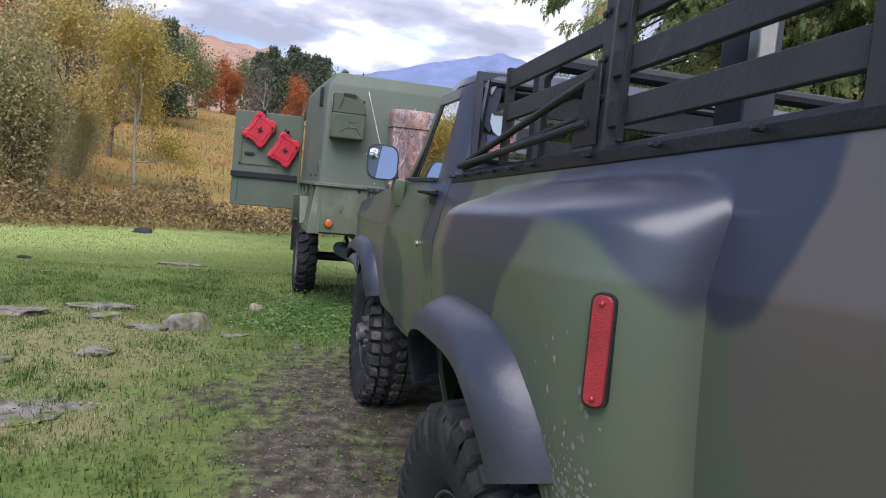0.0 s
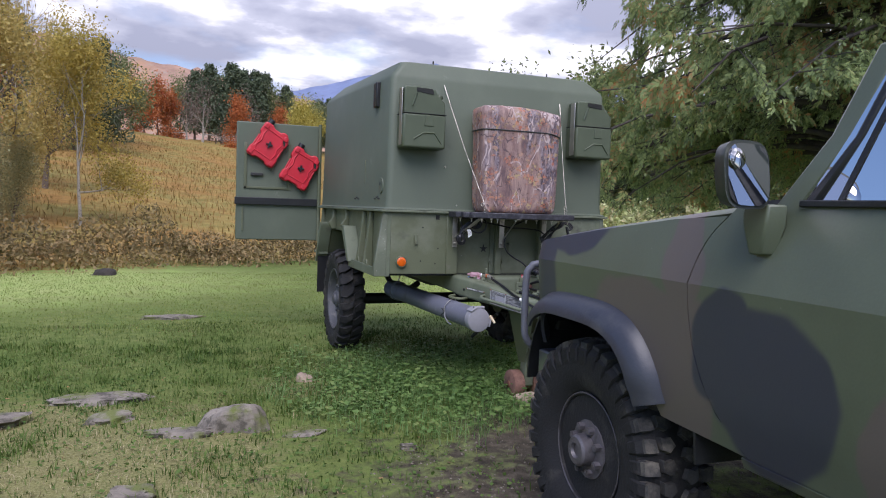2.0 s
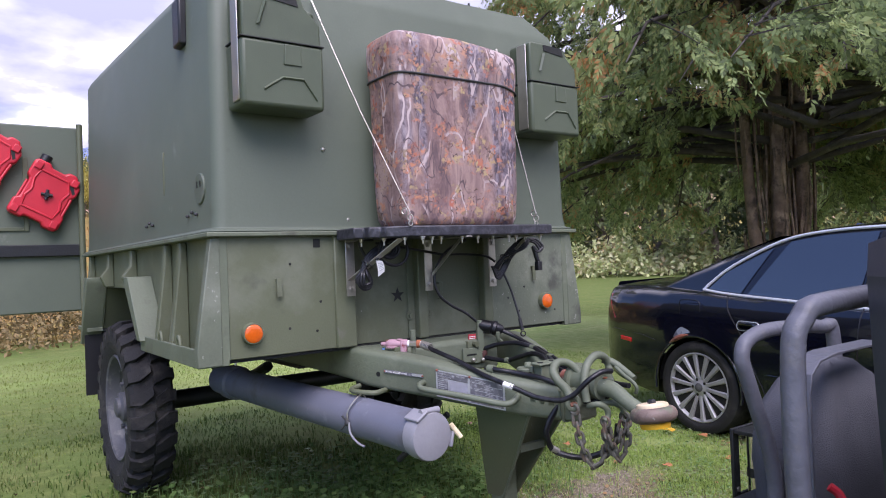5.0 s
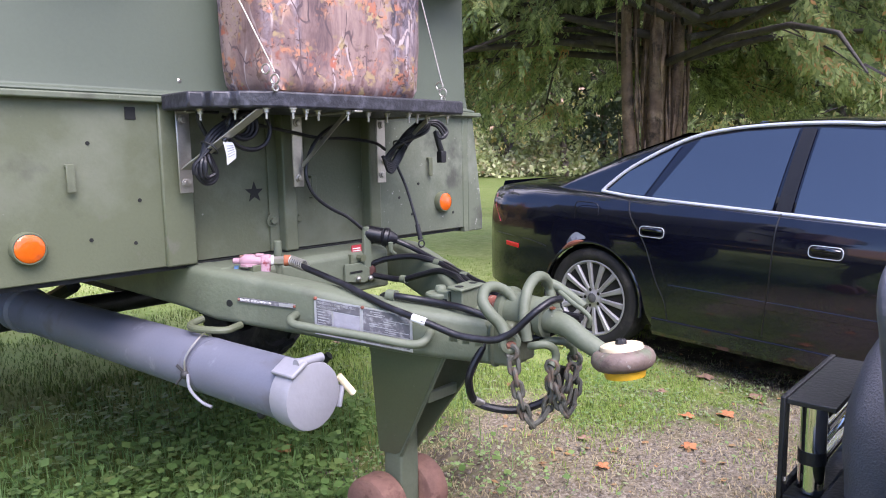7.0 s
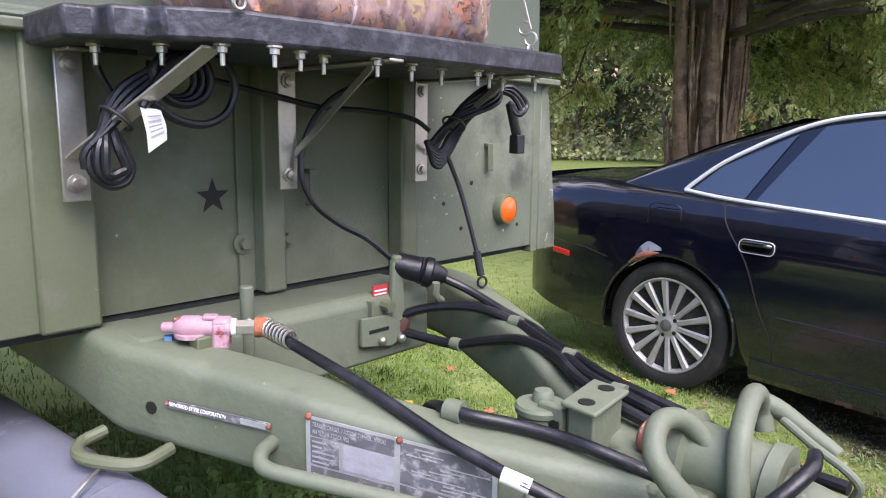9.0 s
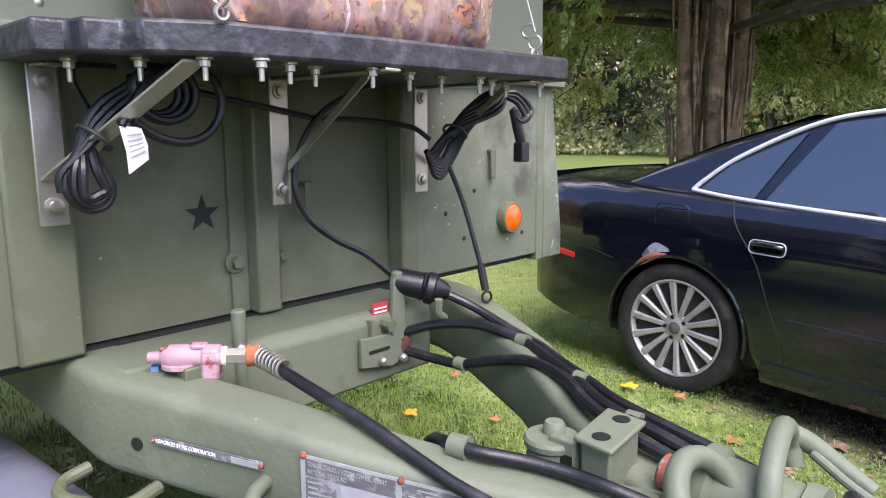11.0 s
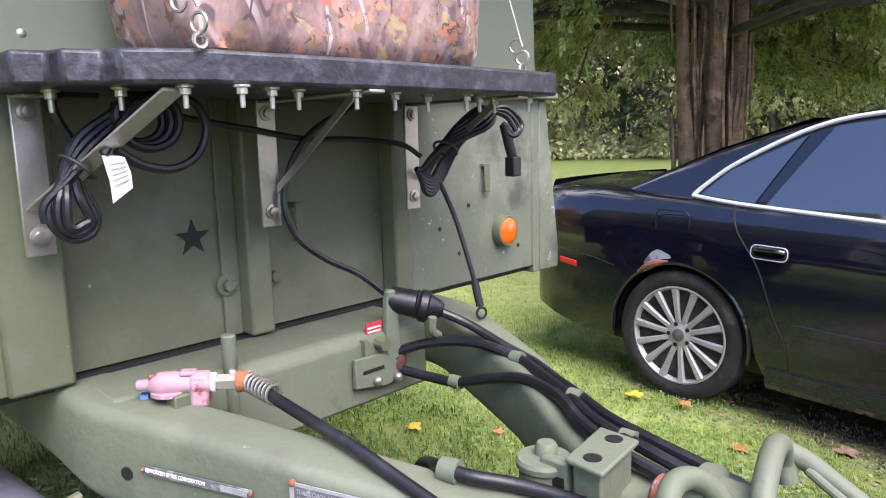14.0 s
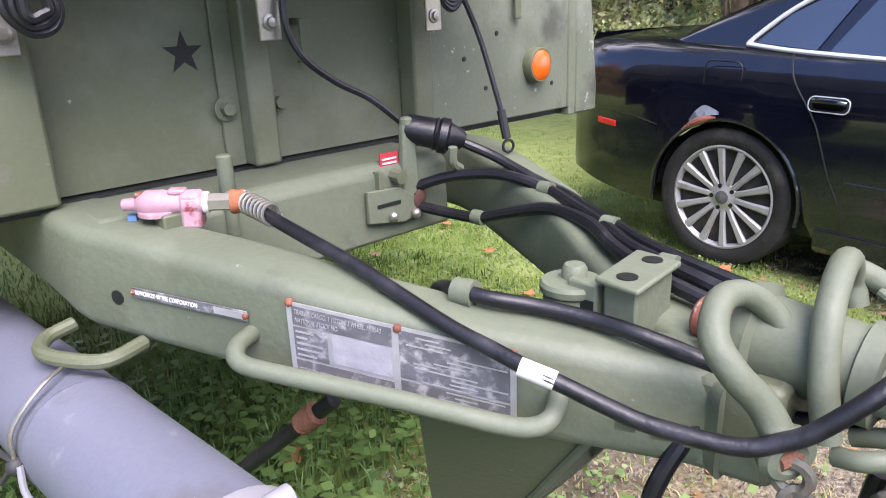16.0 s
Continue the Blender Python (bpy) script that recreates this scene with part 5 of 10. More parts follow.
def build_body_sides():
    for flip in (False, True):
        m = mirrored if flip else (lambda c: c)
        s = -1 if flip else 1
        fx = lambda y, z: body_x(z) + 0.10 * smoothstep(5.28, 5.49, y) ** 2
        cols = side_skin(span(4.345, 4.47, 3) + span(4.49, 5.40, 40) + [5.44, 5.47], front_bottom, hood_top, fx)
        for col in cols:
            for q in col:
                q.y += (door_front(q.z) + 0.005 - 4.345) * smoothstep(4.49, 4.35, q.y)
        part("front_fender", Geo().loft(m(cols), closed=False, cap=False), CAMO, truck, "camouflage front fender", solid=0.015, sharp=10, inside=(TC, 3.0, 1.0))
        # door skin with its curved front edge
        cols = []
        for k in range(11):
            t = k / 10
            col = []
            for z in span(0.715, 1.205, 9) + span(1.235, 1.455, 6):
                y = door_rear(z) + (door_front(z) - door_rear(z)) * t
                col.append(Vector((body_x(z), y, z)))
            cols.append(col)
        door = part("door", Geo().loft(m(cols), closed=False, cap=False), CAMO, truck, "camouflage door with worn lower edge", solid=0.03, sharp=10, inside=(TC, 3.0, 1.0))
        lx = (lambda v: 2 * TC - v) if flip else (lambda v: v)
        part("handle", Geo().loft([[Vector((lx(x), y, z)) for x, z in ((0.775, 1.39), (0.732, 1.395), (0.726, 1.408), (0.775, 1.416))] for y in span(3.345, 3.535, 4)]), BLACK, door, "black door handle", bevel=0.004)
        part("handle_recess", Geo().loft([[Vector((lx(x), y, z)) for x, z in ((0.778, 1.352), (0.764, 1.352), (0.768, 1.392), (0.778, 1.392))] for y in (3.36, 3.44)]), BLACK, door)
        part("lock_barrel", Geo().cyl((lx(0.745), 3.483, 1.173), (lx(0.728), 3.483, 1.173), 0.014, n=14), STEEL, door, "bright lock barrel")
        # sill under the door and cab corner
        cols = [[Vector((x, y, z)) for x, z in ((0.80, 0.71), (0.812, 0.68), (0.85, 0.66), (0.93, 0.66))] for y in span(3.23, 4.14, 3)]
        part("rocker_panel", Geo().loft(m(cols), closed=False, cap=False), CAMO, truck, solid=0.01, inside=(TC, 3.0, 1.0))
        cols = side_skin(span(3.225, 3.39, 3), lambda y: 0.70, lambda y: 1.455)
        for col in cols:
            for q in col:
                q.y = 3.225 + (door_rear(q.z) - 0.005 - 3.225) * (q.y - 3.225) / 0.165
        part("cab_corner", Geo().loft(m(cols), closed=False, cap=False), CAMO, truck, solid=0.015, sharp=10, inside=(TC, 3.0, 1.0))
        # bed side and the swollen rear fender
        def bed_bottom(y):
            a = arch(y, 2.03, 0.385, 0.60, 0.50)
            return max(a, 0.72) if a else 0.72
        ys = span(0.55, 1.45, 5) + [1.452, 1.458, 1.468, 1.48] + span(1.50, 1.60, 10) + span(1.62, 2.50, 40) + span(2.51, 2.70, 24) + span(2.75, 3.217, 6)
        cols = []
        for y in ys:
            b = bed_bottom(y)
            mz = max(1.20, b + 0.05)
            zs = span(b, mz, 6) + span(mz, 1.45, 24)[1:]
            cols.append([Vector((bulge(y, z), y, z + RAKE * (3.2 - y) * smoothstep(0.95, 1.2, z))) for z in zs])
        part("bed_side", Geo().loft(m(cols), closed=False, cap=False), CAMO, truck, "camouflage bed side with swollen rear fender, worn low down", solid=0.012, sharp=55, inside=(TC, 3.0, 1.0))
        part("fender_seam", Geo().tube([(lx(body_x(z) - 0.004), 1.508, z) for z in span(0.74, 1.40, 8)], 0.004, 6), BLACK, truck)
        # dark strips added behind the door's and bed's edges, as shade in the gaps
        for edge in (door_front, lambda z: door_rear(z) - 0.004, lambda z: 3.222):
            cols = [[Vector((body_x(z) + 0.022, edge(z) + d, z)) for z in span(0.72, 1.44, 10)] for d in (-0.03, 0.03)]
            part("gap_shade_backing", Geo().loft(m(cols), closed=False, cap=False), BLACK, truck)
        # fender flares
        for c, half, z0, high, w, wide in ((4.94, 0.43, 0.50, 0.535, 0.085, lambda y, z: body_x(z)), (2.03, 0.385, 0.60, 0.50, 0.10, bulge)):
            rings = []
            for k in range(49):
                t = math.pi * k / 48
                cy = 1.12 * abs(math.cos(t)) ** 0.50 if c > 3 and math.cos(t) > 0 else (1 if math.cos(t) > 0 else -1) * abs(math.cos(t)) ** (0.625 if c > 3 else 0.55)
                cz = math.sin(t) ** 0.625
                y, z = c + half * cy, z0 + high * cz
                if (c > 3 and (z < (0.76 if y < c else 0.93))) or (c < 3 and z < 0.86):
                    continue
                ny, nz = math.cos(t), math.sin(t)
                xb = wide(y, max(z, 0.72)) + 0.012
                rings.append([Vector((lx(x), y + ny * q, z + nz * q)) for x, q in ((xb, 0.055), (xb - 0.014, 0.052), (xb - w * 0.55, 0.032), (xb - w * 0.95, -0.002), (xb - w, -0.04), (xb - w + 0.012, -0.04), (xb - w * 0.5, 0.0), (xb, 0.02))])
            part("fender_flare", Geo().loft(rings), DUSTY, truck, "dusty black rubber fender flare", sharp=50)
        # side marker lamps
        mk = Matrix.Translation((bulge(1.52, 1.164), 1.52, 1.164)) @ pose(0, 0, 0, 0, 0, 41)
        def on_fender(dx, dy, dz):
            q = mk @ Vector((dx, dy, dz))
            return Vector((lx(q.x), q.y, q.z))
        lamp = part("side_marker", Geo().loft([[on_fender(x, dy, dz) for dy, dz in rounded_rect(0.0215, 0.098, 0.016)] for x in (0.012, -0.010)]), BLACK, truck)
        part("lens", Geo().loft([[on_fender(x, dy, dz) for dy, dz in rounded_rect(w_, h_, 0.013)] for x, w_, h_ in ((-0.008, 0.0185, 0.094), (-0.013, 0.0178, 0.0932), (-0.0145, 0.0165, 0.092))]), RED_LENS, lamp, "red plastic marker lens")
        for dz in (-0.080, 0.080):
            part("screw", Geo().ball(on_fender(-0.016, 0, dz), 0.005, 5), RED_LENS, lamp)
        # dried mud thrown up behind the wheel
        mud, rnd = Geo(), random.Random(17)
        for k in range(420):
            y, z = 1.585 + rnd.gauss(0, 0.035), 0.76 + abs(rnd.gauss(0, 0.12))
            if bed_bottom(y) > z - 0.03 or y > 1.66 or y < 1.49:
                continue
            r = rnd.uniform(0.0012, 0.0042)
            ring_ = [(y + r * rnd.uniform(0.6, 1.3) * math.cos(q), z + r * rnd.uniform(0.8, 2.2) * math.sin(q)) for q in [math.pi * m_ / 4 for m_ in range(8)]]
            mud.add([(lx(bulge(p, w_) - 0.0012), p, w_ + RAKE * (3.2 - p) * smoothstep(0.95, 1.2, w_)) for p, w_ in ring_], [tuple(range(8))])
        spatter = part("mud_spatter", mud, DRIED_MUD, truck, "pale dried mud behind the wheel")
        spatter["kind"] = "stuff"
        part("fuel_door_gap", Geo().tube([(lx(bulge(y, z) - 0.001), y, z) for y, z in ((2.665, 0.95), (2.665, 1.08), (2.685, 1.095), (2.775, 1.095), (2.79, 1.08), (2.79, 1.05))], 0.003, 6), BLACK, truck)


def rounded_rect(a, b, r):
    pts = []
    for cx, cy, a0 in ((a - r, -b + r, -90), (a - r, b - r, 0), (-a + r, b - r, 90), (-a + r, -b + r, 180)):
        pts += [(cx + r * math.cos(radians(a0 + 30 * k)), cy + r * math.sin(radians(a0 + 30 * k))) for k in range(4)]
    return pts


def build_cab():
    # hood
    rows = []
    for y in span(4.12, 5.46, 12):
        h = hood_top(y)
        e = 0.10 * smoothstep(5.28, 5.49, y) ** 2
        half = TC - (0.795 + e)
        rows.append([Vector((TC - half * q, y, h + c)) for q, c in ((1.0, -0.004), (0.985, 0.012), (0.93, 0.02), (0.6, 0.035), (0.0, 0.045), (-0.6, 0.035), (-0.93, 0.02), (-0.985, 0.012), (-1.0, -0.004))])
    part("hood", Geo().loft(rows, closed=False, cap=False), CAMO, truck, "camouflage hood", solid=0.02, sharp=40, inside=(TC, 3.0, 1.0))
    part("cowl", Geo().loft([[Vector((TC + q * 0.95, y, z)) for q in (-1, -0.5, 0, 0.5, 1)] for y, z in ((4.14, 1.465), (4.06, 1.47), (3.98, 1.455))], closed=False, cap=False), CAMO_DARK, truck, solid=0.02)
    # cab lower shell: floor, firewall, back wall
    part("cab_floor", Geo().box((0.86, 3.24, 0.70), (2.64, 4.2, 0.74)), BLACK, truck)
    part("firewall", Geo().box((0.84, 4.10, 0.72), (2.66, 4.14, 1.44)), BLACK, truck)
    roof = []
    for y, half, z in ((3.185, 0.83, 1.865), (3.205, 0.862, 1.90), (3.29, 0.877, 1.925), (3.50, 0.88, 1.93), (3.70, 0.868, 1.915), (3.80, 0.850, 1.89), (3.86, 0.83, 1.855)):
        roof.append([Vector((TC + half * q, y, z + c)) for q, c in ((-1.0, -0.055), (-0.985, -0.02), (-0.94, 0.0), (-0.6, 0.016), (0, 0.022), (0.6, 0.016), (0.94, 0.0), (0.985, -0.02), (1.0, -0.055))])
    part("cab_roof", Geo().loft(roof, closed=False, cap=False), CAMO, truck, "camouflage cab roof", solid=0.03, sharp=50, inside=(TC, 3.0, 1.0))
    for flip in (False, True):
        lx = (lambda v: 2 * TC - v) if flip else (lambda v: v)

        def bar(name, pts, mat, w=(0.05, 0.03), parent=truck, label=""):
            rings = []
            for (x, y, z), (dy, dx) in pts:
                rings.append([Vector((lx(x + ex * dx), y + ey * dy, z)) for ey, ex in ((-1, 0), (1, 0), (1, 1), (-1, 1))])
            return part(name, Geo().loft(rings), mat, parent, label, bevel=0.008)
        # windshield pillar, door frame and broad rear pillar
        bar("windshield_pillar", [((0.792, 4.03, 1.44), (0.045, 0.06)), ((0.835, 3.90, 1.64), (0.035, 0.055)), ((0.876, 3.81, 1.865), (0.035, 0.05))], CAMO)
        bar("door_frame", [((0.786, 3.95, 1.455), (0.018, 0.03)), ((0.828, 3.845, 1.63), (0.014, 0.03)), ((0.868, 3.77, 1.83), (0.016, 0.03))], BLACK)
        part("rear_pillar", Geo().loft([[Vector((lx(x), y, z)) for x, y in ((xo, y1), (xo, y0 + 0.05), (xo + 0.03, y0), (xo + 0.10, y0 - 0.004), (xo + 0.10, y0 + 0.05), (xo + 0.05, y1))] for xo, y0, y1, z in ((0.796, 3.225, 3.47, 1.44), (0.825, 3.215, 3.475, 1.58), (0.854, 3.205, 3.475, 1.73), (0.874, 3.195, 3.46, 1.875))]), CAMO, truck, bevel=0.01)
        g = Geo().loft([[Vector((lx(x), y, z)) for x, z in ((0.862, 1.815), (0.874, 1.875), (0.92, 1.875), (0.90, 1.815))] for y in (3.44, 3.6, 3.80)])
        part("door_top_frame", g, CAMO, truck, bevel=0.006)
        part("belt_moulding", Geo().loft([[Vector((lx(x), y, z)) for x, z in ((0.778, 1.450), (0.778, 1.468), (0.81, 1.468), (0.81, 1.450))] for y in (3.45, 3.97)]), BLACK, truck, bevel=0.003)
        glass = part("side_window", Geo().loft([[Vector((lx(x), y, z)) for y in (3.46, y1)] for x, z, y1 in ((0.798, 1.45, 4.00), (0.818, 1.55, 3.945), (0.837, 1.65, 3.89), (0.855, 1.74, 3.84), (0.873, 1.83, 3.79))], closed=False, cap=False), CAB_GLASS, truck, "clear side window")
        glass.visible_shadow = False
        part("vent_bar", Geo().loft([[Vector((lx(x), y, z)) for x, y, z in ((x0, y0, z0), (x0, y0 + 0.016, z0), (x0 + 0.015, y0 + 0.016, z0), (x0 + 0.015, y0, z0))] for x0, y0, z0 in ((0.795, 3.86, 1.45), (0.868, 3.73, 1.83))]), BLACK, truck)
        # mirror on its bracket
        mir = part("door_mirror", Geo().loft([[Vector((lx(mx), 4.035 + dy, 1.531 + dz)) for mx, dy, dz in [(0.568 + 0.168 * (u + 1) / 2, oy + 0.008 * u + 0.12 * v, v) for u, v in mirror_outline(sc)]] for oy, sc in ((0.0, 0.97), (-0.012, 1.0), (0.03, 0.93), (0.055, 0.65), (0.065, 0.2))][1:]), MIRROR_SHELL, truck, "rounded door mirror in dark green housing", sharp=60)
        part("mirror_glass", Geo().loft([[Vector((lx(0.568 + 0.168 * (u + 1) / 2), 4.021 - oy + 0.12 * v + 0.008 * u, 1.531 + v)) for u, v in mirror_outline(0.90)] for oy in (0.0, 0.004)]), MIRROR, mir, "mirror glass")
        part("wide_angle_mirror", Geo().lathe((lx(0.605), 4.017, 1.570), (0.09 if not flip else -0.09, -1, 0.12), [(0, 0.024), (0.006, 0.028), (0.011, 0.018), (0.013, 0.001)], 20), MIRROR, mir)
        part("mirror_bracket", Geo().loft([[Vector((lx(x), y, z)) for x, y in ((0.775, y0), (0.755 - d, y0 + 0.02), (0.755 - d, y1 - 0.02), (0.775, y1))] for z, y0, y1, d in ((1.455, 4.0, 4.13, 0.03), (1.40, 4.0, 4.125, 0.035), (1.315, 4.03, 4.11, 0.02))]), CAMO, mir, bevel=0.006)
        part("mirror_arm", Geo().tube([(lx(0.765), 4.06, 1.42), (lx(0.735), 4.06, 1.455), (lx(0.73), 4.06, 1.50)], 0.014, 10, smooth=3), BLACK, mir)
    # windshield and rear window
    ws = part("windshield", Geo().add([(0.86, 4.03, 1.46), (2.64, 4.03, 1.46), (2.60, 3.82, 1.86), (0.90, 3.82, 1.86)], [(0, 1, 2, 3)]), CAB_GLASS, truck)
    ws.visible_shadow = False
    back = part("cab_back", Geo().box((0.86, 3.20, 0.72), (2.64, 3.225, 1.545)).box((0.86, 3.20, 1.545), (0.885, 3.225, 1.90)).box((2.615, 3.20, 1.545), (2.64, 3.225, 1.90)).box((0.885, 3.20, 1.865), (2.615, 3.225, 1.90)), CAMO, truck, "cab back wall around the rear window")
    part("window_gasket", Geo().tube([(0.885, 3.196, 1.555), (2.615, 3.196, 1.555), (2.60, 3.196, 1.86), (0.91, 3.196, 1.86)], 0.016, 8, closed=True), BLACK_PLASTIC, back)
    rw = part("rear_window", Geo().add([(0.885, 3.206, 1.545), (2.615, 3.206, 1.545), (2.615, 3.206, 1.865), (0.885, 3.206, 1.865)], [(0, 1, 2, 3)]), glass_material("dark_rear_glass", (0.30, 0.33, 0.33), 0.9), back, "dark rear window with stickers")
    rw.visible_shadow = False
    # stickers: a pale shield, a striped flag, a dark round-bottomed badge
    sy = 3.203
    shield = [(-0.05, 0.065), (-0.025, 0.055), (0, 0.068), (0.025, 0.055), (0.05, 0.065), (0.055, 0.01), (0.035, -0.045), (0, -0.07), (-0.035, -0.045), (-0.055, 0.01)]
    st = part("shield_sticker", Geo().prism([(0.972 + 0.8 * u, 1.700 + 0.70 * v) for u, v in shield], lambda u, v, w: (u, w, v), sy, sy - 0.0015), material("pale_blue_sticker", (0.36, 0.44, 0.48), 0.5, grain=0.05), rw, "pale blue shield sticker")
    part("sticker_bar", Geo().box((0.945, sy - 0.003, 1.735), (1.0, sy - 0.0017, 1.748)), INK, st)
    part("sticker_bar", Geo().box((0.985, sy - 0.003, 1.67), (1.0, sy - 0.0017, 1.71)), INK, st)
    flag = part("flag_sticker", Geo().box((0.922, sy - 0.0015, 1.588), (1.035, sy, 1.652)), material("white_vinyl", (0.45, 0.44, 0.44), 0.5, grain=0.04), rw, "striped flag sticker")
    red = material("red_vinyl", (0.42, 0.07, 0.09), 0.5, grain=0.05)
    for k in range(7):
        part("stripe", Geo().box((0.922, sy - 0.003, 1.5885 + 0.0098 * k), (1.035, sy - 0.0017, 1.5933 + 0.0098 * k)), red, flag)
    part("canton", Geo().box((0.922, sy - 0.0045, 1.619), (0.968, sy - 0.0032, 1.6515)), material("navy_vinyl", (0.05, 0.06, 0.16), 0.5, grain=0.05), flag)
    badge = part("badge_sticker", Geo().prism([(-0.055, 0.07), (0.055, 0.07), (0.055, -0.05), (0.03, -0.075), (-0.03, -0.075), (-0.055, -0.05)], lambda u, v, w: (1.087 + u, w, 1.662 + 0.9 * v), sy, sy - 0.0015), material("white_vinyl_worn", (0.16, 0.16, 0.17), 0.5), rw, "black and white badge sticker")
    part("badge_disc", Geo().cyl((1.087, sy - 0.0016, 1.655), (1.087, sy - 0.003, 1.655), 0.042, n=24), INK, badge)
    # seat and steering wheel
    part("seat_base", Geo().box((0.95, 3.30, 1.02), (2.55, 3.72, 1.20)), SEAT, truck, bevel=0.04)
    part("seat_back", Geo().box((0.95, 3.24, 1.10), (2.55, 3.40, 1.54)), SEAT, truck, bevel=0.04)
    part("dashboard", Geo().loft([[Vector((x, y, z)) for y, z in ((4.08, 1.2), (3.78, 1.2), (3.75, 1.38), (3.82, 1.47), (4.05, 1.47))] for x in (0.88, 2.62)]), INTERIOR, truck, bevel=0.01)
    part("steering_wheel", Geo().torus((1.28, 3.66, 1.44), (0, -0.75, 0.65), 0.19, 0.014, 32, 8).cyl((1.28, 3.66, 1.44), (1.28, 3.80, 1.33), 0.03, n=12).cyl((1.10, 3.66, 1.44), (1.46, 3.66, 1.44), 0.012, n=8), INTERIOR, truck, "black steering wheel")


def mirror_outline(sc):
    pts = []
    for k in range(24):
        t = 2 * math.pi * k / 24
        c, s = math.cos(t), math.sin(t)
        pts.append((sc * (1 if c > 0 else -1) * abs(c) ** 0.55, sc * 0.092 * (1 if s > 0 else -1) * abs(s) ** 0.55))
    return pts


def build_bed():
    part("bed_floor", Geo().box((0.90, 0.56, 1.02), (2.60, 3.18, 1.05)), BLACK, truck)
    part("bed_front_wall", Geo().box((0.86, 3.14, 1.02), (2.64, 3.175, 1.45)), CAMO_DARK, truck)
    part("tailgate", Geo().box((0.80, 0.52, 0.95), (2.70, 0.56, 1.45)), CAMO, truck, bevel=0.01)
    for flip in (False, True):
        lx = (lambda v: 2 * TC - v) if flip else (lambda v: v)
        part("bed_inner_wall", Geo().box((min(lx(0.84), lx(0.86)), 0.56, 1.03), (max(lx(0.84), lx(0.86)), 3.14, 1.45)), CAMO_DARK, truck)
        rail = part("bed_rail", Geo().loft([[Vector((lx(x), y, z)) for x, z in ((0.788, 1.445), (0.788, 1.475), (0.80, 1.49), (0.88, 1.49), (0.88, 1.445))] for y in (0.56, 3.20)]), BLACK, truck, "black bed rail with tie-down hooks", bevel=0.004)
        for k in range(12):
            y = 3.16 - 0.16 * k if k < 6 else 2.3 - 0.29 * (k - 5)
            if y < 0.6:
                continue
            part("tie_hook", Geo().tube([(lx(0.79), y, 1.468), (lx(0.775), y, 1.468), (lx(0.765), y - 0.008, 1.466), (lx(0.762), y - 0.028, 1.466)], 0.006, 6, smooth=3), BLACK, rail)
        # front stake frame
        fr = part("stake_frame", Geo().box((min(lx(0.795), lx(0.82)), 2.655, 1.49), (max(lx(0.795), lx(0.82)), 2.68, 1.80)), BLACK, truck, "black painted stake side")
        for z0, z1 in ((1.735, 1.792), (1.630, 1.685)):
            part("slat", Geo().box((min(lx(0.80), lx(0.815)), 1.97, z0), (max(lx(0.80), lx(0.815)), 2.68, z1)), STAKE, fr, bevel=0.003)
        # main posts and slats over the rest of the bed
        for y, w, top in ((1.965, 0.05, 2.02), (1.20, 0.05, 2.02), (0.70, 0.05, 2.02)):
            part("stake_post", Geo().box((min(lx(0.79), lx(0.83)), y, 1.45), (max(lx(0.79), lx(0.83)), y + w, top)), STAKE, fr, bevel=0.004)
        part("stake_rod", Geo().box((min(lx(0.785), lx(0.80)), 1.885, 1.49), (max(lx(0.785), lx(0.80)), 1.90, 2.02)), BLACK, fr, bevel=0.002)
        for z0, z1 in ((1.530, 1.592), (1.645, 1.705), (1.760, 1.820), (1.875, 1.935)):
            part("slat", Geo().box((min(lx(0.80), lx(0.818)), 0.62, z0), (max(lx(0.80), lx(0.818)), 1.97, z1)), STAKE, fr, bevel=0.003)
        for y in (1.985,):
            for z in (1.60, 1.69, 1.80):
                part("bolt", Geo().cyl((lx(0.79), y, z), (lx(0.782), y, z), 0.008, n=6).cyl((lx(0.79), y + 0.02, z - 0.005), (lx(0.782), y + 0.02, z - 0.005), 0.008, n=6), BLACK, fr)
    # loose tent poles strapped along the rail
    for k, (z0, z1, dx) in enumerate(((1.515, 1.655, 0.0), (1.505, 1.575, 0.012), (1.51, 1.545, -0.008))):
        part("pole", Geo().tube([(0.80 + dx, 3.12, z0), (0.79 + dx, 2.56, z0 + (z1 - z0) * 0.5), (0.785 + dx, 2.02, z1)], 0.0115, 10, smooth=4), BLACK, truck, "black tube lying along the bed rail")
    part("pole_end_bracket", Geo().prism([(1.98, 1.49), (2.10, 1.49), (2.05, 1.66), (1.98, 1.68)], lambda u, v, w: (w, u, v), 0.775, 0.783), BLACK, truck, bevel=0.002)
    part("pole_mouth", Geo().torus((0.785, 2.012, 1.655), (0, 1, 0.2), 0.011, 0.004, 14, 6), BLACK, truck)
    # rolling bars and a bracketed beam inside the bed
    part("bed_hoop", Geo().tube([(0.95, 2.75, 1.06), (0.95, 2.75, 1.80), (1.0, 2.75, 1.86), (2.5, 2.75, 1.86), (2.55, 2.75, 1.80), (2.55, 2.75, 1.06)], 0.03, 10), BLACK, truck)
    beam = part("bed_beam", Geo().box((0.95, 1.70, 1.45), (1.03, 1.79, 1.98)), CAMO_DARK, truck, bevel=0.006)
    part("beam_bracket", Geo().box((0.90, 1.60, 1.715), (0.95, 1.70, 1.745)).box((0.91, 1.62, 1.62), (0.95, 1.65, 1.72)), STEEL, beam, bevel=0.004)
    part("head_board", Geo().box((0.95, 2.80, 1.5), (2.55, 2.82, 1.60)).box((0.95, 2.80, 1.68), (2.55, 2.82, 1.76)), BLACK, truck)


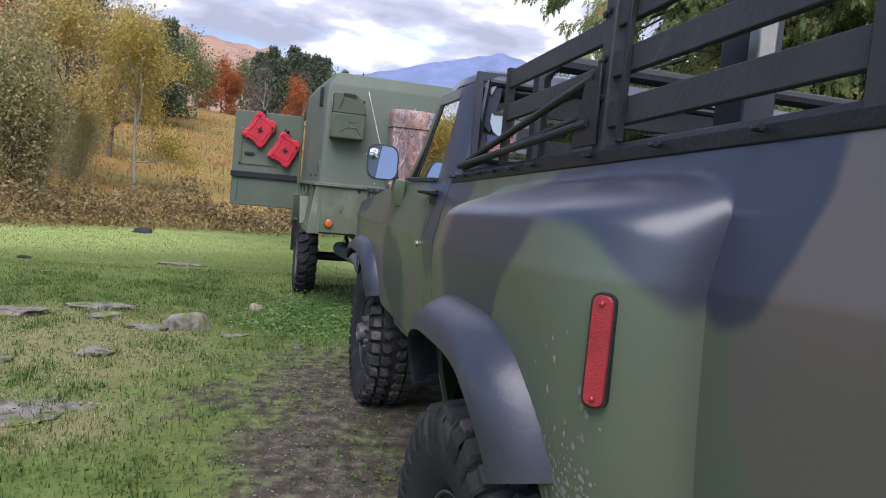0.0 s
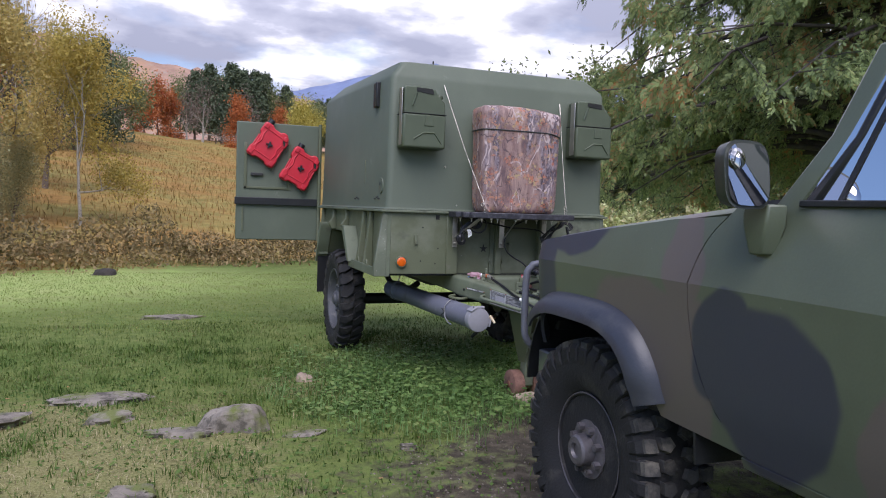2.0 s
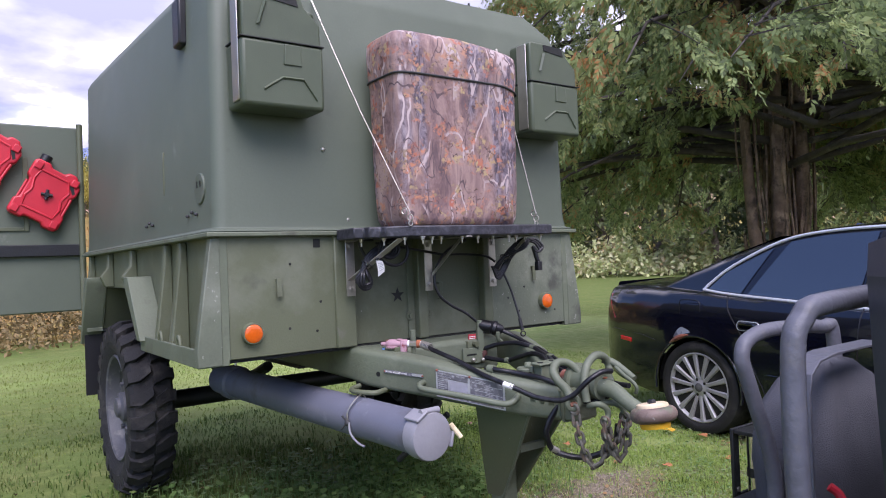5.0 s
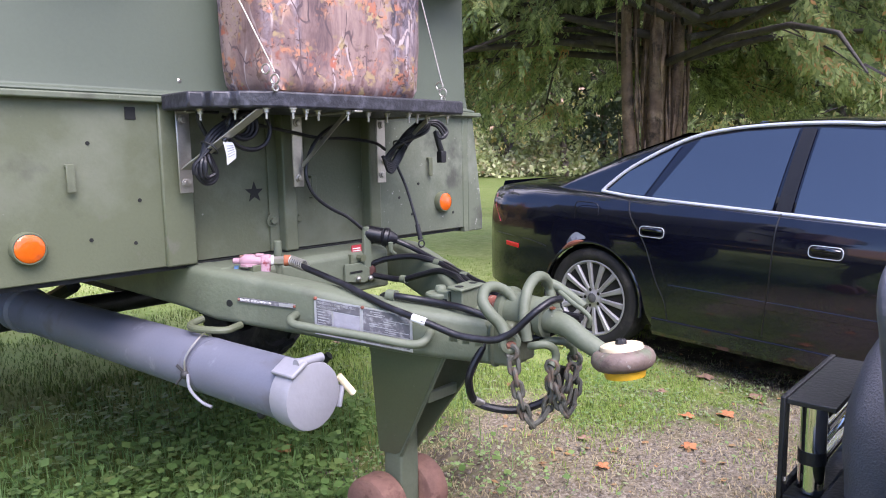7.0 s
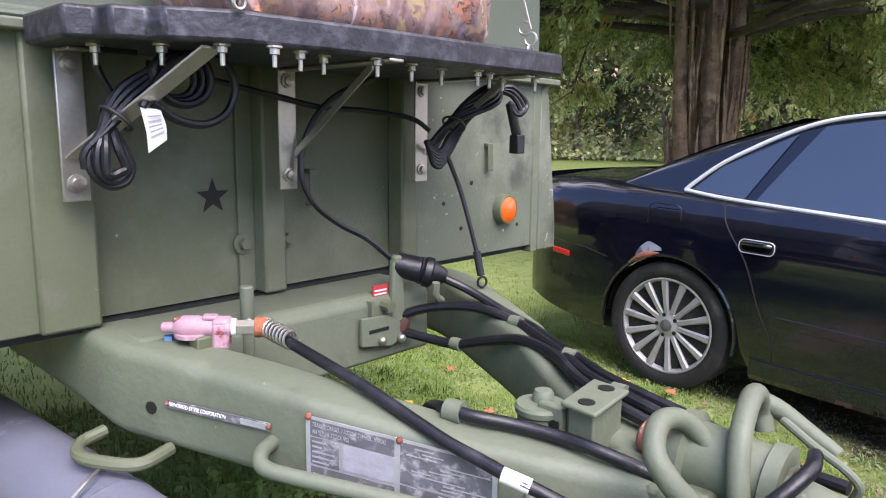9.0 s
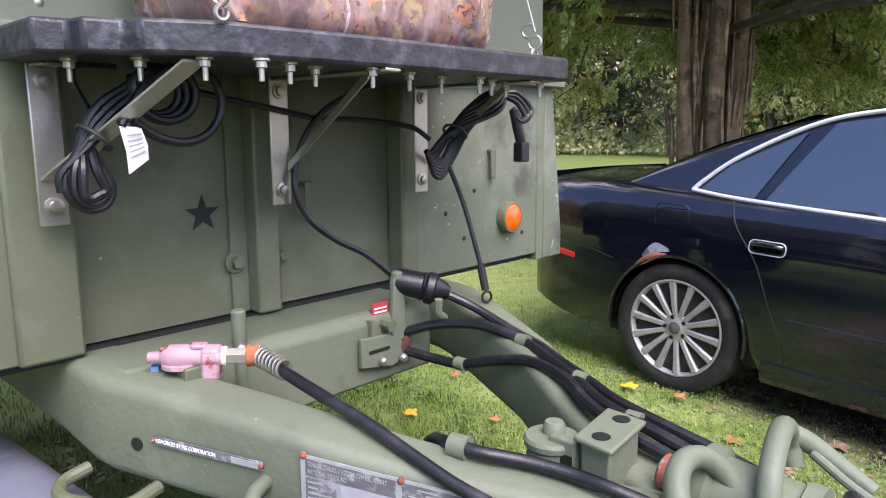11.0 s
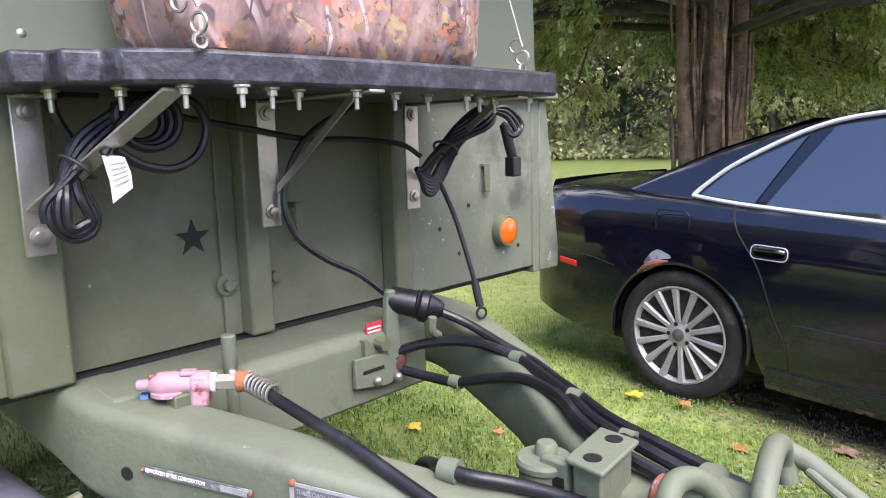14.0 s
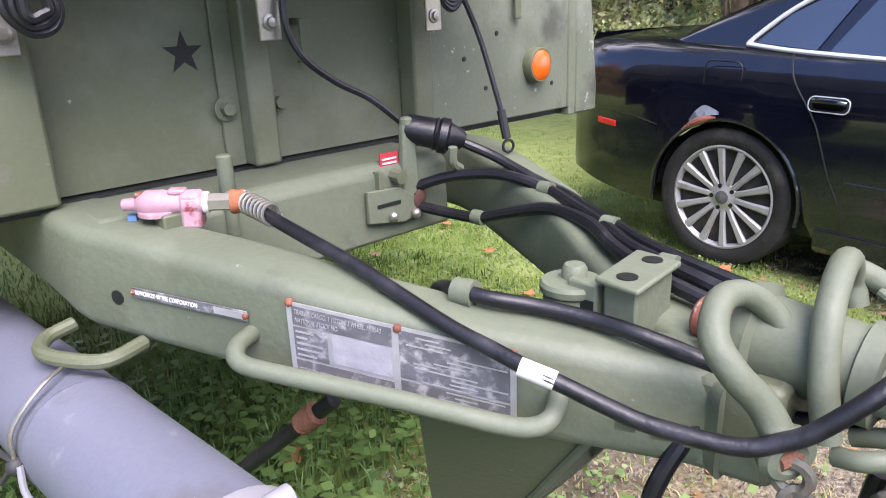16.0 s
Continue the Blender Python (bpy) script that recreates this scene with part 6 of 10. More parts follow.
def build_running_gear():
    rim_mat = material("black_wheel_paint", (0.02, 0.02, 0.022), 0.45, spots=[((0.10, 0.09, 0.08), 10, 0.55, 0.75)], grain=0.2, scale=10)
    hub_mat = material("dull_hub_metal", (0.13, 0.12, 0.13), 0.5, metal=0.4, spots=[((0.05, 0.045, 0.04), 14, 0.5, 0.7)], grain=0.2, scale=15)
    for y, xo in ((HUB_F, 0.765), (HUB_R, 0.50)):
        for s in (-1, 1):
            x = xo if s < 0 else 2 * TC - xo
            c = (x - s * 0.15, y, HUB_Z)
            drum = part("wheel_drum", Geo().cyl((x - s * 0.30, y, HUB_Z), (x - s * 0.14, y, HUB_Z), 0.15, n=24), BLACK, truck)
            mud_tyre("tyre", c, (s, 0, 0), TYRE_R, 0.30, drum, "black mud-terrain tyre with chunky lugs")
            truck_wheel(c, (s, 0, 0), TYRE_R, 0.30, drum, rim_mat, hub_mat)
    for y in (HUB_F, HUB_R):
        part("axle", Geo().cyl((1.0, y, HUB_Z), (2.5, y, HUB_Z), 0.05, n=14).ball((1.9, y, HUB_Z), 0.14, 8), BLACK, truck)
    for x in (1.25, 2.25):
        part("chassis_rail", Geo().box((x - 0.035, 0.6, 0.62), (x + 0.035, 5.55, 0.76)), BLACK, truck, bevel=0.006)
        part("leaf_spring", Geo().tube([(x, HUB_F - 0.6, 0.62), (x, HUB_F - 0.3, 0.54), (x, HUB_F, 0.52), (x, HUB_F + 0.3, 0.54), (x, HUB_F + 0.6, 0.62)], 0.025, 6, smooth=4), BLACK, truck)
    # dark wheel wells and underbody
    for y, w, xi in ((4.93, 0.60, 0.80), (2.03, 0.50, 0.66)):
        for s in (-1, 1):
            a, b = (xi, xi + 0.5) if s < 0 else (2 * TC - xi - 0.5, 2 * TC - xi)
            g = Geo()
            pts = [(y + w * math.cos(math.pi * k / 16), 0.62 + w * 0.93 * math.sin(math.pi * k / 16)) for k in range(17)]
            g.loft([[Vector((a, p, q)) for p, q in pts], [Vector((b, p, q)) for p, q in pts]], closed=False, cap=False)
            xin = b if s < 0 else a
            g.add([(xin, p, q) for p, q in pts], [tuple(range(17))])
            part("wheel_well", g, BLACK, truck, "dark mud-stained wheel well", solid=0.01)
    part("engine_block", Geo().box((1.3, 4.3, 0.62), (2.2, 5.3, 1.2)), BLACK, truck, bevel=0.02)
    # front end
    part("grille", Geo().box((0.90, 5.43, 0.86), (2.60, 5.47, 1.23)), BLACK, truck, bevel=0.01)
    for s in (-1, 1):
        lx = (lambda v: v) if s < 0 else (lambda v: 2 * TC - v)
        lampx = lx(1.03)
        hl = part("headlight", Geo().lathe((lampx, 5.47, 1.06), (0, 1, 0), [(0, 0.10), (0.02, 0.10), (0.025, 0.09), (0.03, 0.05), (0.032, 0.001)], 28), CHROME, truck)
        part("bumper_end", Geo().tube([(lx(0.95), 5.45, 0.70), (lx(0.97), 5.52, 0.70)], 0.05, 8), BLACK, truck)
        part("brush_guard", Geo().tube([(lx(0.95), 5.50, 0.66), (lx(0.86), 5.54, 0.74), (lx(0.80), 5.55, 0.80), (lx(0.79), 5.555, 0.88), (lx(0.79), 5.555, 1.09), (lx(0.81), 5.55, 1.145), (lx(0.87), 5.54, 1.165), (lx(1.25), 5.52, 1.165), (lx(1.32), 5.52, 1.10), (lx(1.33), 5.52, 0.66)], 0.017, 12, smooth=4), GUARD, truck, "dusty black brush guard tube")
    part("bumper", Geo().box((1.02, 5.50, 0.58), (2.48, 5.62, 0.74)), BLACK, truck, bevel=0.015)
    part("splash_shield", Geo().loft([[Vector((x, y, z)) for x, z in ((0.80, 0.40), (0.86, 0.40), (0.90, 0.78), (0.80, 0.78))] for y in (5.28, 5.42)]), CAMO, truck, bevel=0.01)
    # winch on the front with hoops, fabric cover and roller fairlead
    winch = part("winch_base", Geo().box((1.68, 5.60, 0.44), (2.30, 6.14, 0.50)), BLACK, truck, bevel=0.01)
    part("winch_hoop", Geo().tube([(1.70, 5.99, 0.48), (1.69, 5.99, 0.64), (1.605, 6.0, 0.88), (1.588, 6.005, 0.945), (1.62, 6.005, 0.99), (1.74, 6.0, 1.01), (2.0, 5.99, 0.995), (2.07, 5.985, 0.95), (2.05, 5.98, 0.50)], 0.021, 16, smooth=5), GUARD, winch, "dusty black bent tube hoop")
    strap = [(1.60, 5.86, 0.48), (1.60, 5.86, 0.86), (1.615, 5.86, 0.91), (1.66, 5.86, 0.94), (1.75, 5.86, 0.95), (2.05, 5.86, 0.95)]
    part("flat_hoop", Geo().loft([[Vector((x + nx * q, y + dy, z + nz * q)) for dy, q in ((-0.035, 0), (0.035, 0), (0.035, 0.008), (-0.035, 0.008))] for (x, y, z), (nx, nz) in zip(strap, ((-1, 0), (-1, 0), (-0.8, 0.6), (-0.5, 0.87), (0, 1), (0, 1)))]), GUARD, winch, "flat dusty steel strap hoop", bevel=0.002)
    rnd = random.Random(5)
    cov = []
    for z, hx, hy in ((0.46, 0.25, 0.135), (0.56, 0.255, 0.14), (0.62, 0.26, 0.145), (0.70, 0.25, 0.14), (0.78, 0.215, 0.12), (0.85, 0.15, 0.09), (0.895, 0.09, 0.05), (0.91, 0.01, 0.01)):
        ring_pts = []
        for k in range(40):
            t = 2 * math.pi * k / 40
            fold = 1 + 0.05 * math.sin(5 * t + 2 * z) * smoothstep(0.55, 0.85, z)
            ring_pts.append(Vector((1.98 + fold * hx * (1 if math.cos(t) > 0 else -1) * abs(math.cos(t)) ** 0.5, 5.97 + fold * hy * (1 if math.sin(t) > 0 else -1) * abs(math.sin(t)) ** 0.5 + rnd.uniform(-0.004, 0.004), z + rnd.uniform(-0.006, 0.006))))
        cov.append(ring_pts)
    part("winch_cover", Geo().loft(cov), FABRIC, winch, "dark grey fabric winch cover", sharp=60)
    X0, Y0 = 1.90, 6.24
    fl = part("fairlead_frame", Geo().box((X0, Y0, 0.415), (X0 + 0.035, Y0 + 0.012, 0.655)).box((X0 + 0.035, Y0, 0.627), (X0 + 0.40, Y0 + 0.012, 0.655)).box((X0 + 0.035, Y0, 0.415), (X0 + 0.40, Y0 + 0.012, 0.440)).box((X0 + 0.40, Y0, 0.415), (X0 + 0.43, Y0 + 0.012, 0.655)), BLACK, winch, "black roller fairlead frame", bevel=0.003)
    part("fairlead_top", Geo().box((X0 + 0.004, Y0 - 0.10, 0.639), (X0 + 0.42, Y0, 0.651)), BLACK, fl, bevel=0.002)
    part("fairlead_base", Geo().box((X0 + 0.004, Y0 - 0.10, 0.417), (X0 + 0.42, Y0, 0.429)), BLACK, fl, bevel=0.002)
    for x in (X0 + 0.055, X0 + 0.37):
        part("roller", Geo().lathe((x, Y0 - 0.045, 0.429), (0, 0, 1), [(0, 0.02), (0.004, 0.028), (0.206, 0.028), (0.21, 0.02)], 24), CHROME, fl, "bright steel fairlead roller")
    part("roller_band", Geo().cyl((X0 + 0.055, Y0 - 0.045, 0.500), (X0 + 0.055, Y0 - 0.045, 0.530), 0.0295, n=24), BLACK, fl)
    for z in (0.500, 0.570):
        part("roller", Geo().cyl((X0 + 0.09, Y0 - 0.05, z), (X0 + 0.335, Y0 - 0.05, z), 0.02, n=18), CHROME, fl)
    part("fairlead_bolt", Geo().cyl((X0 + 0.02, Y0 - 0.004, 0.455), (X0 + 0.02, Y0 + 0.016, 0.455), 0.009, n=6), STEEL, fl)
    part("red_hook_strap", Geo().tube([(1.66, 5.82, 0.62), (1.67, 5.80, 0.60), (1.66, 5.78, 0.56), (1.64, 5.80, 0.55)], 0.012, 8, smooth=4), RED_PLASTIC, winch, "red hook")
    stand = Vector((-0.167, 5.458, 1.266))
    winch.matrix_basis = Matrix.Translation(stand) @ Matrix.Scale(0.78, 4) @ Matrix.Translation(-stand)


MIRROR_SHELL = material("dark_green_mirror_housing", (0.030, 0.036, 0.030), 0.35, spots=[((0.06, 0.06, 0.055), 12, 0.58, 0.75)], grain=0.15, scale=10, bump=0.05)
MIRROR = material("mirror_glass", (0.50, 0.50, 0.51), 0.02, metal=1.0, grain=0.0, bump=0.0)
STAKE = material("black_brown_stake_paint", (0.034, 0.034, 0.037), 0.5, spots=[((0.08, 0.075, 0.07), 8, 0.6, 0.8)], grain=0.2, scale=8, bump=0.15)
GUARD = material("dusty_black_powder_coat", (0.10, 0.105, 0.13), 0.5, spots=[((0.12, 0.12, 0.13), 30, 0.55, 0.7)], grain=0.15, scale=14, bump=0.25)
FABRIC = material("dark_woven_fabric", (0.085, 0.088, 0.105), 0.85, grain=0.2, scale=7, bump=0.4, fine=260)
build_body_sides()
build_cab()
before_bed = set(bpy.data.objects)
build_bed()
for bed_part in set(bpy.data.objects) - before_bed:
    for vert in bed_part.data.vertices:
        vert.co.z += RAKE * (3.2 - vert.co.y)
build_running_gear()

# ---- the dark sedan ----
# car axes: u forwards from the rear hub, v out towards the side that is seen, w up
CAR_AT = Matrix.Translation((3.975, 7.936, 0.0)) @ pose(0, 0, 0, 0, 0, 180 - 4.5)
CAR_PITCH = Matrix.Rotation(radians(-2.4), 4, "X")
car = thing("sedan_car", (4.85, 6.7, -0.03), "glossy black four-door sedan with silver alloy wheels", "car")
CAR_PAINT = material("black_blue_car_paint", (0.0035, 0.004, 0.010), 0.12, spots=[((0.012, 0.012, 0.016), 3, 0.55, 0.8)], grain=0.2, scale=3, bump=0.0, coat=0.65)
CAR_TRIM = material("black_car_plastic", (0.006, 0.006, 0.007), 0.45, grain=0.2, scale=12, bump=0.1)
CAR_GLASS = material("tinted_car_glass", (0.006, 0.008, 0.012), 0.02, grain=0.1, bump=0.0, coat=1.0)
for shiny in (CAR_PAINT, CAR_GLASS):
    shiny.node_tree.nodes["Principled BSDF"].inputs["IOR"].default_value = 1.45
    shiny.node_tree.nodes["Principled BSDF"].inputs["Coat IOR"].default_value = 1.65
CAR_GLASS.node_tree.nodes["Principled BSDF"].inputs["IOR"].default_value = 2.3
ALLOY = material("silver_alloy", (0.36, 0.36, 0.37), 0.55, metal=0.45, spots=[((0.2, 0.17, 0.14), 14, 0.6, 0.8)], grain=0.08, scale=9, bump=0.05)
SATIN = material("satin_trim_strip", (0.72, 0.74, 0.78), 0.45, metal=0.55, grain=0.03, bump=0.0)
HALF = 0.875


def cw(u, v, w):
    """Car to world."""
    return CAR_AT @ (CAR_PITCH @ Vector((v - HALF, u, w)))


def car_plan(u):
    """How far the body's side stands in from its widest, along its length."""
    return lerp_table([(-1.02, 0.30), (-1.0, 0.20), (-0.93, 0.11), (-0.80, 0.060), (-0.60, 0.032), (-0.30, 0.012), (0.1, 0.0), (2.0, 0.0), (2.7, 0.015), (3.1, 0.05), (3.35, 0.12), (3.5, 0.25)], u)


def car_side(u, w):
    """v of the side at a height: tucked sill, fullest at the door handles, shoulder above."""
    base = lerp_table([(0.18, 0.815), (0.24, 0.845), (0.34, 0.862), (0.46, 0.868), (0.60, 0.875), (0.72, 0.874), (0.80, 0.868), (0.86, 0.855), (0.90, 0.835), (0.94, 0.80), (0.97, 0.77)], w)
    return base - car_plan(u)


def car_belt(u):
    return lerp_table([(-1.02, 0.70), (-0.98, 0.90), (-0.90, 0.955), (-0.6, 0.965), (0.0, 0.955), (0.5, 0.935), (1.5, 0.905), (2.4, 0.885), (2.9, 0.83), (3.3, 0.74), (3.5, 0.60)], u)


def car_deck(u):
    return lerp_table([(-1.02, 0.72), (-0.98, 0.94), (-0.93, 0.985), (-0.85, 1.0), (-0.5, 1.015), (-0.25, 1.01), (2.3, 0.95), (2.4, 0.935), (2.9, 0.86), (3.3, 0.76), (3.5, 0.60)], u)


def car_bottom(u):
    for c in (0.0, 2.648):
        d = abs(u - c)
        if d < 0.350:
            return max(0.20, 0.315 + math.sqrt(0.350 ** 2 - d * d))
    return lerp_table([(-1.02, 0.38), (-0.95, 0.30), (-0.7, 0.24), (-0.4, 0.20), (2.9, 0.20), (3.3, 0.22), (3.5, 0.34)], u)


def build_car_body():
    us = span(-1.02, -0.92, 5) + span(-0.88, -0.38, 10) + span(-0.349, 0.349, 26) + span(0.42, 2.25, 14) + span(2.299, 2.997, 26) + span(3.06, 3.5, 10)
    for side in (1, -1):
        cols = []
        for u in us:
            b, t = car_bottom(u), car_belt(u)
            zs = span(b, t, 16)
            col = [cw(u, side * car_side(u, min(z, 0.97)), z) for z in zs]
            d = car_deck(u)
            v0 = car_side(u, t)
            col += [cw(u, side * v0 * q, t + (d - t) * (1 - q) ** 0.5) for q in (0.96, 0.88, 0.7, 0.45, 0.2, 0.0)]
            cols.append(col)
        part("body_side", Geo().loft(cols, closed=False, cap=False), CAR_PAINT, car, "glossy black bodywork", sharp=32)
    # arch lips with a rusted edge at the rear
    for c in (0.0, 2.648):
        pts = [cw(c + 0.351 * math.cos(t), car_side(c, 0.6) - 0.004, 0.315 + 0.351 * math.sin(t)) for t in span(-0.15, math.pi + 0.15, 30)]
        part("arch_lip", Geo().tube(pts, 0.009, 8), CAR_PAINT, car)
    part("rust_patch", Geo().tube([cw(0.352 * math.cos(t), car_side(0, 0.62) + 0.0005, 0.315 + 0.360 * math.sin(t)) for t in span(1.75, 2.25, 8)], lambda q: 0.004 + 0.013 * math.sin(math.pi * q), 8), RUST_PAINT, car, "rust at the wheel arch edge")
    # pale mottled patch with an uneven outer edge above the rear arch
    rows = []
    for t in span(1.70, 2.10, 14):
        e = math.sin(math.pi * (t - 1.70) / 0.40)
        rows.append([cw(r * math.cos(t), car_side(r * math.cos(t), 0.315 + r * math.sin(t)) + 0.0015, 0.315 + r * math.sin(t)) for r in span(0.372, 0.382 + 0.036 * e + 0.010 * noise.noise((t * 9, 0.3, 2.0)), 4)])
    part("pale_arch_patch", Geo().loft(rows, closed=False, cap=False), material("mottled_pale_blue_grey", (0.30, 0.33, 0.40), 0.35, spots=[((0.10, 0.11, 0.15), 18, 0.52, 0.62)], grain=0.15, scale=20, bump=0.1), car, "pale blue-grey patch over the wheel arch")
    part("underbody", Geo().loft([[cw(u, v, w) for v, w in ((-0.76, 0.20), (0.76, 0.20), (0.76, 0.45), (-0.76, 0.45))] for u in (-0.55, 3.3)]), CAR_TRIM, car)
    for c in (0.0, 2.648):
        for s in (1, -1):
            part("wheel_well", Geo().loft([[cw(c + 0.343 * math.cos(t), s * v, 0.315 + 0.343 * math.sin(t)) for t in span(0, math.pi, 16)] for v in (0.84, 0.55)], closed=False, cap=False).add([cw(c + 0.343 * math.cos(t), s * 0.56, 0.315 + 0.343 * math.sin(t)) for t in span(0, math.pi, 16)], [tuple(range(17))]), CAR_TRIM, car)
    # greenhouse
    def roof_z(u):
        return lerp_table([(-0.42, 0.985), (-0.2, 1.09), (0.05, 1.195), (0.35, 1.305), (0.65, 1.375), (1.0, 1.410), (1.3, 1.415), (1.6, 1.39), (1.85, 1.325), (2.15, 1.18), (2.45, 0.99)], u)

    def glass_v(u, w):
        t = (w - 0.93) / 0.45
        return 0.785 - 0.20 * max(0, t) - 0.045 * max(0, t) ** 2 - car_plan(min(u, 0.2)) * 0.8 - 0.05 * smoothstep(0.2, -0.4, u)
    rings = []
    for u in span(-0.42, 2.45, 40):
        rz = roof_z(u)
        b = min(car_belt(u) - 0.015, rz - 0.01)
        pts = []
        for side in (1, -1):
            seq = [(glass_v(u, b + (rz - 0.03 - b) * k / 5), b + (rz - 0.03 - b) * k / 5) for k in range(6)]
            top = seq[-1][0]
            seq += [(top - 0.03, rz - 0.008), (top - 0.10, rz + 0.005), (top * 0.5, rz + 0.018)]
            pts += [cw(u, side * v, w) for v, w in (seq if side > 0 else reversed(seq))]
        rings.append(pts)
    part("cabin", Geo().loft(rings), CAR_PAINT, car, "black roof and pillars", sharp=40)

    def pane(name, outline, off=0.006, mat=CAR_GLASS, label="", parent=car, side=1):
        """A window pane laid over the cabin's curved side, as a grid strip between lower and upper edges."""
        lo, hi = outline
        n = 14
        grid = []
        for k in range(n + 1):
            a, b = k / n * (len(lo) - 1), k / n * (len(hi) - 1)
            i, j = min(int(a), len(lo) - 2), min(int(b), len(hi) - 2)
            pl = [lo[i][q] + (lo[i + 1][q] - lo[i][q]) * (a - i) for q in (0, 1)]
            ph = [hi[j][q] + (hi[j + 1][q] - hi[j][q]) * (b - j) for q in (0, 1)]
            col = []
            for m in range(7):
                u, w = pl[0] + (ph[0] - pl[0]) * m / 6, pl[1] + (ph[1] - pl[1]) * m / 6
                col.append(cw(u, side * (glass_v(u, w) + off), w))
            grid.append(col)
        return part(name, Geo().loft(grid, closed=False, cap=False), mat, parent, label, sharp=80)

    for side in (1, -1):
        pane("door_window", ([(0.33, 0.965), (1.02, 0.945)], [(0.52, 1.305), (0.75, 1.345), (1.04, 1.365)]), side=side, label="dark tinted rear door window")
        pane("front_window", ([(1.13, 0.942), (2.16, 0.912)], [(1.14, 1.368), (1.45, 1.355), (1.66, 1.31)]), side=side, label="dark tinted front door window")
        pane("quarter_window", ([(0.02, 0.985), (0.28, 0.968)], [(0.13, 1.10), (0.42, 1.265)]), side=side, label="dark quarter window")
        pane("pillar_trim", ([(1.04, 0.946), (1.115, 0.944)], [(1.055, 1.365), (1.125, 1.367)]), off=0.008, mat=CAR_TRIM, side=side)
        line = [(-0.02, 0.975), (0.3, 0.955), (1.0, 0.935), (2.2, 0.90)]
        top = [(-0.02, 0.975), (0.02, 1.02), (0.16, 1.14), (0.42, 1.29), (0.65, 1.355), (1.0, 1.388), (1.35, 1.388), (1.65, 1.34), (2.2, 0.92)]
        for nm, seq in (("belt_strip", line), ("roof_strip", top)):
            pts = spline([Vector((u, 0, w)) for u, w in seq], 8)
            part(nm, Geo().tube([cw(q.x, side * (glass_v(q.x, q.z) + 0.007), q.z) for q in pts], 0.0105, 8), SATIN, car, "satin silver window strip")
        # door seams, handles, side strip, sill, mirror
        for seq in ([(1.075, 0.935), (1.07, 0.6), (1.05, 0.30)], [(0.20, 0.95), (0.25, 0.85), (0.36, 0.70), (0.44, 0.50), (0.50, 0.38), (0.52, 0.26)], [(2.25, 0.89), (2.2, 0.6), (2.16, 0.30)]):
            pts = spline([Vector((u, 0, w)) for u, w in seq], 6)
            part("door_seam", Geo().tube([cw(q.x, side * (car_side(q.x, q.z) + 0.0005), q.z) for q in pts], 0.0035, 6), CAR_TRIM, car)
        for u in (0.40, 1.32):
            seat = Geo().loft([[cw(u + dx, side * (car_side(u, 0.775 + dz) + o), 0.775 + dz) for dx, dz in rounded_rect(w_, h_, 0.022)] for o, w_, h_ in ((-0.006, 0.078, 0.030), (0.004, 0.076, 0.029), (0.006, 0.068, 0.022), (-0.004, 0.064, 0.018))])
            dh = part("door_handle", seat, CAR_TRIM, car, "recessed door handle", sharp=50)
            part("handle_grip", Geo().tube([cw(u - 0.062, side * (car_side(u, 0.78) + 0.004), 0.786), cw(u - 0.03, side * (car_side(u, 0.78) + 0.016), 0.789), cw(u + 0.03, side * (car_side(u, 0.78) + 0.016), 0.789), cw(u + 0.062, side * (car_side(u, 0.78) + 0.004), 0.784)], 0.010, 10, smooth=4), CAR_PAINT, dh)
            part("handle_ring", Geo().tube([cw(u + dx, side * (car_side(u, 0.775 + dz) + 0.005), 0.775 + dz) for dx, dz in rounded_rect(0.077, 0.029, 0.022)], 0.0025, 6, closed=True), SATIN, dh)
        part("side_strip", Geo().loft([[cw(u, side * (car_side(u, w) + o), w) for w, o in ((0.445, 0.0), (0.448, 0.0035), (0.486, 0.0035), (0.489, 0.0))] for u in span(0.52, 2.18, 10)]), CAR_PAINT, car, "body-coloured side strip", sharp=20)
        part("sill_skirt", Geo().loft([[cw(u, side * v, w) for v, w in ((0.75, 0.17), (0.835, 0.17), (0.858, 0.20), (0.858, 0.275), (0.84, 0.285), (0.75, 0.285))] for u in span(0.42, 2.24, 8)]), CAR_PAINT, car, bevel=0.004)
        part("door_mirror", Geo().ball(cw(2.05, side * 0.93, 0.98), 0.09, 8, (1.0, 0.7, 0.75)), CAR_PAINT, car)
    part("fuel_flap", Geo().tube([cw(-0.06 + dx * 1.0, car_side(-0.1, 0.83) + 0.0015 - 0.012 * abs(dx), 0.835 + dz) for dx, dz in rounded_rect(0.085, 0.075, 0.03)], 0.003, 6, closed=True), CAR_TRIM, car)
    # rear: bumper seam, reflector, tail lamp, boot line
    pts = [cw(u, car_side(u, w) + 0.001, w) for u, w in ((-0.36, 0.60), (-0.5, 0.625), (-0.8, 0.64), (-0.95, 0.645))]
    part("bumper_seam", Geo().tube(pts, 0.003, 6), CAR_TRIM, car)
    part("reflector", Geo().loft([[cw(u, car_side(u, w) + o, w) for u, w in ((-0.61, 0.555), (-0.73, 0.562), (-0.73, 0.592), (-0.61, 0.585))] for o in (-0.004, 0.007)]), material("bright_red_reflector", (0.6, 0.02, 0.02), 0.25, grain=0.1, scale=60, coat=0.4), car, "red side reflector", bevel=0.003)
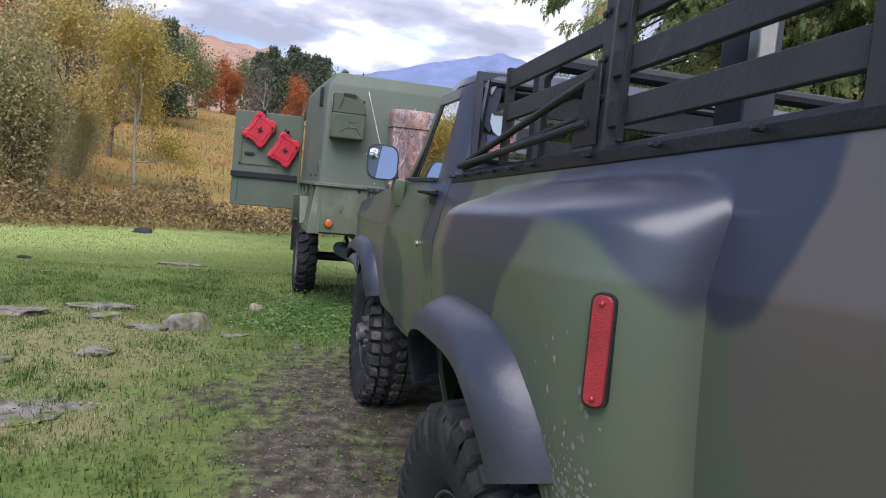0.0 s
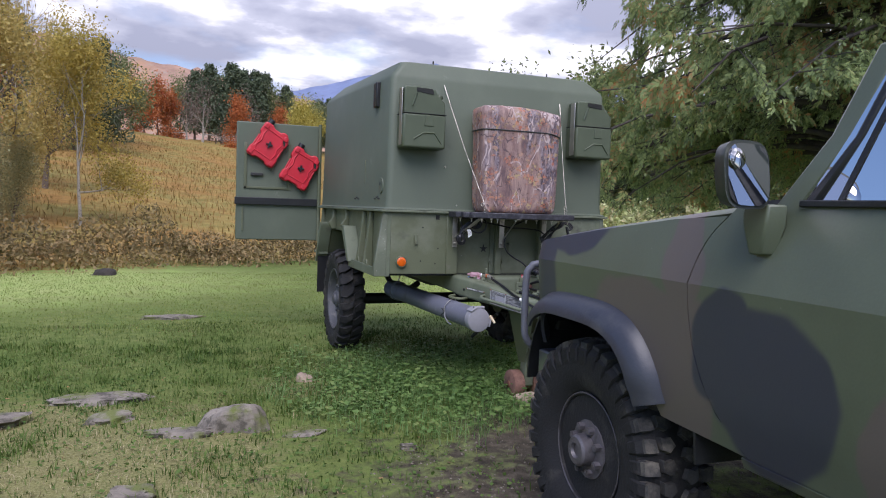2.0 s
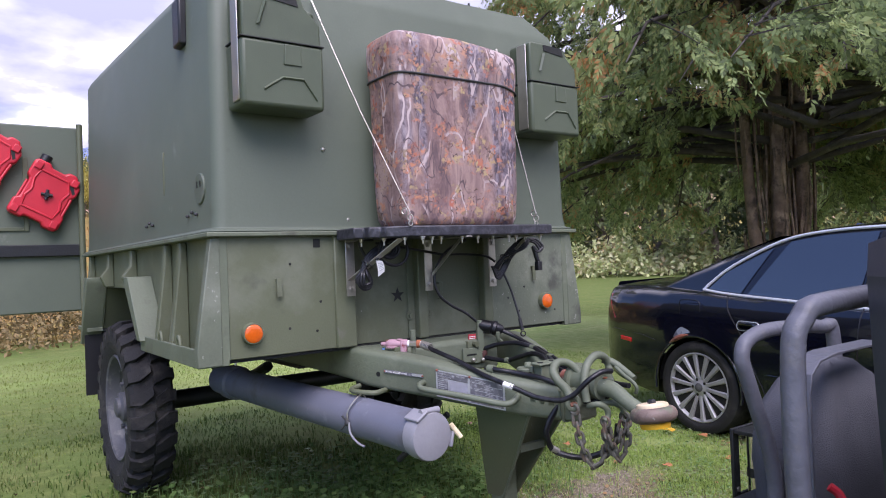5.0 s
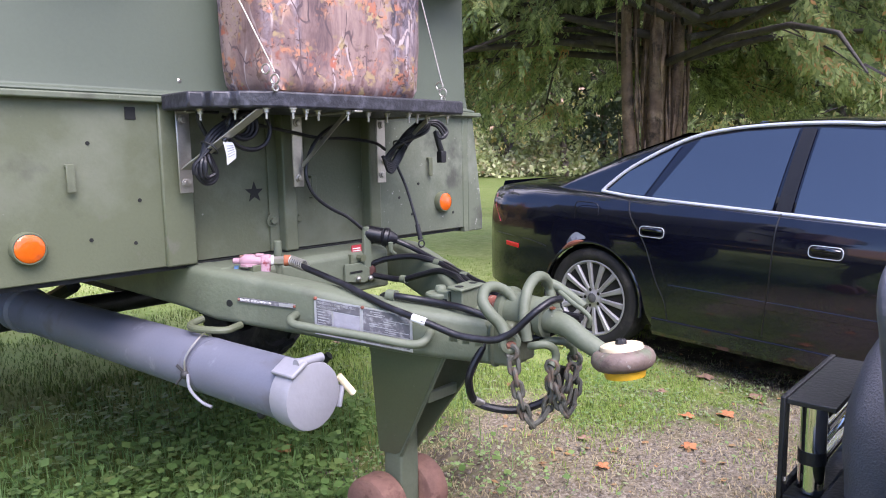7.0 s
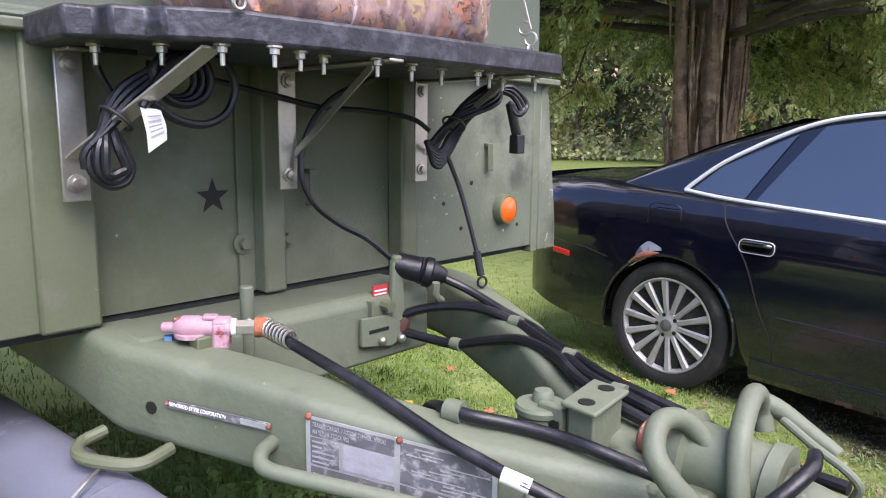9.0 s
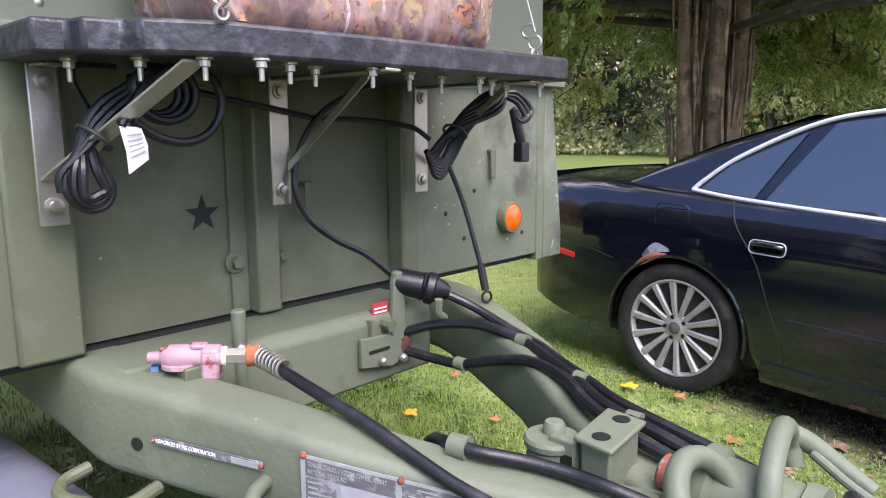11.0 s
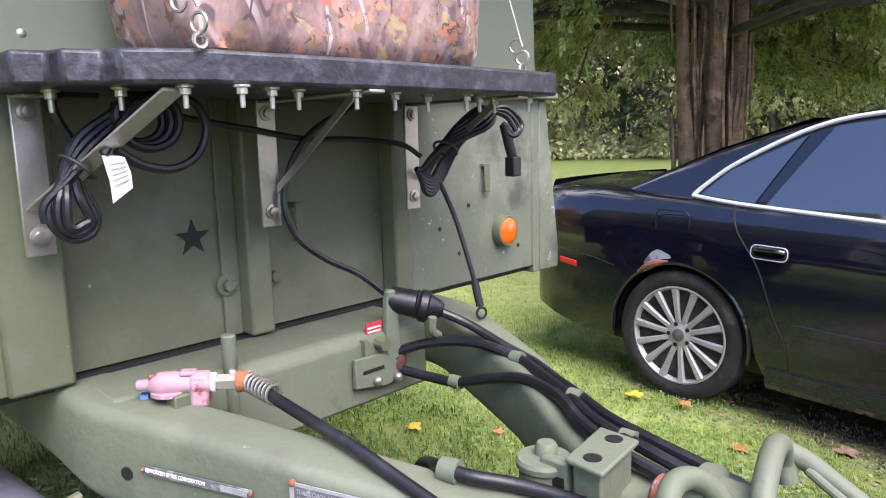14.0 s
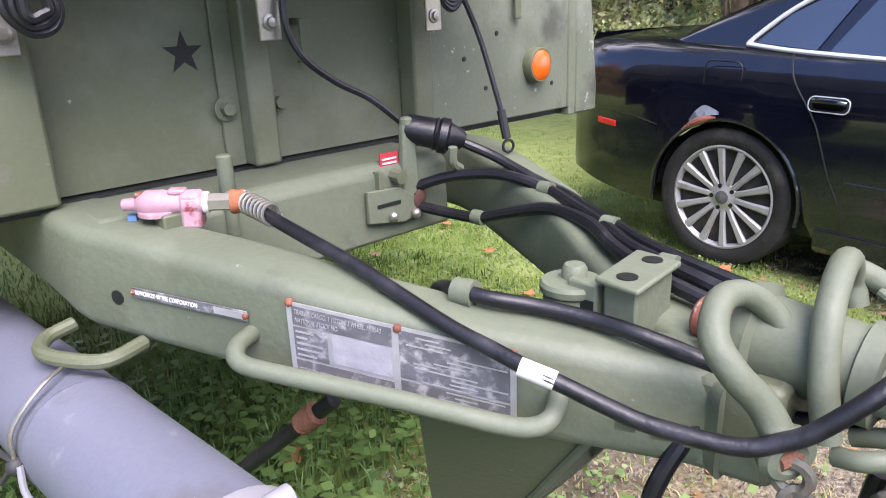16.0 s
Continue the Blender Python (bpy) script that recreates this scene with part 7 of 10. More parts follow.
    for s in (1, -1):
        part("tail_lamp", Geo().loft([[cw(u, s * (car_side(u, w) + 0.004), w) for u, w in ((-0.80, 0.72), (-0.88, 0.82), (-0.90, 0.90), (-1.0, 0.88), (-1.018, 0.72), (-0.98, 0.70))], [cw(u, s * (car_side(u, w) - 0.03), w) for u, w in ((-0.80, 0.72), (-0.88, 0.82), (-0.90, 0.90), (-1.0, 0.88), (-1.018, 0.72), (-0.98, 0.70))]]), RED_LENS, car, "red tail lamp")
    tail = []
    for w, du in ((0.385, 0.02), (0.42, 0.0), (0.60, -0.005), (0.66, 0.02), (0.9, 0.045), (0.985, 0.08)):
        tail.append([cw(-1.02 + du - 0.06 * (1 - (v / 0.62) ** 2), v, w) for v in span(-0.62, 0.62, 12)])
    part("tail_panel", Geo().loft(tail, closed=False, cap=False), CAR_PAINT, car, sharp=40)
    nose = [[cw(3.49 + du + 0.10 * (1 - (v / 0.64) ** 2), v, w) for v in span(-0.64, 0.64, 12)] for w, du in ((0.28, -0.05), (0.42, 0.0), (0.6, 0.0), (0.68, -0.06))]
    part("nose_panel", Geo().loft(nose, closed=False, cap=False), CAR_PAINT, car, sharp=40)
    rear_glass = [[cw(u, v * (1 - 0.12 * (u + 0.30) / 0.8), w) for v in span(-0.58, 0.58, 10)] for u, w in ((-0.36, 1.025), (0.0, 1.19), (0.40, 1.338))]
    part("rear_glass", Geo().loft(rear_glass, closed=False, cap=False), CAR_GLASS, car, sharp=60)
    part("roof_aerial", Geo().loft([[cw(u, v, w) for v, w in ((-0.03, z0), (0.03, z0), (0.012, z1), (-0.012, z1))] for u, z0, z1 in ((0.55, 1.355, 1.36), (0.62, 1.37, 1.415), (0.72, 1.385, 1.405), (0.80, 1.395, 1.40))]), material("blue_grey_paint", (0.05, 0.07, 0.13), 0.25, grain=0.05), car, "shark-fin roof aerial")


def build_car_wheel(u, side):
    axis = (cw(u, side * 1.0, 0.315) - cw(u, 0.0, 0.315)).normalized()
    c = cw(u, side * 0.745, 0.315)
    hub = part("wheel_hub", Geo().cyl(c - axis * 0.10, c + axis * 0.02, 0.07, n=20), CAR_TRIM, car)
    R = 0.318
    g = Geo().lathe(c, axis, [(-0.10, 0.235), (-0.112, 0.255), (-0.115, 0.285), (-0.10, 0.311), (-0.07, R), (0.07, R), (0.10, 0.311), (0.115, 0.285), (0.112, 0.255), (0.10, 0.235), (0.085, 0.228)], 72)
    ty = part("tyre", g, RUBBER, hub, "low-profile black tyre", sharp=40)
    part("rim", Geo().lathe(c, axis, [(0.02, 0.214), (0.075, 0.222), (0.098, 0.236), (0.106, 0.238), (0.108, 0.230), (0.098, 0.222), (0.06, 0.210), (-0.08, 0.206)], 64), ALLOY, hub, "silver alloy rim", sharp=40)
    part("brake_disc", Geo().cyl(c + axis * 0.0, c + axis * 0.012, 0.15, n=40), CAR_TRIM, hub)
    up = Vector((0, 0, 1))
    a = (up - axis * up.dot(axis)).normalized()
    b = axis.cross(a)
    n = 14
    for k in range(n):
        t = 2 * math.pi * k / n + 0.1
        d = a * math.cos(t) + b * math.sin(t)
        e = axis.cross(d)
        rings = []
        for r, w, o in ((0.055, 0.015, 0.084), (0.10, 0.0135, 0.093), (0.16, 0.0155, 0.096), (0.225, 0.020, 0.099)):
            p = c + d * r + axis * o
            rings.append([p - e * w, p - e * w * 0.6 + axis * 0.008, p + e * w * 0.6 + axis * 0.008, p + e * w, p + e * w * 0.7 - axis * 0.025, p - e * w * 0.7 - axis * 0.025])
        part("spoke", Geo().loft(rings), ALLOY, hub, sharp=40)
    part("centre", Geo().lathe(c, axis, [(0.05, 0.072), (0.082, 0.072), (0.092, 0.064), (0.094, 0.040), (0.098, 0.034), (0.098, 0.001)], 32), ALLOY, hub)
    part("centre_cap", Geo().lathe(c, axis, [(0.09, 0.031), (0.101, 0.030), (0.103, 0.024), (0.103, 0.001)], 24), GREY_RIM, hub)
    for k in range(5):
        t = 2 * math.pi * k / 5 + 0.3
        d = a * math.cos(t) + b * math.sin(t)
        part("bolt_hole", Geo().cyl(c + d * 0.053 + axis * 0.09, c + d * 0.053 + axis * 0.0955, 0.010, n=10), CAR_TRIM, hub)


build_car_body()
for wheel_u in (0.0, 2.648):
    for wheel_side in (1, -1):
        build_car_wheel(wheel_u, wheel_side)

# ---- things on and about the trailer ----
def print_fabric():
    """Autumn-woods camouflage print: bark, twigs and leaves."""
    mat = bpy.data.materials.new("autumn_camouflage_fabric")
    mat.use_nodes = True
    nt = mat.node_tree
    nodes, links = nt.nodes, nt.links
    bsdf = nodes["Principled BSDF"]
    tc = nodes.new("ShaderNodeTexCoord")
    mp = nodes.new("ShaderNodeMapping")
    mp.inputs["Scale"].default_value = (1.0, 1.0, 0.42)
    links.new(tc.outputs["Object"], mp.inputs["Vector"])

    def nz(scale, detail, src, rough=0.6, dist=0.0):
        n = nodes.new("ShaderNodeTexNoise")
        n.inputs["Scale"].default_value, n.inputs["Detail"].default_value, n.inputs["Roughness"].default_value, n.inputs["Distortion"].default_value = scale, detail, rough, dist
        links.new(src, n.inputs["Vector"])
        return n.outputs["Fac"]

    def ramp(f, stops):
        r = nodes.new("ShaderNodeValToRGB")
        r.color_ramp.elements[0].position, r.color_ramp.elements[0].color = stops[0][0], (*stops[0][1], 1)
        r.color_ramp.elements[1].position, r.color_ramp.elements[1].color = stops[-1][0], (*stops[-1][1], 1)
        for p, c in stops[1:-1]:
            r.color_ramp.elements.new(p).color = (*c, 1)
        links.new(f, r.inputs[0])
        return r.outputs["Color"]

    def mix(f, a, b):
        m = nodes.new("ShaderNodeMix")
        m.data_type = "RGBA"
        links.new(f, m.inputs["Factor"])
        links.new(a, m.inputs["A"])
        if isinstance(b, tuple):
            m.inputs["B"].default_value = (*b, 1)
        else:
            links.new(b, m.inputs["B"])
        return m.outputs["Result"]

    col = ramp(nz(9, 9, mp.outputs[0], 0.68, 0.9), [(0.34, (0.11, 0.07, 0.075)), (0.44, (0.20, 0.125, 0.12)), (0.52, (0.28, 0.185, 0.165)), (0.60, (0.34, 0.235, 0.205)), (0.72, (0.39, 0.29, 0.26))])
    # grey-blue trunks in upright bands
    trunk = nodes.new("ShaderNodeMapping")
    trunk.inputs["Scale"].default_value = (1.0, 1.0, 0.10)
    links.new(tc.outputs["Object"], trunk.inputs["Vector"])
    band = ramp(nz(8.5, 2, trunk.outputs[0], 0.5, 0.35), [(0.55, (0, 0, 0)), (0.62, (1, 1, 1))])
    bark = ramp(nz(34, 6, mp.outputs[0], 0.7, 1.0), [(0.40, (0.055, 0.042, 0.055)), (0.50, (0.17, 0.135, 0.16)), (0.62, (0.30, 0.25, 0.27))])
    col = mix(band, col, bark)

    def twigs(scale, width, shift, col, color):
        """Thin forked lines: the borders of large warped cells."""
        sh = nodes.new("ShaderNodeVectorMath")
        sh.operation = "MULTIPLY_ADD"
        sh.inputs[1].default_value = (0.16, 0.16, 0.16)
        n = nodes.new("ShaderNodeTexNoise")
        n.inputs["Scale"].default_value, n.inputs["Detail"].default_value = 7, 3
        off = nodes.new("ShaderNodeVectorMath")
        off.inputs[1].default_value = (shift, 2.0 * shift, 0.0)
        links.new(mp.outputs[0], off.inputs[0])
        links.new(off.outputs[0], n.inputs["Vector"])
        links.new(n.outputs["Color"], sh.inputs[0])
        links.new(off.outputs[0], sh.inputs[2])
        v = nodes.new("ShaderNodeTexVoronoi")
        v.feature = "DISTANCE_TO_EDGE"
        v.inputs["Scale"].default_value = scale
        links.new(sh.outputs[0], v.inputs["Vector"])
        line = ramp(v.outputs["Distance"], [(width * 0.6, (1, 1, 1)), (width, (0, 0, 0))])
        some = ramp(nz(5 + shift, 1, tc.outputs["Object"]), [(0.45, (0, 0, 0)), (0.52, (1, 1, 1))])
        m = nodes.new("ShaderNodeMath")
        m.operation = "MULTIPLY"
        links.new(line, m.inputs[0])
        links.new(some, m.inputs[1])
        return mix(m.outputs[0], col, color)
    col = twigs(7.0, 0.030, 0.0, col, (0.46, 0.37, 0.36))
    col = twigs(11.0, 0.026, 3.7, col, (0.10, 0.065, 0.07))
    # leaves in loose clusters: small ragged cells, rust, orange and straw
    vor = nodes.new("ShaderNodeTexVoronoi")
    vor.inputs["Scale"].default_value = 27
    warp = nodes.new("ShaderNodeVectorMath")
    warp.operation = "MULTIPLY_ADD"
    warp.inputs[1].default_value = (0.10, 0.10, 0.10)
    n3 = nodes.new("ShaderNodeTexNoise")
    n3.inputs["Scale"].default_value, n3.inputs["Detail"].default_value = 36, 4
    links.new(tc.outputs["Object"], n3.inputs["Vector"])
    links.new(n3.outputs["Color"], warp.inputs[0])
    links.new(tc.outputs["Object"], warp.inputs[2])
    links.new(warp.outputs[0], vor.inputs["Vector"])
    leaf = ramp(vor.outputs["Distance"], [(0.30, (1, 1, 1)), (0.55, (0, 0, 0))])
    hue = nodes.new("ShaderNodeSeparateColor")
    links.new(vor.outputs["Color"], hue.inputs[0])
    lc = ramp(hue.outputs[0], [(0.0, (0.36, 0.11, 0.07)), (0.25, (0.46, 0.20, 0.11)), (0.45, (0.40, 0.24, 0.17)), (0.6, (0.14, 0.075, 0.065)), (0.78, (0.40, 0.30, 0.15)), (1.0, (0.26, 0.09, 0.07))])
    some = ramp(nz(6.5, 3, tc.outputs["Object"], 0.6, 0.4), [(0.45, (0, 0, 0)), (0.53, (1, 1, 1))])
    lf = nodes.new("ShaderNodeMath")
    lf.operation = "MULTIPLY"
    links.new(leaf, lf.inputs[0])
    links.new(some, lf.inputs[1])
    col = mix(lf.outputs[0], col, lc)
    # dark veins and gaps between the leaves
    gapn = ramp(nz(48, 4, tc.outputs["Object"], 0.7, 0.6), [(0.56, (0, 0, 0)), (0.64, (1, 1, 1))])
    dk = nodes.new("ShaderNodeMath")
    dk.operation = "MULTIPLY"
    links.new(gapn, dk.inputs[0])
    links.new(some, dk.inputs[1])
    col = mix(dk.outputs[0], col, (0.09, 0.05, 0.045))
    links.new(col, bsdf.inputs["Base Color"])
    bsdf.inputs["Roughness"].default_value = 0.62
    bp = nodes.new("ShaderNodeBump")
    bp.inputs["Strength"].default_value, bp.inputs["Distance"].default_value = 0.35, 0.02
    links.new(nz(11, 3, tc.outputs["Object"]), bp.inputs["Height"])
    links.new(bp.outputs[0], bsdf.inputs["Normal"])
    return mat


def build_shelf():
    shelf = thing("wall_shelf", (1.62, 7.5, 1.345), "black-stained board shelf on steel brackets at the trailer front", "shelf")
    z0, z1 = 1.350, 1.395
    outline = [(1.165, 7.665), (1.165, 7.515), (1.205, 7.500), (1.21, 7.470), (1.255, 7.452), (1.262, 7.425), (1.305, 7.400), (1.345, 7.375), (1.60, 7.345), (2.06, 7.318), (2.085, 7.325), (2.085, 7.665)]
    part("board", Geo().prism(outline, lambda u, v, w: (u, v, w), z0, z1), BLACK_WOOD, shelf, "black-stained rough board", bevel=0.006)
    for x in (1.222, 1.622, 2.0):
        br = part("bracket", Geo().box((x - 0.021, 7.655, 1.115), (x + 0.021, 7.661, z0)).box((x - 0.016, 7.61 if x < 1.3 else 7.345, z0 - 0.006), (x + 0.016, 7.661, z0)), STEEL, shelf, "stainless steel shelf bracket", bevel=0.002)
        m = Matrix.Translation((x + 0.012, 7.652, 1.19))
        p, q = Vector((x + 0.014, 7.652, 1.185)), Vector((x + 0.014, 7.42, 1.345))
        part("brace", Geo().loft([[c + Vector((dx, 0, dz)) for dx, dz in ((-0.002, -0.008), (0.002, -0.008), (0.002, 0.008), (-0.002, 0.008))] for c in (p, q)]) if x > 1.3 else Geo().loft([[c + Vector((dx, 0, dz)) for dx, dz in ((-0.016, -0.002), (0.016, -0.002), (0.016, 0.002), (-0.016, 0.002))] for c in (Vector((x, 7.652, 1.185)), Vector((1.33, 7.42, 1.345)))]), STEEL, br)
        for z in (1.326, 1.144):
            part("bolt_head", Geo().lathe((x, 7.655, z), (0, -1, 0), [(0, 0.014), (0.003, 0.014), (0.004, 0.009), (0.009, 0.008), (0.010, 0.001)], 16), STEEL, br)
    for k, x in enumerate((1.225, 1.285, 1.34, 1.40, 1.46, 1.52, 1.60, 1.70, 1.80, 1.86, 1.92, 1.99, 2.05)):
        y = 7.56 if k == 0 else 7.48 if k == 1 else 7.37 + 0.02 * (k % 3)
        part("nut", Geo().lathe((x, y, z0), (0, 0, -1), [(0, 0.012), (0.003, 0.012), (0.004, 0.008), (0.012, 0.008), (0.013, 0.004), (0.030, 0.0038), (0.031, 0.001)], 10), STEEL, shelf)
    # stay wires with spring hooks
    for x0, x1, ztop in ((1.105, 1.345, 2.36), (2.115, 2.03, 2.30)):
        top, foot = Vector((x0, 7.695, ztop)), Vector((x1, 7.37, z1))
        w = part("stay_wire", Geo().tube([top, foot + (top - foot) * 0.5, foot + Vector((0, 0, 0.05))], 0.0022, 6), STEEL, shelf, "thin steel stay wire with clips")
        for c in (foot + Vector((0, 0, 0.03)), foot + (top - foot) * 0.06):
            part("clip", Geo().torus(c, (1, 0.3, 0), 0.013, 0.0026, 16, 6), STEEL, w)
        part("turnbuckle", Geo().cyl(top, top + (foot - top) * 0.10, 0.0045, n=8), STEEL, w)
        part("eye_bolt", Geo().torus(foot + Vector((0, 0, 0.008)), (0, 1, 0), 0.009, 0.003, 14, 6), STEEL, w)


def build_covered_box():
    rnd = random.Random(11)
    rings = []
    n = 64
    for k, (z, hx, hy, oy) in enumerate(((1.396, 0.305, 0.10, 0.0), (1.402, 0.325, 0.118, 0.0), (1.43, 0.338, 0.128, 0.0), (1.47, 0.343, 0.132, 0.0), (1.56, 0.347, 0.134, 0), (1.68, 0.350, 0.135, 0), (1.80, 0.352, 0.136, 0), (1.92, 0.354, 0.136, 0), (1.985, 0.355, 0.137, 0), (2.005, 0.358, 0.139, 0), (2.03, 0.360, 0.141, 0), (2.08, 0.363, 0.143, 0), (2.14, 0.365, 0.142, 0), (2.18, 0.362, 0.135, 0), (2.195, 0.345, 0.12, 0), (2.205, 0.25, 0.085, 0), (2.21, 0.08, 0.03, 0))):
        pts = []
        for j in range(n):
            t = 2 * math.pi * j / n
            c, s = math.cos(t), math.sin(t)
            x = 0.92 * hx * (1 if c > 0 else -1) * abs(c) ** 0.28
            y = hy * (1 if s > 0 else -1) * abs(s) ** 0.28
            f = 0.006 * noise.noise((x * 9, z * 6, s * 2)) + 0.030 * noise.noise((x * 14, z * 16, 3.0)) * smoothstep(1.58, 1.41, z)
            sag = -0.030 * smoothstep(0.0, 0.36, x) * smoothstep(1.95, 2.2, z)
            pts.append(Vector((1.652 + x * (1 + f * 2), 7.525 + y + f * (1 if s < 0 else -1), z + sag + 0.01 * f)))
        rings.append(pts)
    box = thing("covered_box", (1.635, 7.525, 1.396), "tall box under an autumn-woods camouflage fabric cover", "storage box")
    part("cover", Geo().loft(rings), print_fabric(), box, "camouflage-printed fabric cover", sharp=70)
    pts = [(1.652 + 0.332 * (1 if math.cos(t) > 0 else -1) * abs(math.cos(t)) ** 0.28, 7.525 + 0.142 * (1 if math.sin(t) > 0 else -1) * abs(math.sin(t)) ** 0.28, 2.018 - 0.028 * smoothstep(0, 0.36, 0.36 * math.cos(t))) for t in [2 * math.pi * j / 64 for j in range(64)]]
    part("cover_seam", Geo().tube(pts, 0.005, 6, closed=True), INK, box, "dark seam of the lid flap")


def water_can():
    """A moulded jerry can carrier: can above, tray box below, with strap and pressed chevron; its back stands on y = 0, base on z = 0."""
    can = thing("jerry_can", (0, 0, 0), "olive green plastic jerry can in a wall holder on the trailer", "jerry can", "jerry cans on the trailer front")
    W, D, H = 0.335, 0.165, 0.455

    def body(outline, y0, y1, name, mat, label=""):
        return part(name, Geo().prism(outline, lambda u, v, w: (u, w, v), y0, y1), mat, can, label, bevel=0.016, segments=3)
    body([(0, 0), (W, 0), (W, 0.255), (0, 0.255)], -D, 0, "tray", CAN_GREEN, "olive plastic holder tray")
    top = body([(0.008, 0.25), (W - 0.008, 0.25), (W - 0.008, 0.345), (W - 0.07, 0.40), (W - 0.085, 0.44), (W - 0.23, 0.45), (0.02, 0.452), (0.008, 0.44)], -D + 0.008, -0.006, "can_body", CAN_GREEN)
    part("strap", Geo().box((-0.003, -D - 0.003, 0.252), (W + 0.003, 0.0, 0.258)), STENCIL_HOLE_BLACK, can, bevel=0.002)
    # carrying handle over a dark hand opening
    part("hand_opening", Geo().prism([(0.10, 0.415), (0.235, 0.40), (0.225, 0.44), (0.10, 0.444)], lambda u, v, w: (u, w, v), -D + 0.004, -0.03), STENCIL_HOLE_BLACK, top)
    part("handle", Geo().tube([(0.085, -D * 0.5, 0.445), (0.10, -D * 0.5, 0.458), (0.22, -D * 0.5, 0.452), (0.245, -D * 0.5, 0.425)], 0.011, 10, smooth=4), CAN_GREEN, top)
    part("spout_cap", Geo().cyl((0.295, -D * 0.5, 0.375), (0.312, -D * 0.5, 0.408), 0.026, n=18), CAN_GREEN, top, bevel=0.004)
    # raised chevron on the front
    for p, q in (((0.085, 0.065), (0.16, 0.115)), ((0.16, 0.115), (0.245, 0.115)), ((0.245, 0.115), (0.30, 0.04))):
        part("chevron_rib", Geo().loft([[Vector((c[0] + dx, -D - dy, c[1] + dz)) for dx, dy, dz in ((0, -0.002, -0.009), (0, 0.007, 0.0), (0, -0.002, 0.009))] for c in (p, q)]), CAN_GREEN, can)
    part("moulded_clasp", Geo().prism([(0.165, 0.165), (0.24, 0.165), (0.235, 0.245), (0.17, 0.245)], lambda u, v, w: (u, w, v), -D - 0.005, -D + 0.004), CAN_GREEN, can, bevel=0.003)
    part("moulded_rib", Geo().loft([[Vector((c[0] + dx, -D - dy, c[1])) for dx, dy in ((-0.008, -0.004), (0, 0.006), (0.008, -0.004))] for c in ((0.07, 0.31), (0.10, 0.40))]), CAN_GREEN, top)
    part("side_bar", Geo().box((-0.006, -D * 0.85, 0.02), (0.0, -D * 0.45, 0.44)), STEEL, can, "bright steel strip on the side", bevel=0.003)
    return can


def fuel_can(group_at, turn):
    """A flat moulded fuel pack with a lock knob, facing -y, turned in its plane."""
    m = Matrix.Translation(group_at) @ Matrix.Rotation(radians(turn), 4, "Y")
    can = thing("fuel_can", group_at, "flat red plastic fuel pack fixed to the open gate", "fuel can", "fuel cans on the gate")

    def put(u, v, w):
        return m @ Vector((u, w, v))
    W, H, D = 0.165, 0.205, 0.085
    out = [(-W + 0.02, -H), (-0.07, -H), (-0.055, -H + 0.022), (0.055, -H + 0.022), (0.07, -H), (W - 0.02, -H), (W, -H + 0.02), (W, -H * 0.48), (W - 0.026, -H * 0.38), (W - 0.026, H * 0.20), (W, H * 0.30), (W, H * 0.62), (W - 0.055, H),
           (0.055, H), (0.04, H - 0.024), (-0.05, H - 0.024), (-0.065, H), (-W + 0.02, H), (-W, H - 0.02), (-W, H * 0.40), (-W + 0.026, H * 0.30), (-W + 0.026, -H * 0.38), (-W, -H * 0.48), (-W, -H + 0.02)]
    part("can_body", Geo().prism(out, put, -D, 0.0), RED_PLASTIC, can, bevel=0.015, segments=3)
    ins = [(-0.10, -0.13), (0.10, -0.13), (0.115, -0.06), (0.095, 0.0), (0.115, 0.07), (0.08, 0.14), (-0.10, 0.14), (-0.115, 0.07), (-0.095, 0.0), (-0.115, -0.06)]
    part("recess_rim", Geo().tube([put(u, v, -D + 0.001) for u, v in ins], 0.009, 8, closed=True), RED_PLASTIC, can)
    for u, v in ((-0.128, -0.165), (0.128, -0.165), (-0.128, 0.160), (0.118, 0.150)):
        part("corner_pad", Geo().prism([(u - 0.024, v - 0.026), (u + 0.024, v - 0.026), (u + 0.024, v + 0.026), (u - 0.024, v + 0.026)], put, -D - 0.013, -D + 0.01), RED_PLASTIC, can, bevel=0.006)
    part("filler_cap", Geo().cyl(put(-W + 0.055, H - 0.005, -D * 0.5), put(-W + 0.055, H + 0.045, -D * 0.5), 0.036, n=18), BLACK_PLASTIC, can, "black filler cap", bevel=0.004)
    for k in range(4):
        a = radians(45 + 90 * k - turn)
        part("knob_wing", Geo().cyl(put(0, 0, -D - 0.012), put(0.035 * math.cos(a), 0.035 * math.sin(a), -D - 0.012), 0.011, n=8), BLACK_PLASTIC, can)
    part("lock_knob", Geo().cyl(put(0, 0, -D + 0.005), put(0, 0, -D - 0.025), 0.016, n=14), BLACK_PLASTIC, can)
    for s in (-1, 1):
        part("grip_slot", Geo().tube([put(s * W * 0.88, -H * 0.5, -D + 0.012), put(s * W * 0.88, H * 0.2, -D + 0.012)], 0.010, 8), RED_PLASTIC, can)
    part("hand_hole", Geo().prism([(W - 0.075, H * 0.62), (W - 0.03, H * 0.35), (W - 0.018, H * 0.42), (W - 0.062, H * 0.74)], put, -D - 0.003, -D + 0.01), STENCIL_HOLE_BLACK, can)
    return can


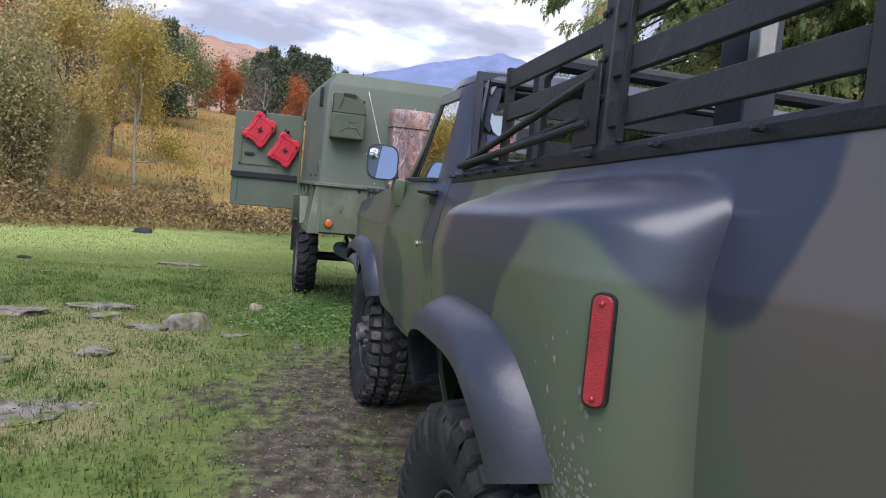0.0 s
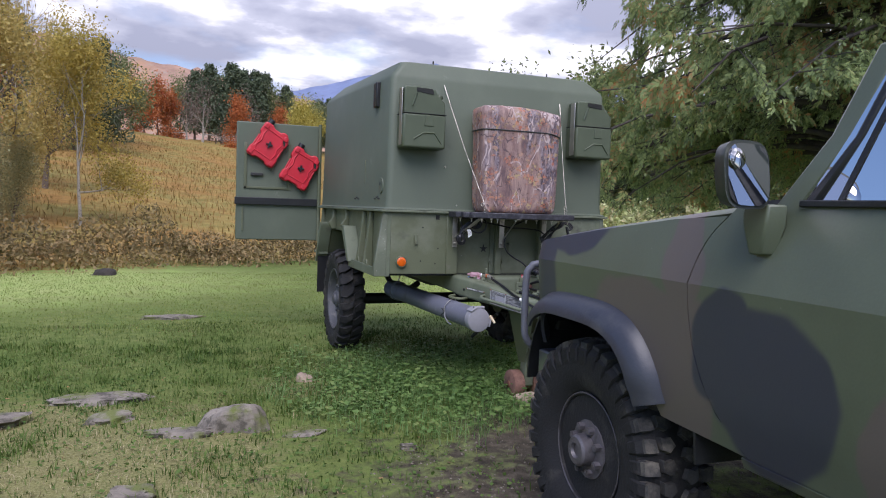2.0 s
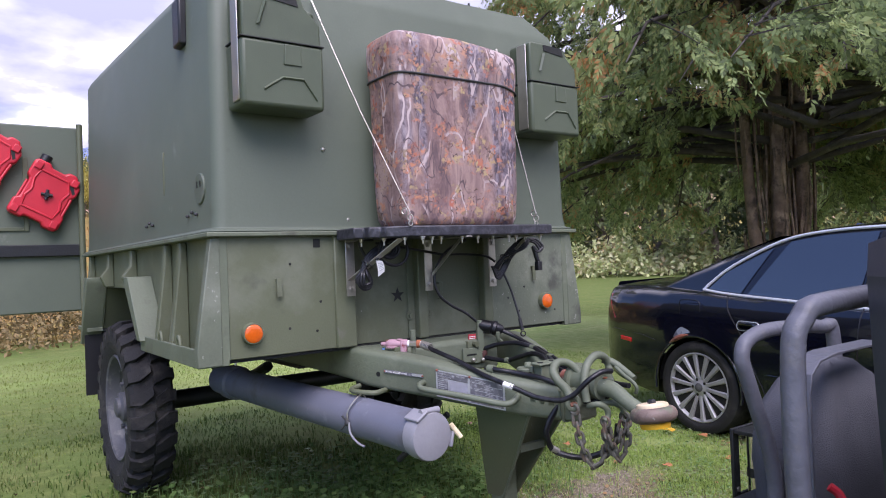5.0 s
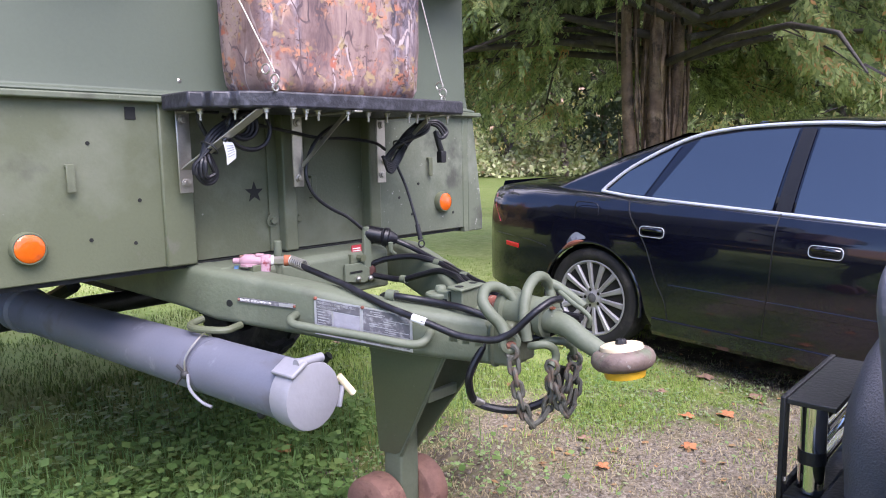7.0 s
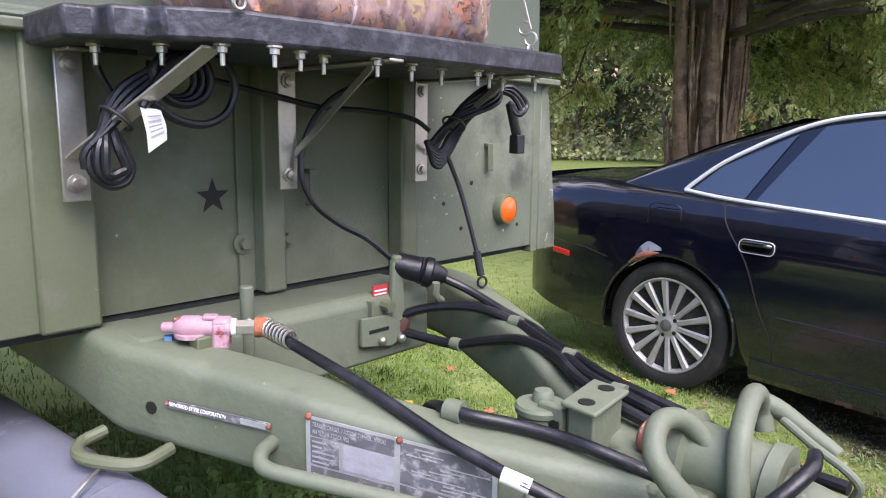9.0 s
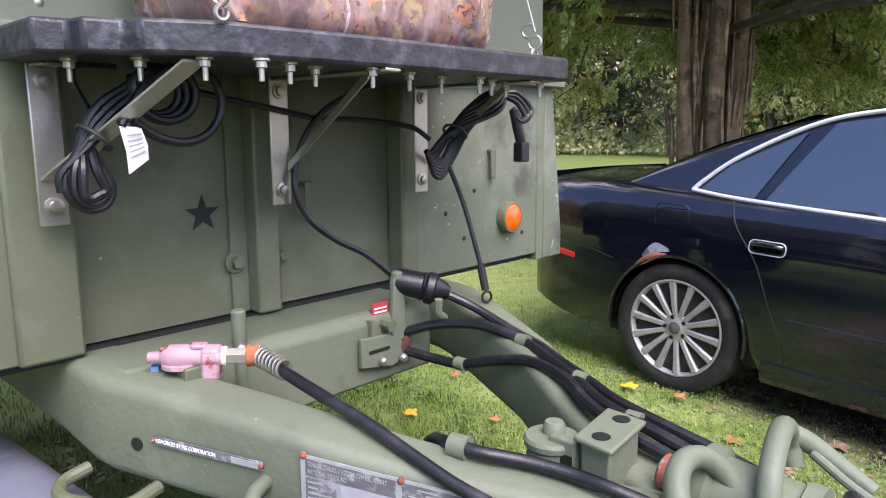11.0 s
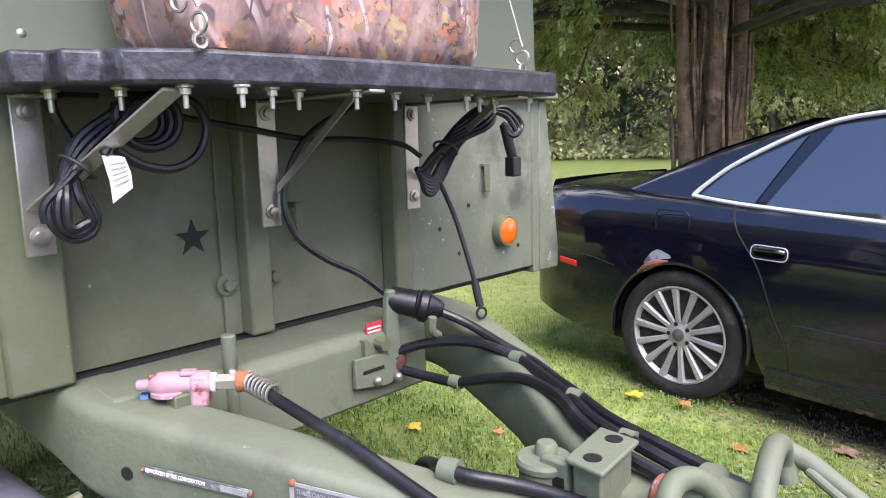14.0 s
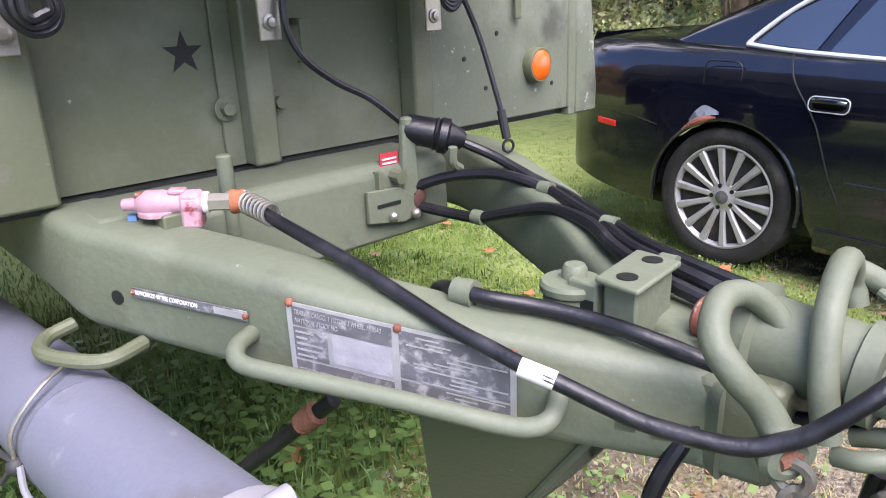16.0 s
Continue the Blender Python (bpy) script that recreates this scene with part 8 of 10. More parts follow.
def build_pipe():
    pipe = thing("storage_pipe", (1.15, 7.9, 0.56), "grey plastic storage pipe strapped under the drawbar", "pipe")
    a, b = Vector((1.200, 7.078, 0.635)), Vector((1.10, 8.95, 0.635))
    d = (b - a).normalized()
    part("tube", Geo().lathe(a, d, [(0.0, 0.074), (0.0, 0.077), (0.002, 0.078), (1.9, 0.078), (1.9, 0.07)], 40), GREY_TUBE, pipe, sharp=40)
    cap = part("end_cap", Geo().lathe(a, d, [(0.055, 0.079), (0.05, 0.085), (0.0, 0.087), (-0.012, 0.083), (-0.014, 0.078), (-0.014, 0.001)], 40), GREY_CAP, pipe, "pale grey end cap", sharp=30)
    side = Vector((0, 0, 1)).cross(d).normalized()
    up = d.cross(side)
    for t, w in ((radians(60), 0.028), (radians(195), 0.028)):
        o = (side * math.cos(t) + up * math.sin(t))
        e = d.cross(o)
        part("cap_tab", Geo().loft([[a + d * s + o * r + e * q for q, r in ((-w, 0.084), (w, 0.084), (w, 0.095), (-w, 0.095))] for s in (-0.02, 0.06)]), GREY_CAP, cap, bevel=0.004)
    part("hinge_roll", Geo().cyl(a + up * 0.088 - side * 0.04, a + up * 0.088 + side * 0.04, 0.012, n=12), GREY_CAP, cap)
    part("lock_tag", Geo().cyl(a + side * -0.085 + up * 0.03 - d * 0.01, a + side * -0.115 - up * 0.02 - d * 0.03, 0.009, n=10), CREAM, cap, "small pale tag hanging from the cap")
    # hanging strap ring half way
    c = a + d * 0.42
    part("strap_band", Geo().lathe(c, d, [(-0.010, 0.0785), (-0.010, 0.0795), (0.010, 0.0795), (0.010, 0.0785)], 40), GREY_TUBE, pipe)
    part("strap_knot", Geo().ball(c + side * 0.083 - up * 0.004, 0.013, 6).cyl(c + side * 0.083, c + side * 0.10 - up * 0.03 + d * 0.02, 0.004, n=6).cyl(c + side * 0.083, c + side * 0.10 + up * 0.025 + d * 0.012, 0.004, n=6), INK, pipe, "dark knotted cord")
    part("strap_tail", Geo().tube([c + side * 0.082 - d * 0.01, c + side * 0.084 - up * 0.04 - d * 0.02, c + side * 0.068 - up * 0.075 - d * 0.045, c + side * 0.055 - up * 0.088 - d * 0.075], 0.0045, 8, smooth=4), GREY_CAP, pipe)
    part("strap_wire", Geo().tube([c + side * 0.084, c + side * 0.078 + up * 0.045, c + side * 0.035 + up * 0.088, Vector((1.19, 7.535, 0.722)), Vector((1.215, 7.555, 0.70))], 0.003, 8, smooth=5), STEEL, pipe, "bright steel hanger wire")
    part("far_collar", Geo().lathe(a + d * 1.72, d, [(-0.05, 0.079), (-0.04, 0.09), (0.04, 0.09), (0.05, 0.079)], 36), GREY_TUBE, pipe)
    for s in (1.72,):
        part("hanger_bar", Geo().tube([a + d * s + up * 0.07, a + d * s + Vector((0.04, 0, 0.25))], 0.006, 8), STEEL, pipe)


def chain(points, parent, link=0.038, r=0.0062, mat=None):
    """Separate welded links along a hanging line, alternately turned."""
    pts = spline(points, 24)
    acc, k, last = 0.0, 0, pts[0]
    step = link * 0.78
    for p in pts[1:]:
        acc += (p - last).length
        if acc >= step:
            d = (p - last).normalized()
            side = d.orthogonal().normalized() if k % 2 else d.cross(d.orthogonal()).normalized()
            oval = [p + d * (link * 0.5 - 0.009) * (1 if math.cos(t) > 0 else -1) + d * 0.012 * math.cos(t) + side * 0.012 * math.sin(t) for t in [2 * math.pi * j / 16 for j in range(16)]]
            part("link", Geo().tube(oval, r, 6, closed=True), mat or GREEN_WORN, parent)
            acc, k = 0.0, k + 1
        last = p


def build_tongue_fittings():
    # shackle hooks and safety chains
    hook = part("safety_hook", Geo().tube([(1.590, 6.772, 0.752), (1.586, 6.790, 0.782), (1.570, 6.812, 0.812), (1.572, 6.836, 0.842), (1.606, 6.848, 0.866), (1.650, 6.842, 0.862), (1.676, 6.822, 0.838), (1.680, 6.795, 0.805), (1.690, 6.77, 0.775)], lambda t: 0.0165 - 0.004 * t, 14, smooth=6), GREEN_WORN, trailer, "heavy olive safety-chain hook with worn paint")
    part("hook_eye", Geo().torus((1.592, 6.765, 0.737), (0.5, 0.8, 0.1), 0.0195, 0.0115, 20, 8), GREEN_WORN, hook)
    part("eye_pin", Geo().cyl((1.580, 6.768, 0.730), (1.604, 6.757, 0.734), 0.009, n=10), RUST, hook, "rusty pin in the hook's eye")
    bow = part("shackle_bow", Geo().tube([(1.640, 6.745, 0.735), (1.646, 6.758, 0.800), (1.672, 6.768, 0.855), (1.725, 6.777, 0.884), (1.778, 6.785, 0.876), (1.808, 6.788, 0.846), (1.808, 6.780, 0.815)], 0.0145, 14, smooth=6), GREEN_WORN, trailer, "bent olive steel bow over the pivot")
    part("bow_arm", Geo().tube([(1.800, 6.805, 0.862), (1.822, 6.770, 0.846), (1.832, 6.73, 0.820), (1.832, 6.69, 0.798)], lambda t: 0.0155 - 0.004 * t, 12, smooth=5), GREEN_WORN, bow)
    part("spring_arm", Geo().tube([(1.815, 6.76, 0.835), (1.803, 6.712, 0.812), (1.798, 6.675, 0.796), (1.800, 6.655, 0.776), (1.804, 6.662, 0.752)], 0.0065, 10, smooth=5), GREEN_WORN, bow)
    part("lower_hook", Geo().tube([(1.640, 6.735, 0.722), (1.634, 6.712, 0.730), (1.645, 6.692, 0.733), (1.668, 6.682, 0.718), (1.674, 6.680, 0.694), (1.660, 6.684, 0.676)], 0.0105, 12, smooth=5), GREEN_WORN, trailer, "olive chain hook under the nose")
    part("lower_hook", Geo().tube([(1.690, 6.735, 0.720), (1.690, 6.705, 0.731), (1.708, 6.680, 0.730), (1.732, 6.668, 0.715), (1.740, 6.666, 0.695)], 0.0105, 12, smooth=5), GREEN_WORN, trailer, "olive chain hook under the nose")
    for k, (q, s_) in enumerate(((0.0, 0.030), (0.036, 0.026), (0.070, 0.030))):
        part("letter_bar", Geo().loft([[Vector((1.532 + 0.42 * (q + dq) + o * -0.86, 6.915 - 0.9 * (q + dq) + o * -0.4, 0.728 - 0.10 * q + dz)) for dq, dz in ((0, 0), (s_ * 0.72, 0), (s_ * 0.72, 0.017), (0, 0.017))] for o in (0.001, 0.0045)]), GREEN, trailer)
    iron = material("weathered_green_chain", (0.082, 0.082, 0.066), 0.7, spots=[((0.15, 0.09, 0.06), 30, 0.5, 0.65), ((0.16, 0.16, 0.13), 45, 0.58, 0.68)], grain=0.2, scale=30, bump=0.3)
    ch = part("safety_chain", Geo().torus((1.590, 6.757, 0.715), (1, 0.2, 0), 0.016, 0.0065, 14, 6), iron, trailer, "hanging steel safety chain")
    chain([(1.590, 6.755, 0.71), (1.598, 6.745, 0.62), (1.620, 6.735, 0.545), (1.650, 6.725, 0.515), (1.680, 6.712, 0.545), (1.680, 6.698, 0.60), (1.668, 6.690, 0.665)], ch, mat=iron)
    ch2 = part("safety_chain", Geo().torus((1.664, 6.684, 0.672), (1, 0.2, 0), 0.016, 0.0065, 14, 6), iron, trailer, "hanging steel safety chain")
    chain([(1.664, 6.684, 0.665), (1.676, 6.676, 0.60), (1.700, 6.672, 0.548), (1.728, 6.668, 0.545), (1.752, 6.668, 0.60), (1.768, 6.680, 0.66), (1.772, 6.70, 0.72)], ch2, mat=iron)
    ch3 = part("safety_chain", Geo().torus((1.740, 6.664, 0.680), (1, 0.2, 0), 0.016, 0.0065, 14, 6), iron, trailer, "hanging steel safety chain")
    chain([(1.738, 6.664, 0.675), (1.716, 6.668, 0.62), (1.702, 6.672, 0.57), (1.708, 6.676, 0.55)], ch3, mat=iron)
    # air coupling (faded pink) and its hose
    o = Vector((1.300, 7.562, 0.913))
    d = (Vector((1.430, 7.458, 0.908)) - o).normalized()
    side = d.cross(Vector((0, 0, 1))).normalized()
    up = side.cross(d)
    m = Matrix(((d.x, side.x, up.x, o.x), (d.y, side.y, up.y, o.y), (d.z, side.z, up.z, o.z), (0, 0, 0, 1)))
    g = Geo().lathe(o, d, [(0.0, 0.004), (0.003, 0.0085), (0.020, 0.0095), (0.026, 0.0145), (0.036, 0.0195), (0.058, 0.0200), (0.070, 0.0160), (0.082, 0.0155), (0.086, 0.0190), (0.108, 0.0190), (0.112, 0.0150), (0.113, 0.001)], 22)
    gl = part("air_coupling", g, PINK, trailer, "faded pink plastic air-line coupling", sharp=30)
    part("coupling_flange", Geo().lathe(m @ Vector((0.048, 0.0, -0.012)), up, [(-0.004, 0.024), (-0.003, 0.0265), (0.003, 0.0265), (0.004, 0.024)], 24), PINK, gl)
    part("coupling_block", Geo().box((0.082, -0.017, -0.034), (0.110, 0.017, 0.016), m), PINK, gl, bevel=0.005)
    part("coupling_lug", Geo().box((0.066, -0.010, 0.013), (0.090, 0.010, 0.0215), m), PINK, gl, bevel=0.003)
    for a, b in ((0.058, -0.038), (0.073, -0.036)):
        part("coupling_jaw", Geo().ball(m @ Vector((a, -0.004, b)), 0.0125, 8, (1.0, 0.9, 0.8)), PINK, gl)
    part("coupling_seal", Geo().box((0.020, -0.007, 0.008), (0.040, 0.007, 0.0175), m), RUST_PAINT, gl, "dull red rubber seal", bevel=0.003)
    part("blue_tab", Geo().box((0.004, -0.022, -0.026), (0.016, -0.006, -0.017), m), material("faded_blue_tape", (0.12, 0.24, 0.46), 0.6, grain=0.15, scale=40), gl, "scrap of blue tape")
    part("coupling_collar", Geo().cyl(o + d * 0.110, o + d * 0.119, 0.0150, n=18), WHITE, gl)
    part("hose_nut", Geo().cyl(o + d * 0.119, o + d * 0.150, 0.0130, n=6), STEEL, gl)
    part("hose_ferrule", Geo().lathe(o, d, [(0.148, 0.012), (0.149, 0.0165), (0.154, 0.0175), (0.160, 0.0160), (0.166, 0.0175), (0.169, 0.015), (0.169, 0.01)], 18), RUST_RING, gl, "rusty orange ferrule")
    spring = [(1.430 + 0.008 * t + 0.0145 * math.cos(2 * math.pi * 8 * t), 7.458 - 0.062 * t, 0.908 - 0.012 * t + 0.0145 * math.sin(2 * math.pi * 8 * t)) for t in [k / 110 for k in range(111)]]
    part("hose_spring", Geo().tube(spring, 0.0024, 6), STEEL, gl, "bright coil spring round the hose end")
    part("coupling_stand", Geo().box((1.33, 7.50, 0.862), (1.365, 7.53, 0.90)), GREEN, gl, bevel=0.003)
    part("air_hose", Geo().tube([(1.43, 7.458, 0.908), (1.438, 7.417, 0.894), (1.447, 7.317, 0.872), (1.456, 7.236, 0.853), (1.462, 7.18, 0.836), (1.471, 7.096, 0.811), (1.480, 7.041, 0.798), (1.489, 6.987, 0.785), (1.502, 6.955, 0.774), (1.519, 6.911, 0.758), (1.533, 6.873, 0.748), (1.558, 6.799, 0.745), (1.574, 6.764, 0.758), (1.583, 6.739, 0.776), (1.605, 6.700, 0.82), (1.65, 6.68, 0.845), (1.71, 6.69, 0.84)], 0.0094, 12, smooth=8), HOSE, trailer, "black rubber air hose")
    part("hose_tape", Geo().cyl((1.482, 7.002, 0.789), (1.498, 6.967, 0.778), 0.0107, n=16), WHITE, trailer, "strip of white tape on the hose")
    part("air_hose", Geo().tube([(1.60, 7.26, 0.76), (1.565, 7.21, 0.800), (1.533, 7.15, 0.824), (1.540, 7.10, 0.823), (1.575, 7.05, 0.814), (1.600, 6.99, 0.806), (1.610, 6.93, 0.800), (1.640, 6.86, 0.775), (1.665, 6.80, 0.73), (1.70, 6.74, 0.735), (1.75, 6.69, 0.77)], 0.0098, 12, smooth=8), HOSE, trailer, "black rubber air hose")
    for p, q in (((1.532, 7.145, 0.823), (1.538, 7.118, 0.823)),):
        part("hose_clamp", Geo().cyl(p, q, 0.0175, n=16), GREEN_WORN, trailer)
    # pins and locking lever
    pin = part("lock_pin", Geo().lathe((1.459, 7.56, 0.80), (0, 0, 1), [(0, 0.011), (0.06, 0.011), (0.10, 0.012), (0.101, 0.0125), (0.155, 0.0125), (0.158, 0.010), (0.158, 0.001)], 18), GREEN_WORN, trailer, "threaded olive pin")
    part("pin_cotter", Geo().ball((1.452, 7.545, 0.895), 0.010, 6), STEEL, pin)
    lever = part("lock_lever", Geo().loft([[Vector((x, y, z)) for x, y in ((1.828 - w, 7.555), (1.828 + w, 7.55), (1.828 + w, 7.566), (1.828 - w, 7.571))] for z, w in ((0.775, 0.012), (0.80, 0.022), (0.90, 0.015), (0.955, 0.013), (0.963, 0.009))]), GREEN_WORN, trailer, "olive locking lever", bevel=0.004)
    part("lever_bracket", Geo().prism([(1.715, 0.790), (1.800, 0.776), (1.820, 0.782), (1.832, 0.800), (1.828, 0.822), (1.790, 0.846), (1.716, 0.850)], lambda u, v, w: (u, w, v), 7.545, 7.555), GREEN_WORN, lever, bevel=0.002)
    part("lever_edge", Geo().box((1.8415, 7.556, 0.79), (1.8465, 7.570, 0.895)), RUST, lever, "rusty bare edge")
    part("lever_cap", Geo().lathe((1.828, 7.561, 0.955), (0, 0, 1), [(0, 0.0125), (0.010, 0.0125), (0.014, 0.009), (0.015, 0.001)], 16), GREEN_WORN, lever)
    part("bracket_slot", Geo().box((1.735, 7.5435, 0.815), (1.79, 7.5455, 0.822)), STENCIL_HOLE_BLACK, lever)
    part("bracket_tongue", Geo().box((1.745, 7.548, 0.845), (1.755, 7.575, 0.88)), GREEN, lever)
    part("bracket_bolt", Geo().ball((1.768, 7.54, 0.795), 0.010, 6), STEEL, lever)
    part("bracket_bolt", Geo().ball((1.822, 7.538, 0.79), 0.010, 6), STEEL, lever)
    tag = part("red_tag", Geo().box((1.768, 7.57, 0.872), (1.812, 7.573, 0.908)), material("red_warning_tag", (0.42, 0.04, 0.05), 0.5, grain=0.1), trailer, "small red warning tag")
    for k in range(3):
        part("tag_bar", Geo().box((1.772, 7.5685, 0.879 + 0.008 * k), (1.806, 7.5698, 0.882 + 0.008 * k)), WHITE, tag)
    part("tag_bolt", Geo().cyl((1.79, 7.56, 0.867), (1.79, 7.535, 0.865), 0.013, n=8), GREEN, trailer)
    # electrical plug and its cable along the far arm
    plug = part("cable_plug", Geo().lathe((1.835, 7.575, 0.948), (0.6, -0.68, -0.22), [(0.0, 0.019), (0.004, 0.027), (0.058, 0.029), (0.061, 0.032), (0.065, 0.029), (0.070, 0.034), (0.084, 0.034), (0.088, 0.027), (0.11, 0.019), (0.118, 0.012)], 24), HOSE, trailer, "black rubber trailer plug")
    part("plug_ring", Geo().torus((1.838, 7.572, 0.947), (0.6, -0.68, -0.22), 0.019, 0.004, 20, 6), RUST_PAINT, plug)
    part("plug_cradle", Geo().tube([(1.895, 7.49, 0.87), (1.872, 7.485, 0.885), (1.868, 7.48, 0.915)], 0.009, 8, smooth=4), GREEN_WORN, plug)
    runs = ([(1.905, 7.495, 0.918), (1.935, 7.44, 0.892), (1.942, 7.35, 0.860), (1.930, 7.272, 0.846), (1.897, 7.20, 0.838), (1.861, 7.133, 0.836), (1.822, 7.05, 0.828), (1.800, 6.96, 0.820), (1.790, 6.87, 0.808), (1.780, 6.75, 0.785), (1.765, 6.66, 0.785)],
            [(1.835, 7.575, 0.828), (1.875, 7.50, 0.856), (1.905, 7.40, 0.868), (1.912, 7.30, 0.854), (1.885, 7.22, 0.842), (1.843, 7.133, 0.833), (1.800, 7.06, 0.826), (1.775, 6.96, 0.816), (1.765, 6.87, 0.80), (1.76, 6.76, 0.77)],
            [(1.835, 7.57, 0.800), (1.862, 7.48, 0.790), (1.868, 7.419, 0.792), (1.872, 7.34, 0.815), (1.862, 7.25, 0.838), (1.838, 7.16, 0.835), (1.785, 7.08, 0.826), (1.752, 7.00, 0.815), (1.745, 6.92, 0.80)])
    for k, pts in enumerate(runs):
        part("cable", Geo().tube(pts, 0.0095 if k == 0 else 0.0105, 10, smooth=8), HOSE, trailer, "black cable clipped along the drawbar arm")
    for x, y, z in ((1.912, 7.30, 0.854), (1.868, 7.419, 0.792), (1.852, 7.133, 0.835), (1.788, 7.0, 0.820)):
        part("cable_clip", Geo().cyl((x, y + 0.012, z), (x, y - 0.012, z), 0.0135, n=14), GREEN_WORN, trailer)
    part("conduit_end", Geo().lathe((1.832, 7.590, 0.814), (0.25, -0.95, -0.05), [(0.0, 0.016)] + [(0.004 + 0.0055 * k, 0.0205 if k % 2 else 0.016) for k in range(8)] + [(0.048, 0.012)], 18), BELLOWS, trailer, "rust-stained rubber bellows")
    # drain hose under the nose
    part("drain_hose", Geo().tube([(1.625, 6.87, 0.71), (1.595, 6.89, 0.65), (1.59, 6.90, 0.60), (1.63, 6.90, 0.535), (1.70, 6.82, 0.515), (1.76, 6.74, 0.56), (1.77, 6.72, 0.64)], 0.011, 10, smooth=6), HOSE, trailer, "black hose looped below the nose")
    part("hose_band", Geo().cyl((1.618, 6.905, 0.548), (1.64, 6.895, 0.532), 0.0125, n=12), STEEL, trailer)


def coil(name, path, r, label, category):
    return lone(name, Geo().tube(path, r, 8, smooth=6), HOSE, label, category)


def build_cables():
    def bundle(name, label, loops):
        t = thing(name, loops[0][0][0], label, "cable")
        for pts, r in loops:
            part("cable_loop", Geo().tube(pts, r, 8, smooth=7), HOSE, t)
        return t
    # left coil hung behind the brace, tied in the middle, with a paper tag
    L = []
    rnd = random.Random(3)
    outer = [(1.292, 1.268), (1.330, 1.244), (1.377, 1.238), (1.415, 1.258), (1.431, 1.298), (1.416, 1.334), (1.377, 1.345), (1.335, 1.339), (1.304, 1.307), (1.275, 1.262)]
    L.append(([(x, 7.530, z) for x, z in outer], 0.0068))
    for k in range(3):
        f = 1 - 0.12 * k
        L.append(([(1.350 + f * 0.047 * math.cos(t) - 0.004 * k, 7.545 + 0.008 * k, 1.310 + f * 0.042 * math.sin(t)) for t in [3.6 + 0.62 * q for q in range(11)]] + [(1.290 - 0.004 * k, 7.565, 1.268 - 0.004 * k)], 0.0066))
    for k in range(4):
        o = 0.0085 * k
        L.append(([(1.339 - 0.3 * o, 7.560 - o * 0.3, 1.350), (1.321 - 0.5 * o, 7.565, 1.309 + 0.5 * o), (1.279 - 0.6 * o, 7.570, 1.265 + o), (1.234 + 0.2 * o, 7.575, 1.222 + o), (1.209 + o, 7.580, 1.195), (1.209 + o, 7.583, 1.170)], 0.0068))
    for k in range(3):
        o = 0.008 * k
        L.append(([(1.240, 7.578, 1.225), (1.217 + o, 7.580 - o, 1.200), (1.216 + o, 7.580 - o, 1.168), (1.239, 7.580 - o, 1.144 + o), (1.266 - o, 7.580 - o, 1.148 + o), (1.277 - o, 7.580 - o, 1.172), (1.267 - o, 7.580 - o, 1.201), (1.251, 7.578, 1.228)], 0.0068))
    L.append(([(1.262, 7.60, 1.280), (1.245, 7.60, 1.312), (1.240, 7.60, 1.337), (1.255, 7.60, 1.348), (1.301, 7.595, 1.348)], 0.0066))
    b = bundle("coiled_cable", "black rubber cable coiled and hung under the shelf", L)
    part("cable_tie", Geo().torus((1.255, 7.574, 1.245), (0.6, 0, 0.7), 0.026, 0.003, 18, 6), INK, b)
    tag = part("paper_tag", Geo().loft([[Vector(p) for p in q] for q in (((1.272, 7.530, 1.261), (1.301, 7.526, 1.259)), ((1.277, 7.524, 1.225), (1.306, 7.520, 1.235)), ((1.281, 7.530, 1.194), (1.309, 7.526, 1.214)))], closed=False, cap=False), WHITE, b, "white paper tag", solid=0.001)
    for k in range(5):
        f = 0.22 + 0.12 * k
        lo, hi = Vector((1.2725 + 0.0085 * f, 7.5275, 1.261 - 0.067 * f)), Vector((1.3005 + 0.0085 * f, 7.5235, 1.259 - 0.045 * f))
        p, q = lo.lerp(hi, 0.15), lo.lerp(hi, 0.85)
        part("print_bar", Geo().add([p + Vector((0, -0.0045, 0)), q + Vector((0, -0.0045, 0)), q + Vector((0, -0.0045, 0.0022)), p + Vector((0, -0.0045, 0.0022))], [(0, 1, 2, 3)]), TAG_PRINT, tag)
    # right bundle with its connector
    R = []
    for k in range(6):
        o = 0.007 * k
        R.append(([(2.09 + 0.3 * o, 7.50, 1.335), (2.05, 7.51 - o, 1.33 - o), (2.00 - o, 7.535, 1.285 - o), (1.965 - o, 7.555, 1.225 - 0.4 * o), (1.935 - 0.5 * o, 7.56, 1.175 + o), (1.955, 7.555, 1.155 + o), (1.985, 7.55, 1.19 + o), (2.02, 7.53, 1.26), (2.07, 7.505, 1.315)], 0.0062))
    for k in range(3):
        o = 0.010 * k
        R.append(([(2.085, 7.50, 1.33), (2.12, 7.48, 1.335 - o), (2.155 - o, 7.465, 1.30 - o), (2.13 - o, 7.465, 1.275), (2.10, 7.475, 1.30)], 0.0062))
    b2 = bundle("coiled_cable", "thin black lead bundled under the shelf, plug hanging", R)
    part("plug", Geo().tube([(2.105, 7.475, 1.30), (2.115, 7.47, 1.255), (2.125, 7.468, 1.225)], 0.012, 8, smooth=3).box((2.112, 7.455, 1.185), (2.14, 7.481, 1.228)), BLACK_PLASTIC, b2, "black plug end", bevel=0.003)
    part("cable_tie", Geo().torus((1.985, 7.54, 1.25), (0.6, 0.1, 0.8), 0.026, 0.003, 18, 6), INK, b2)
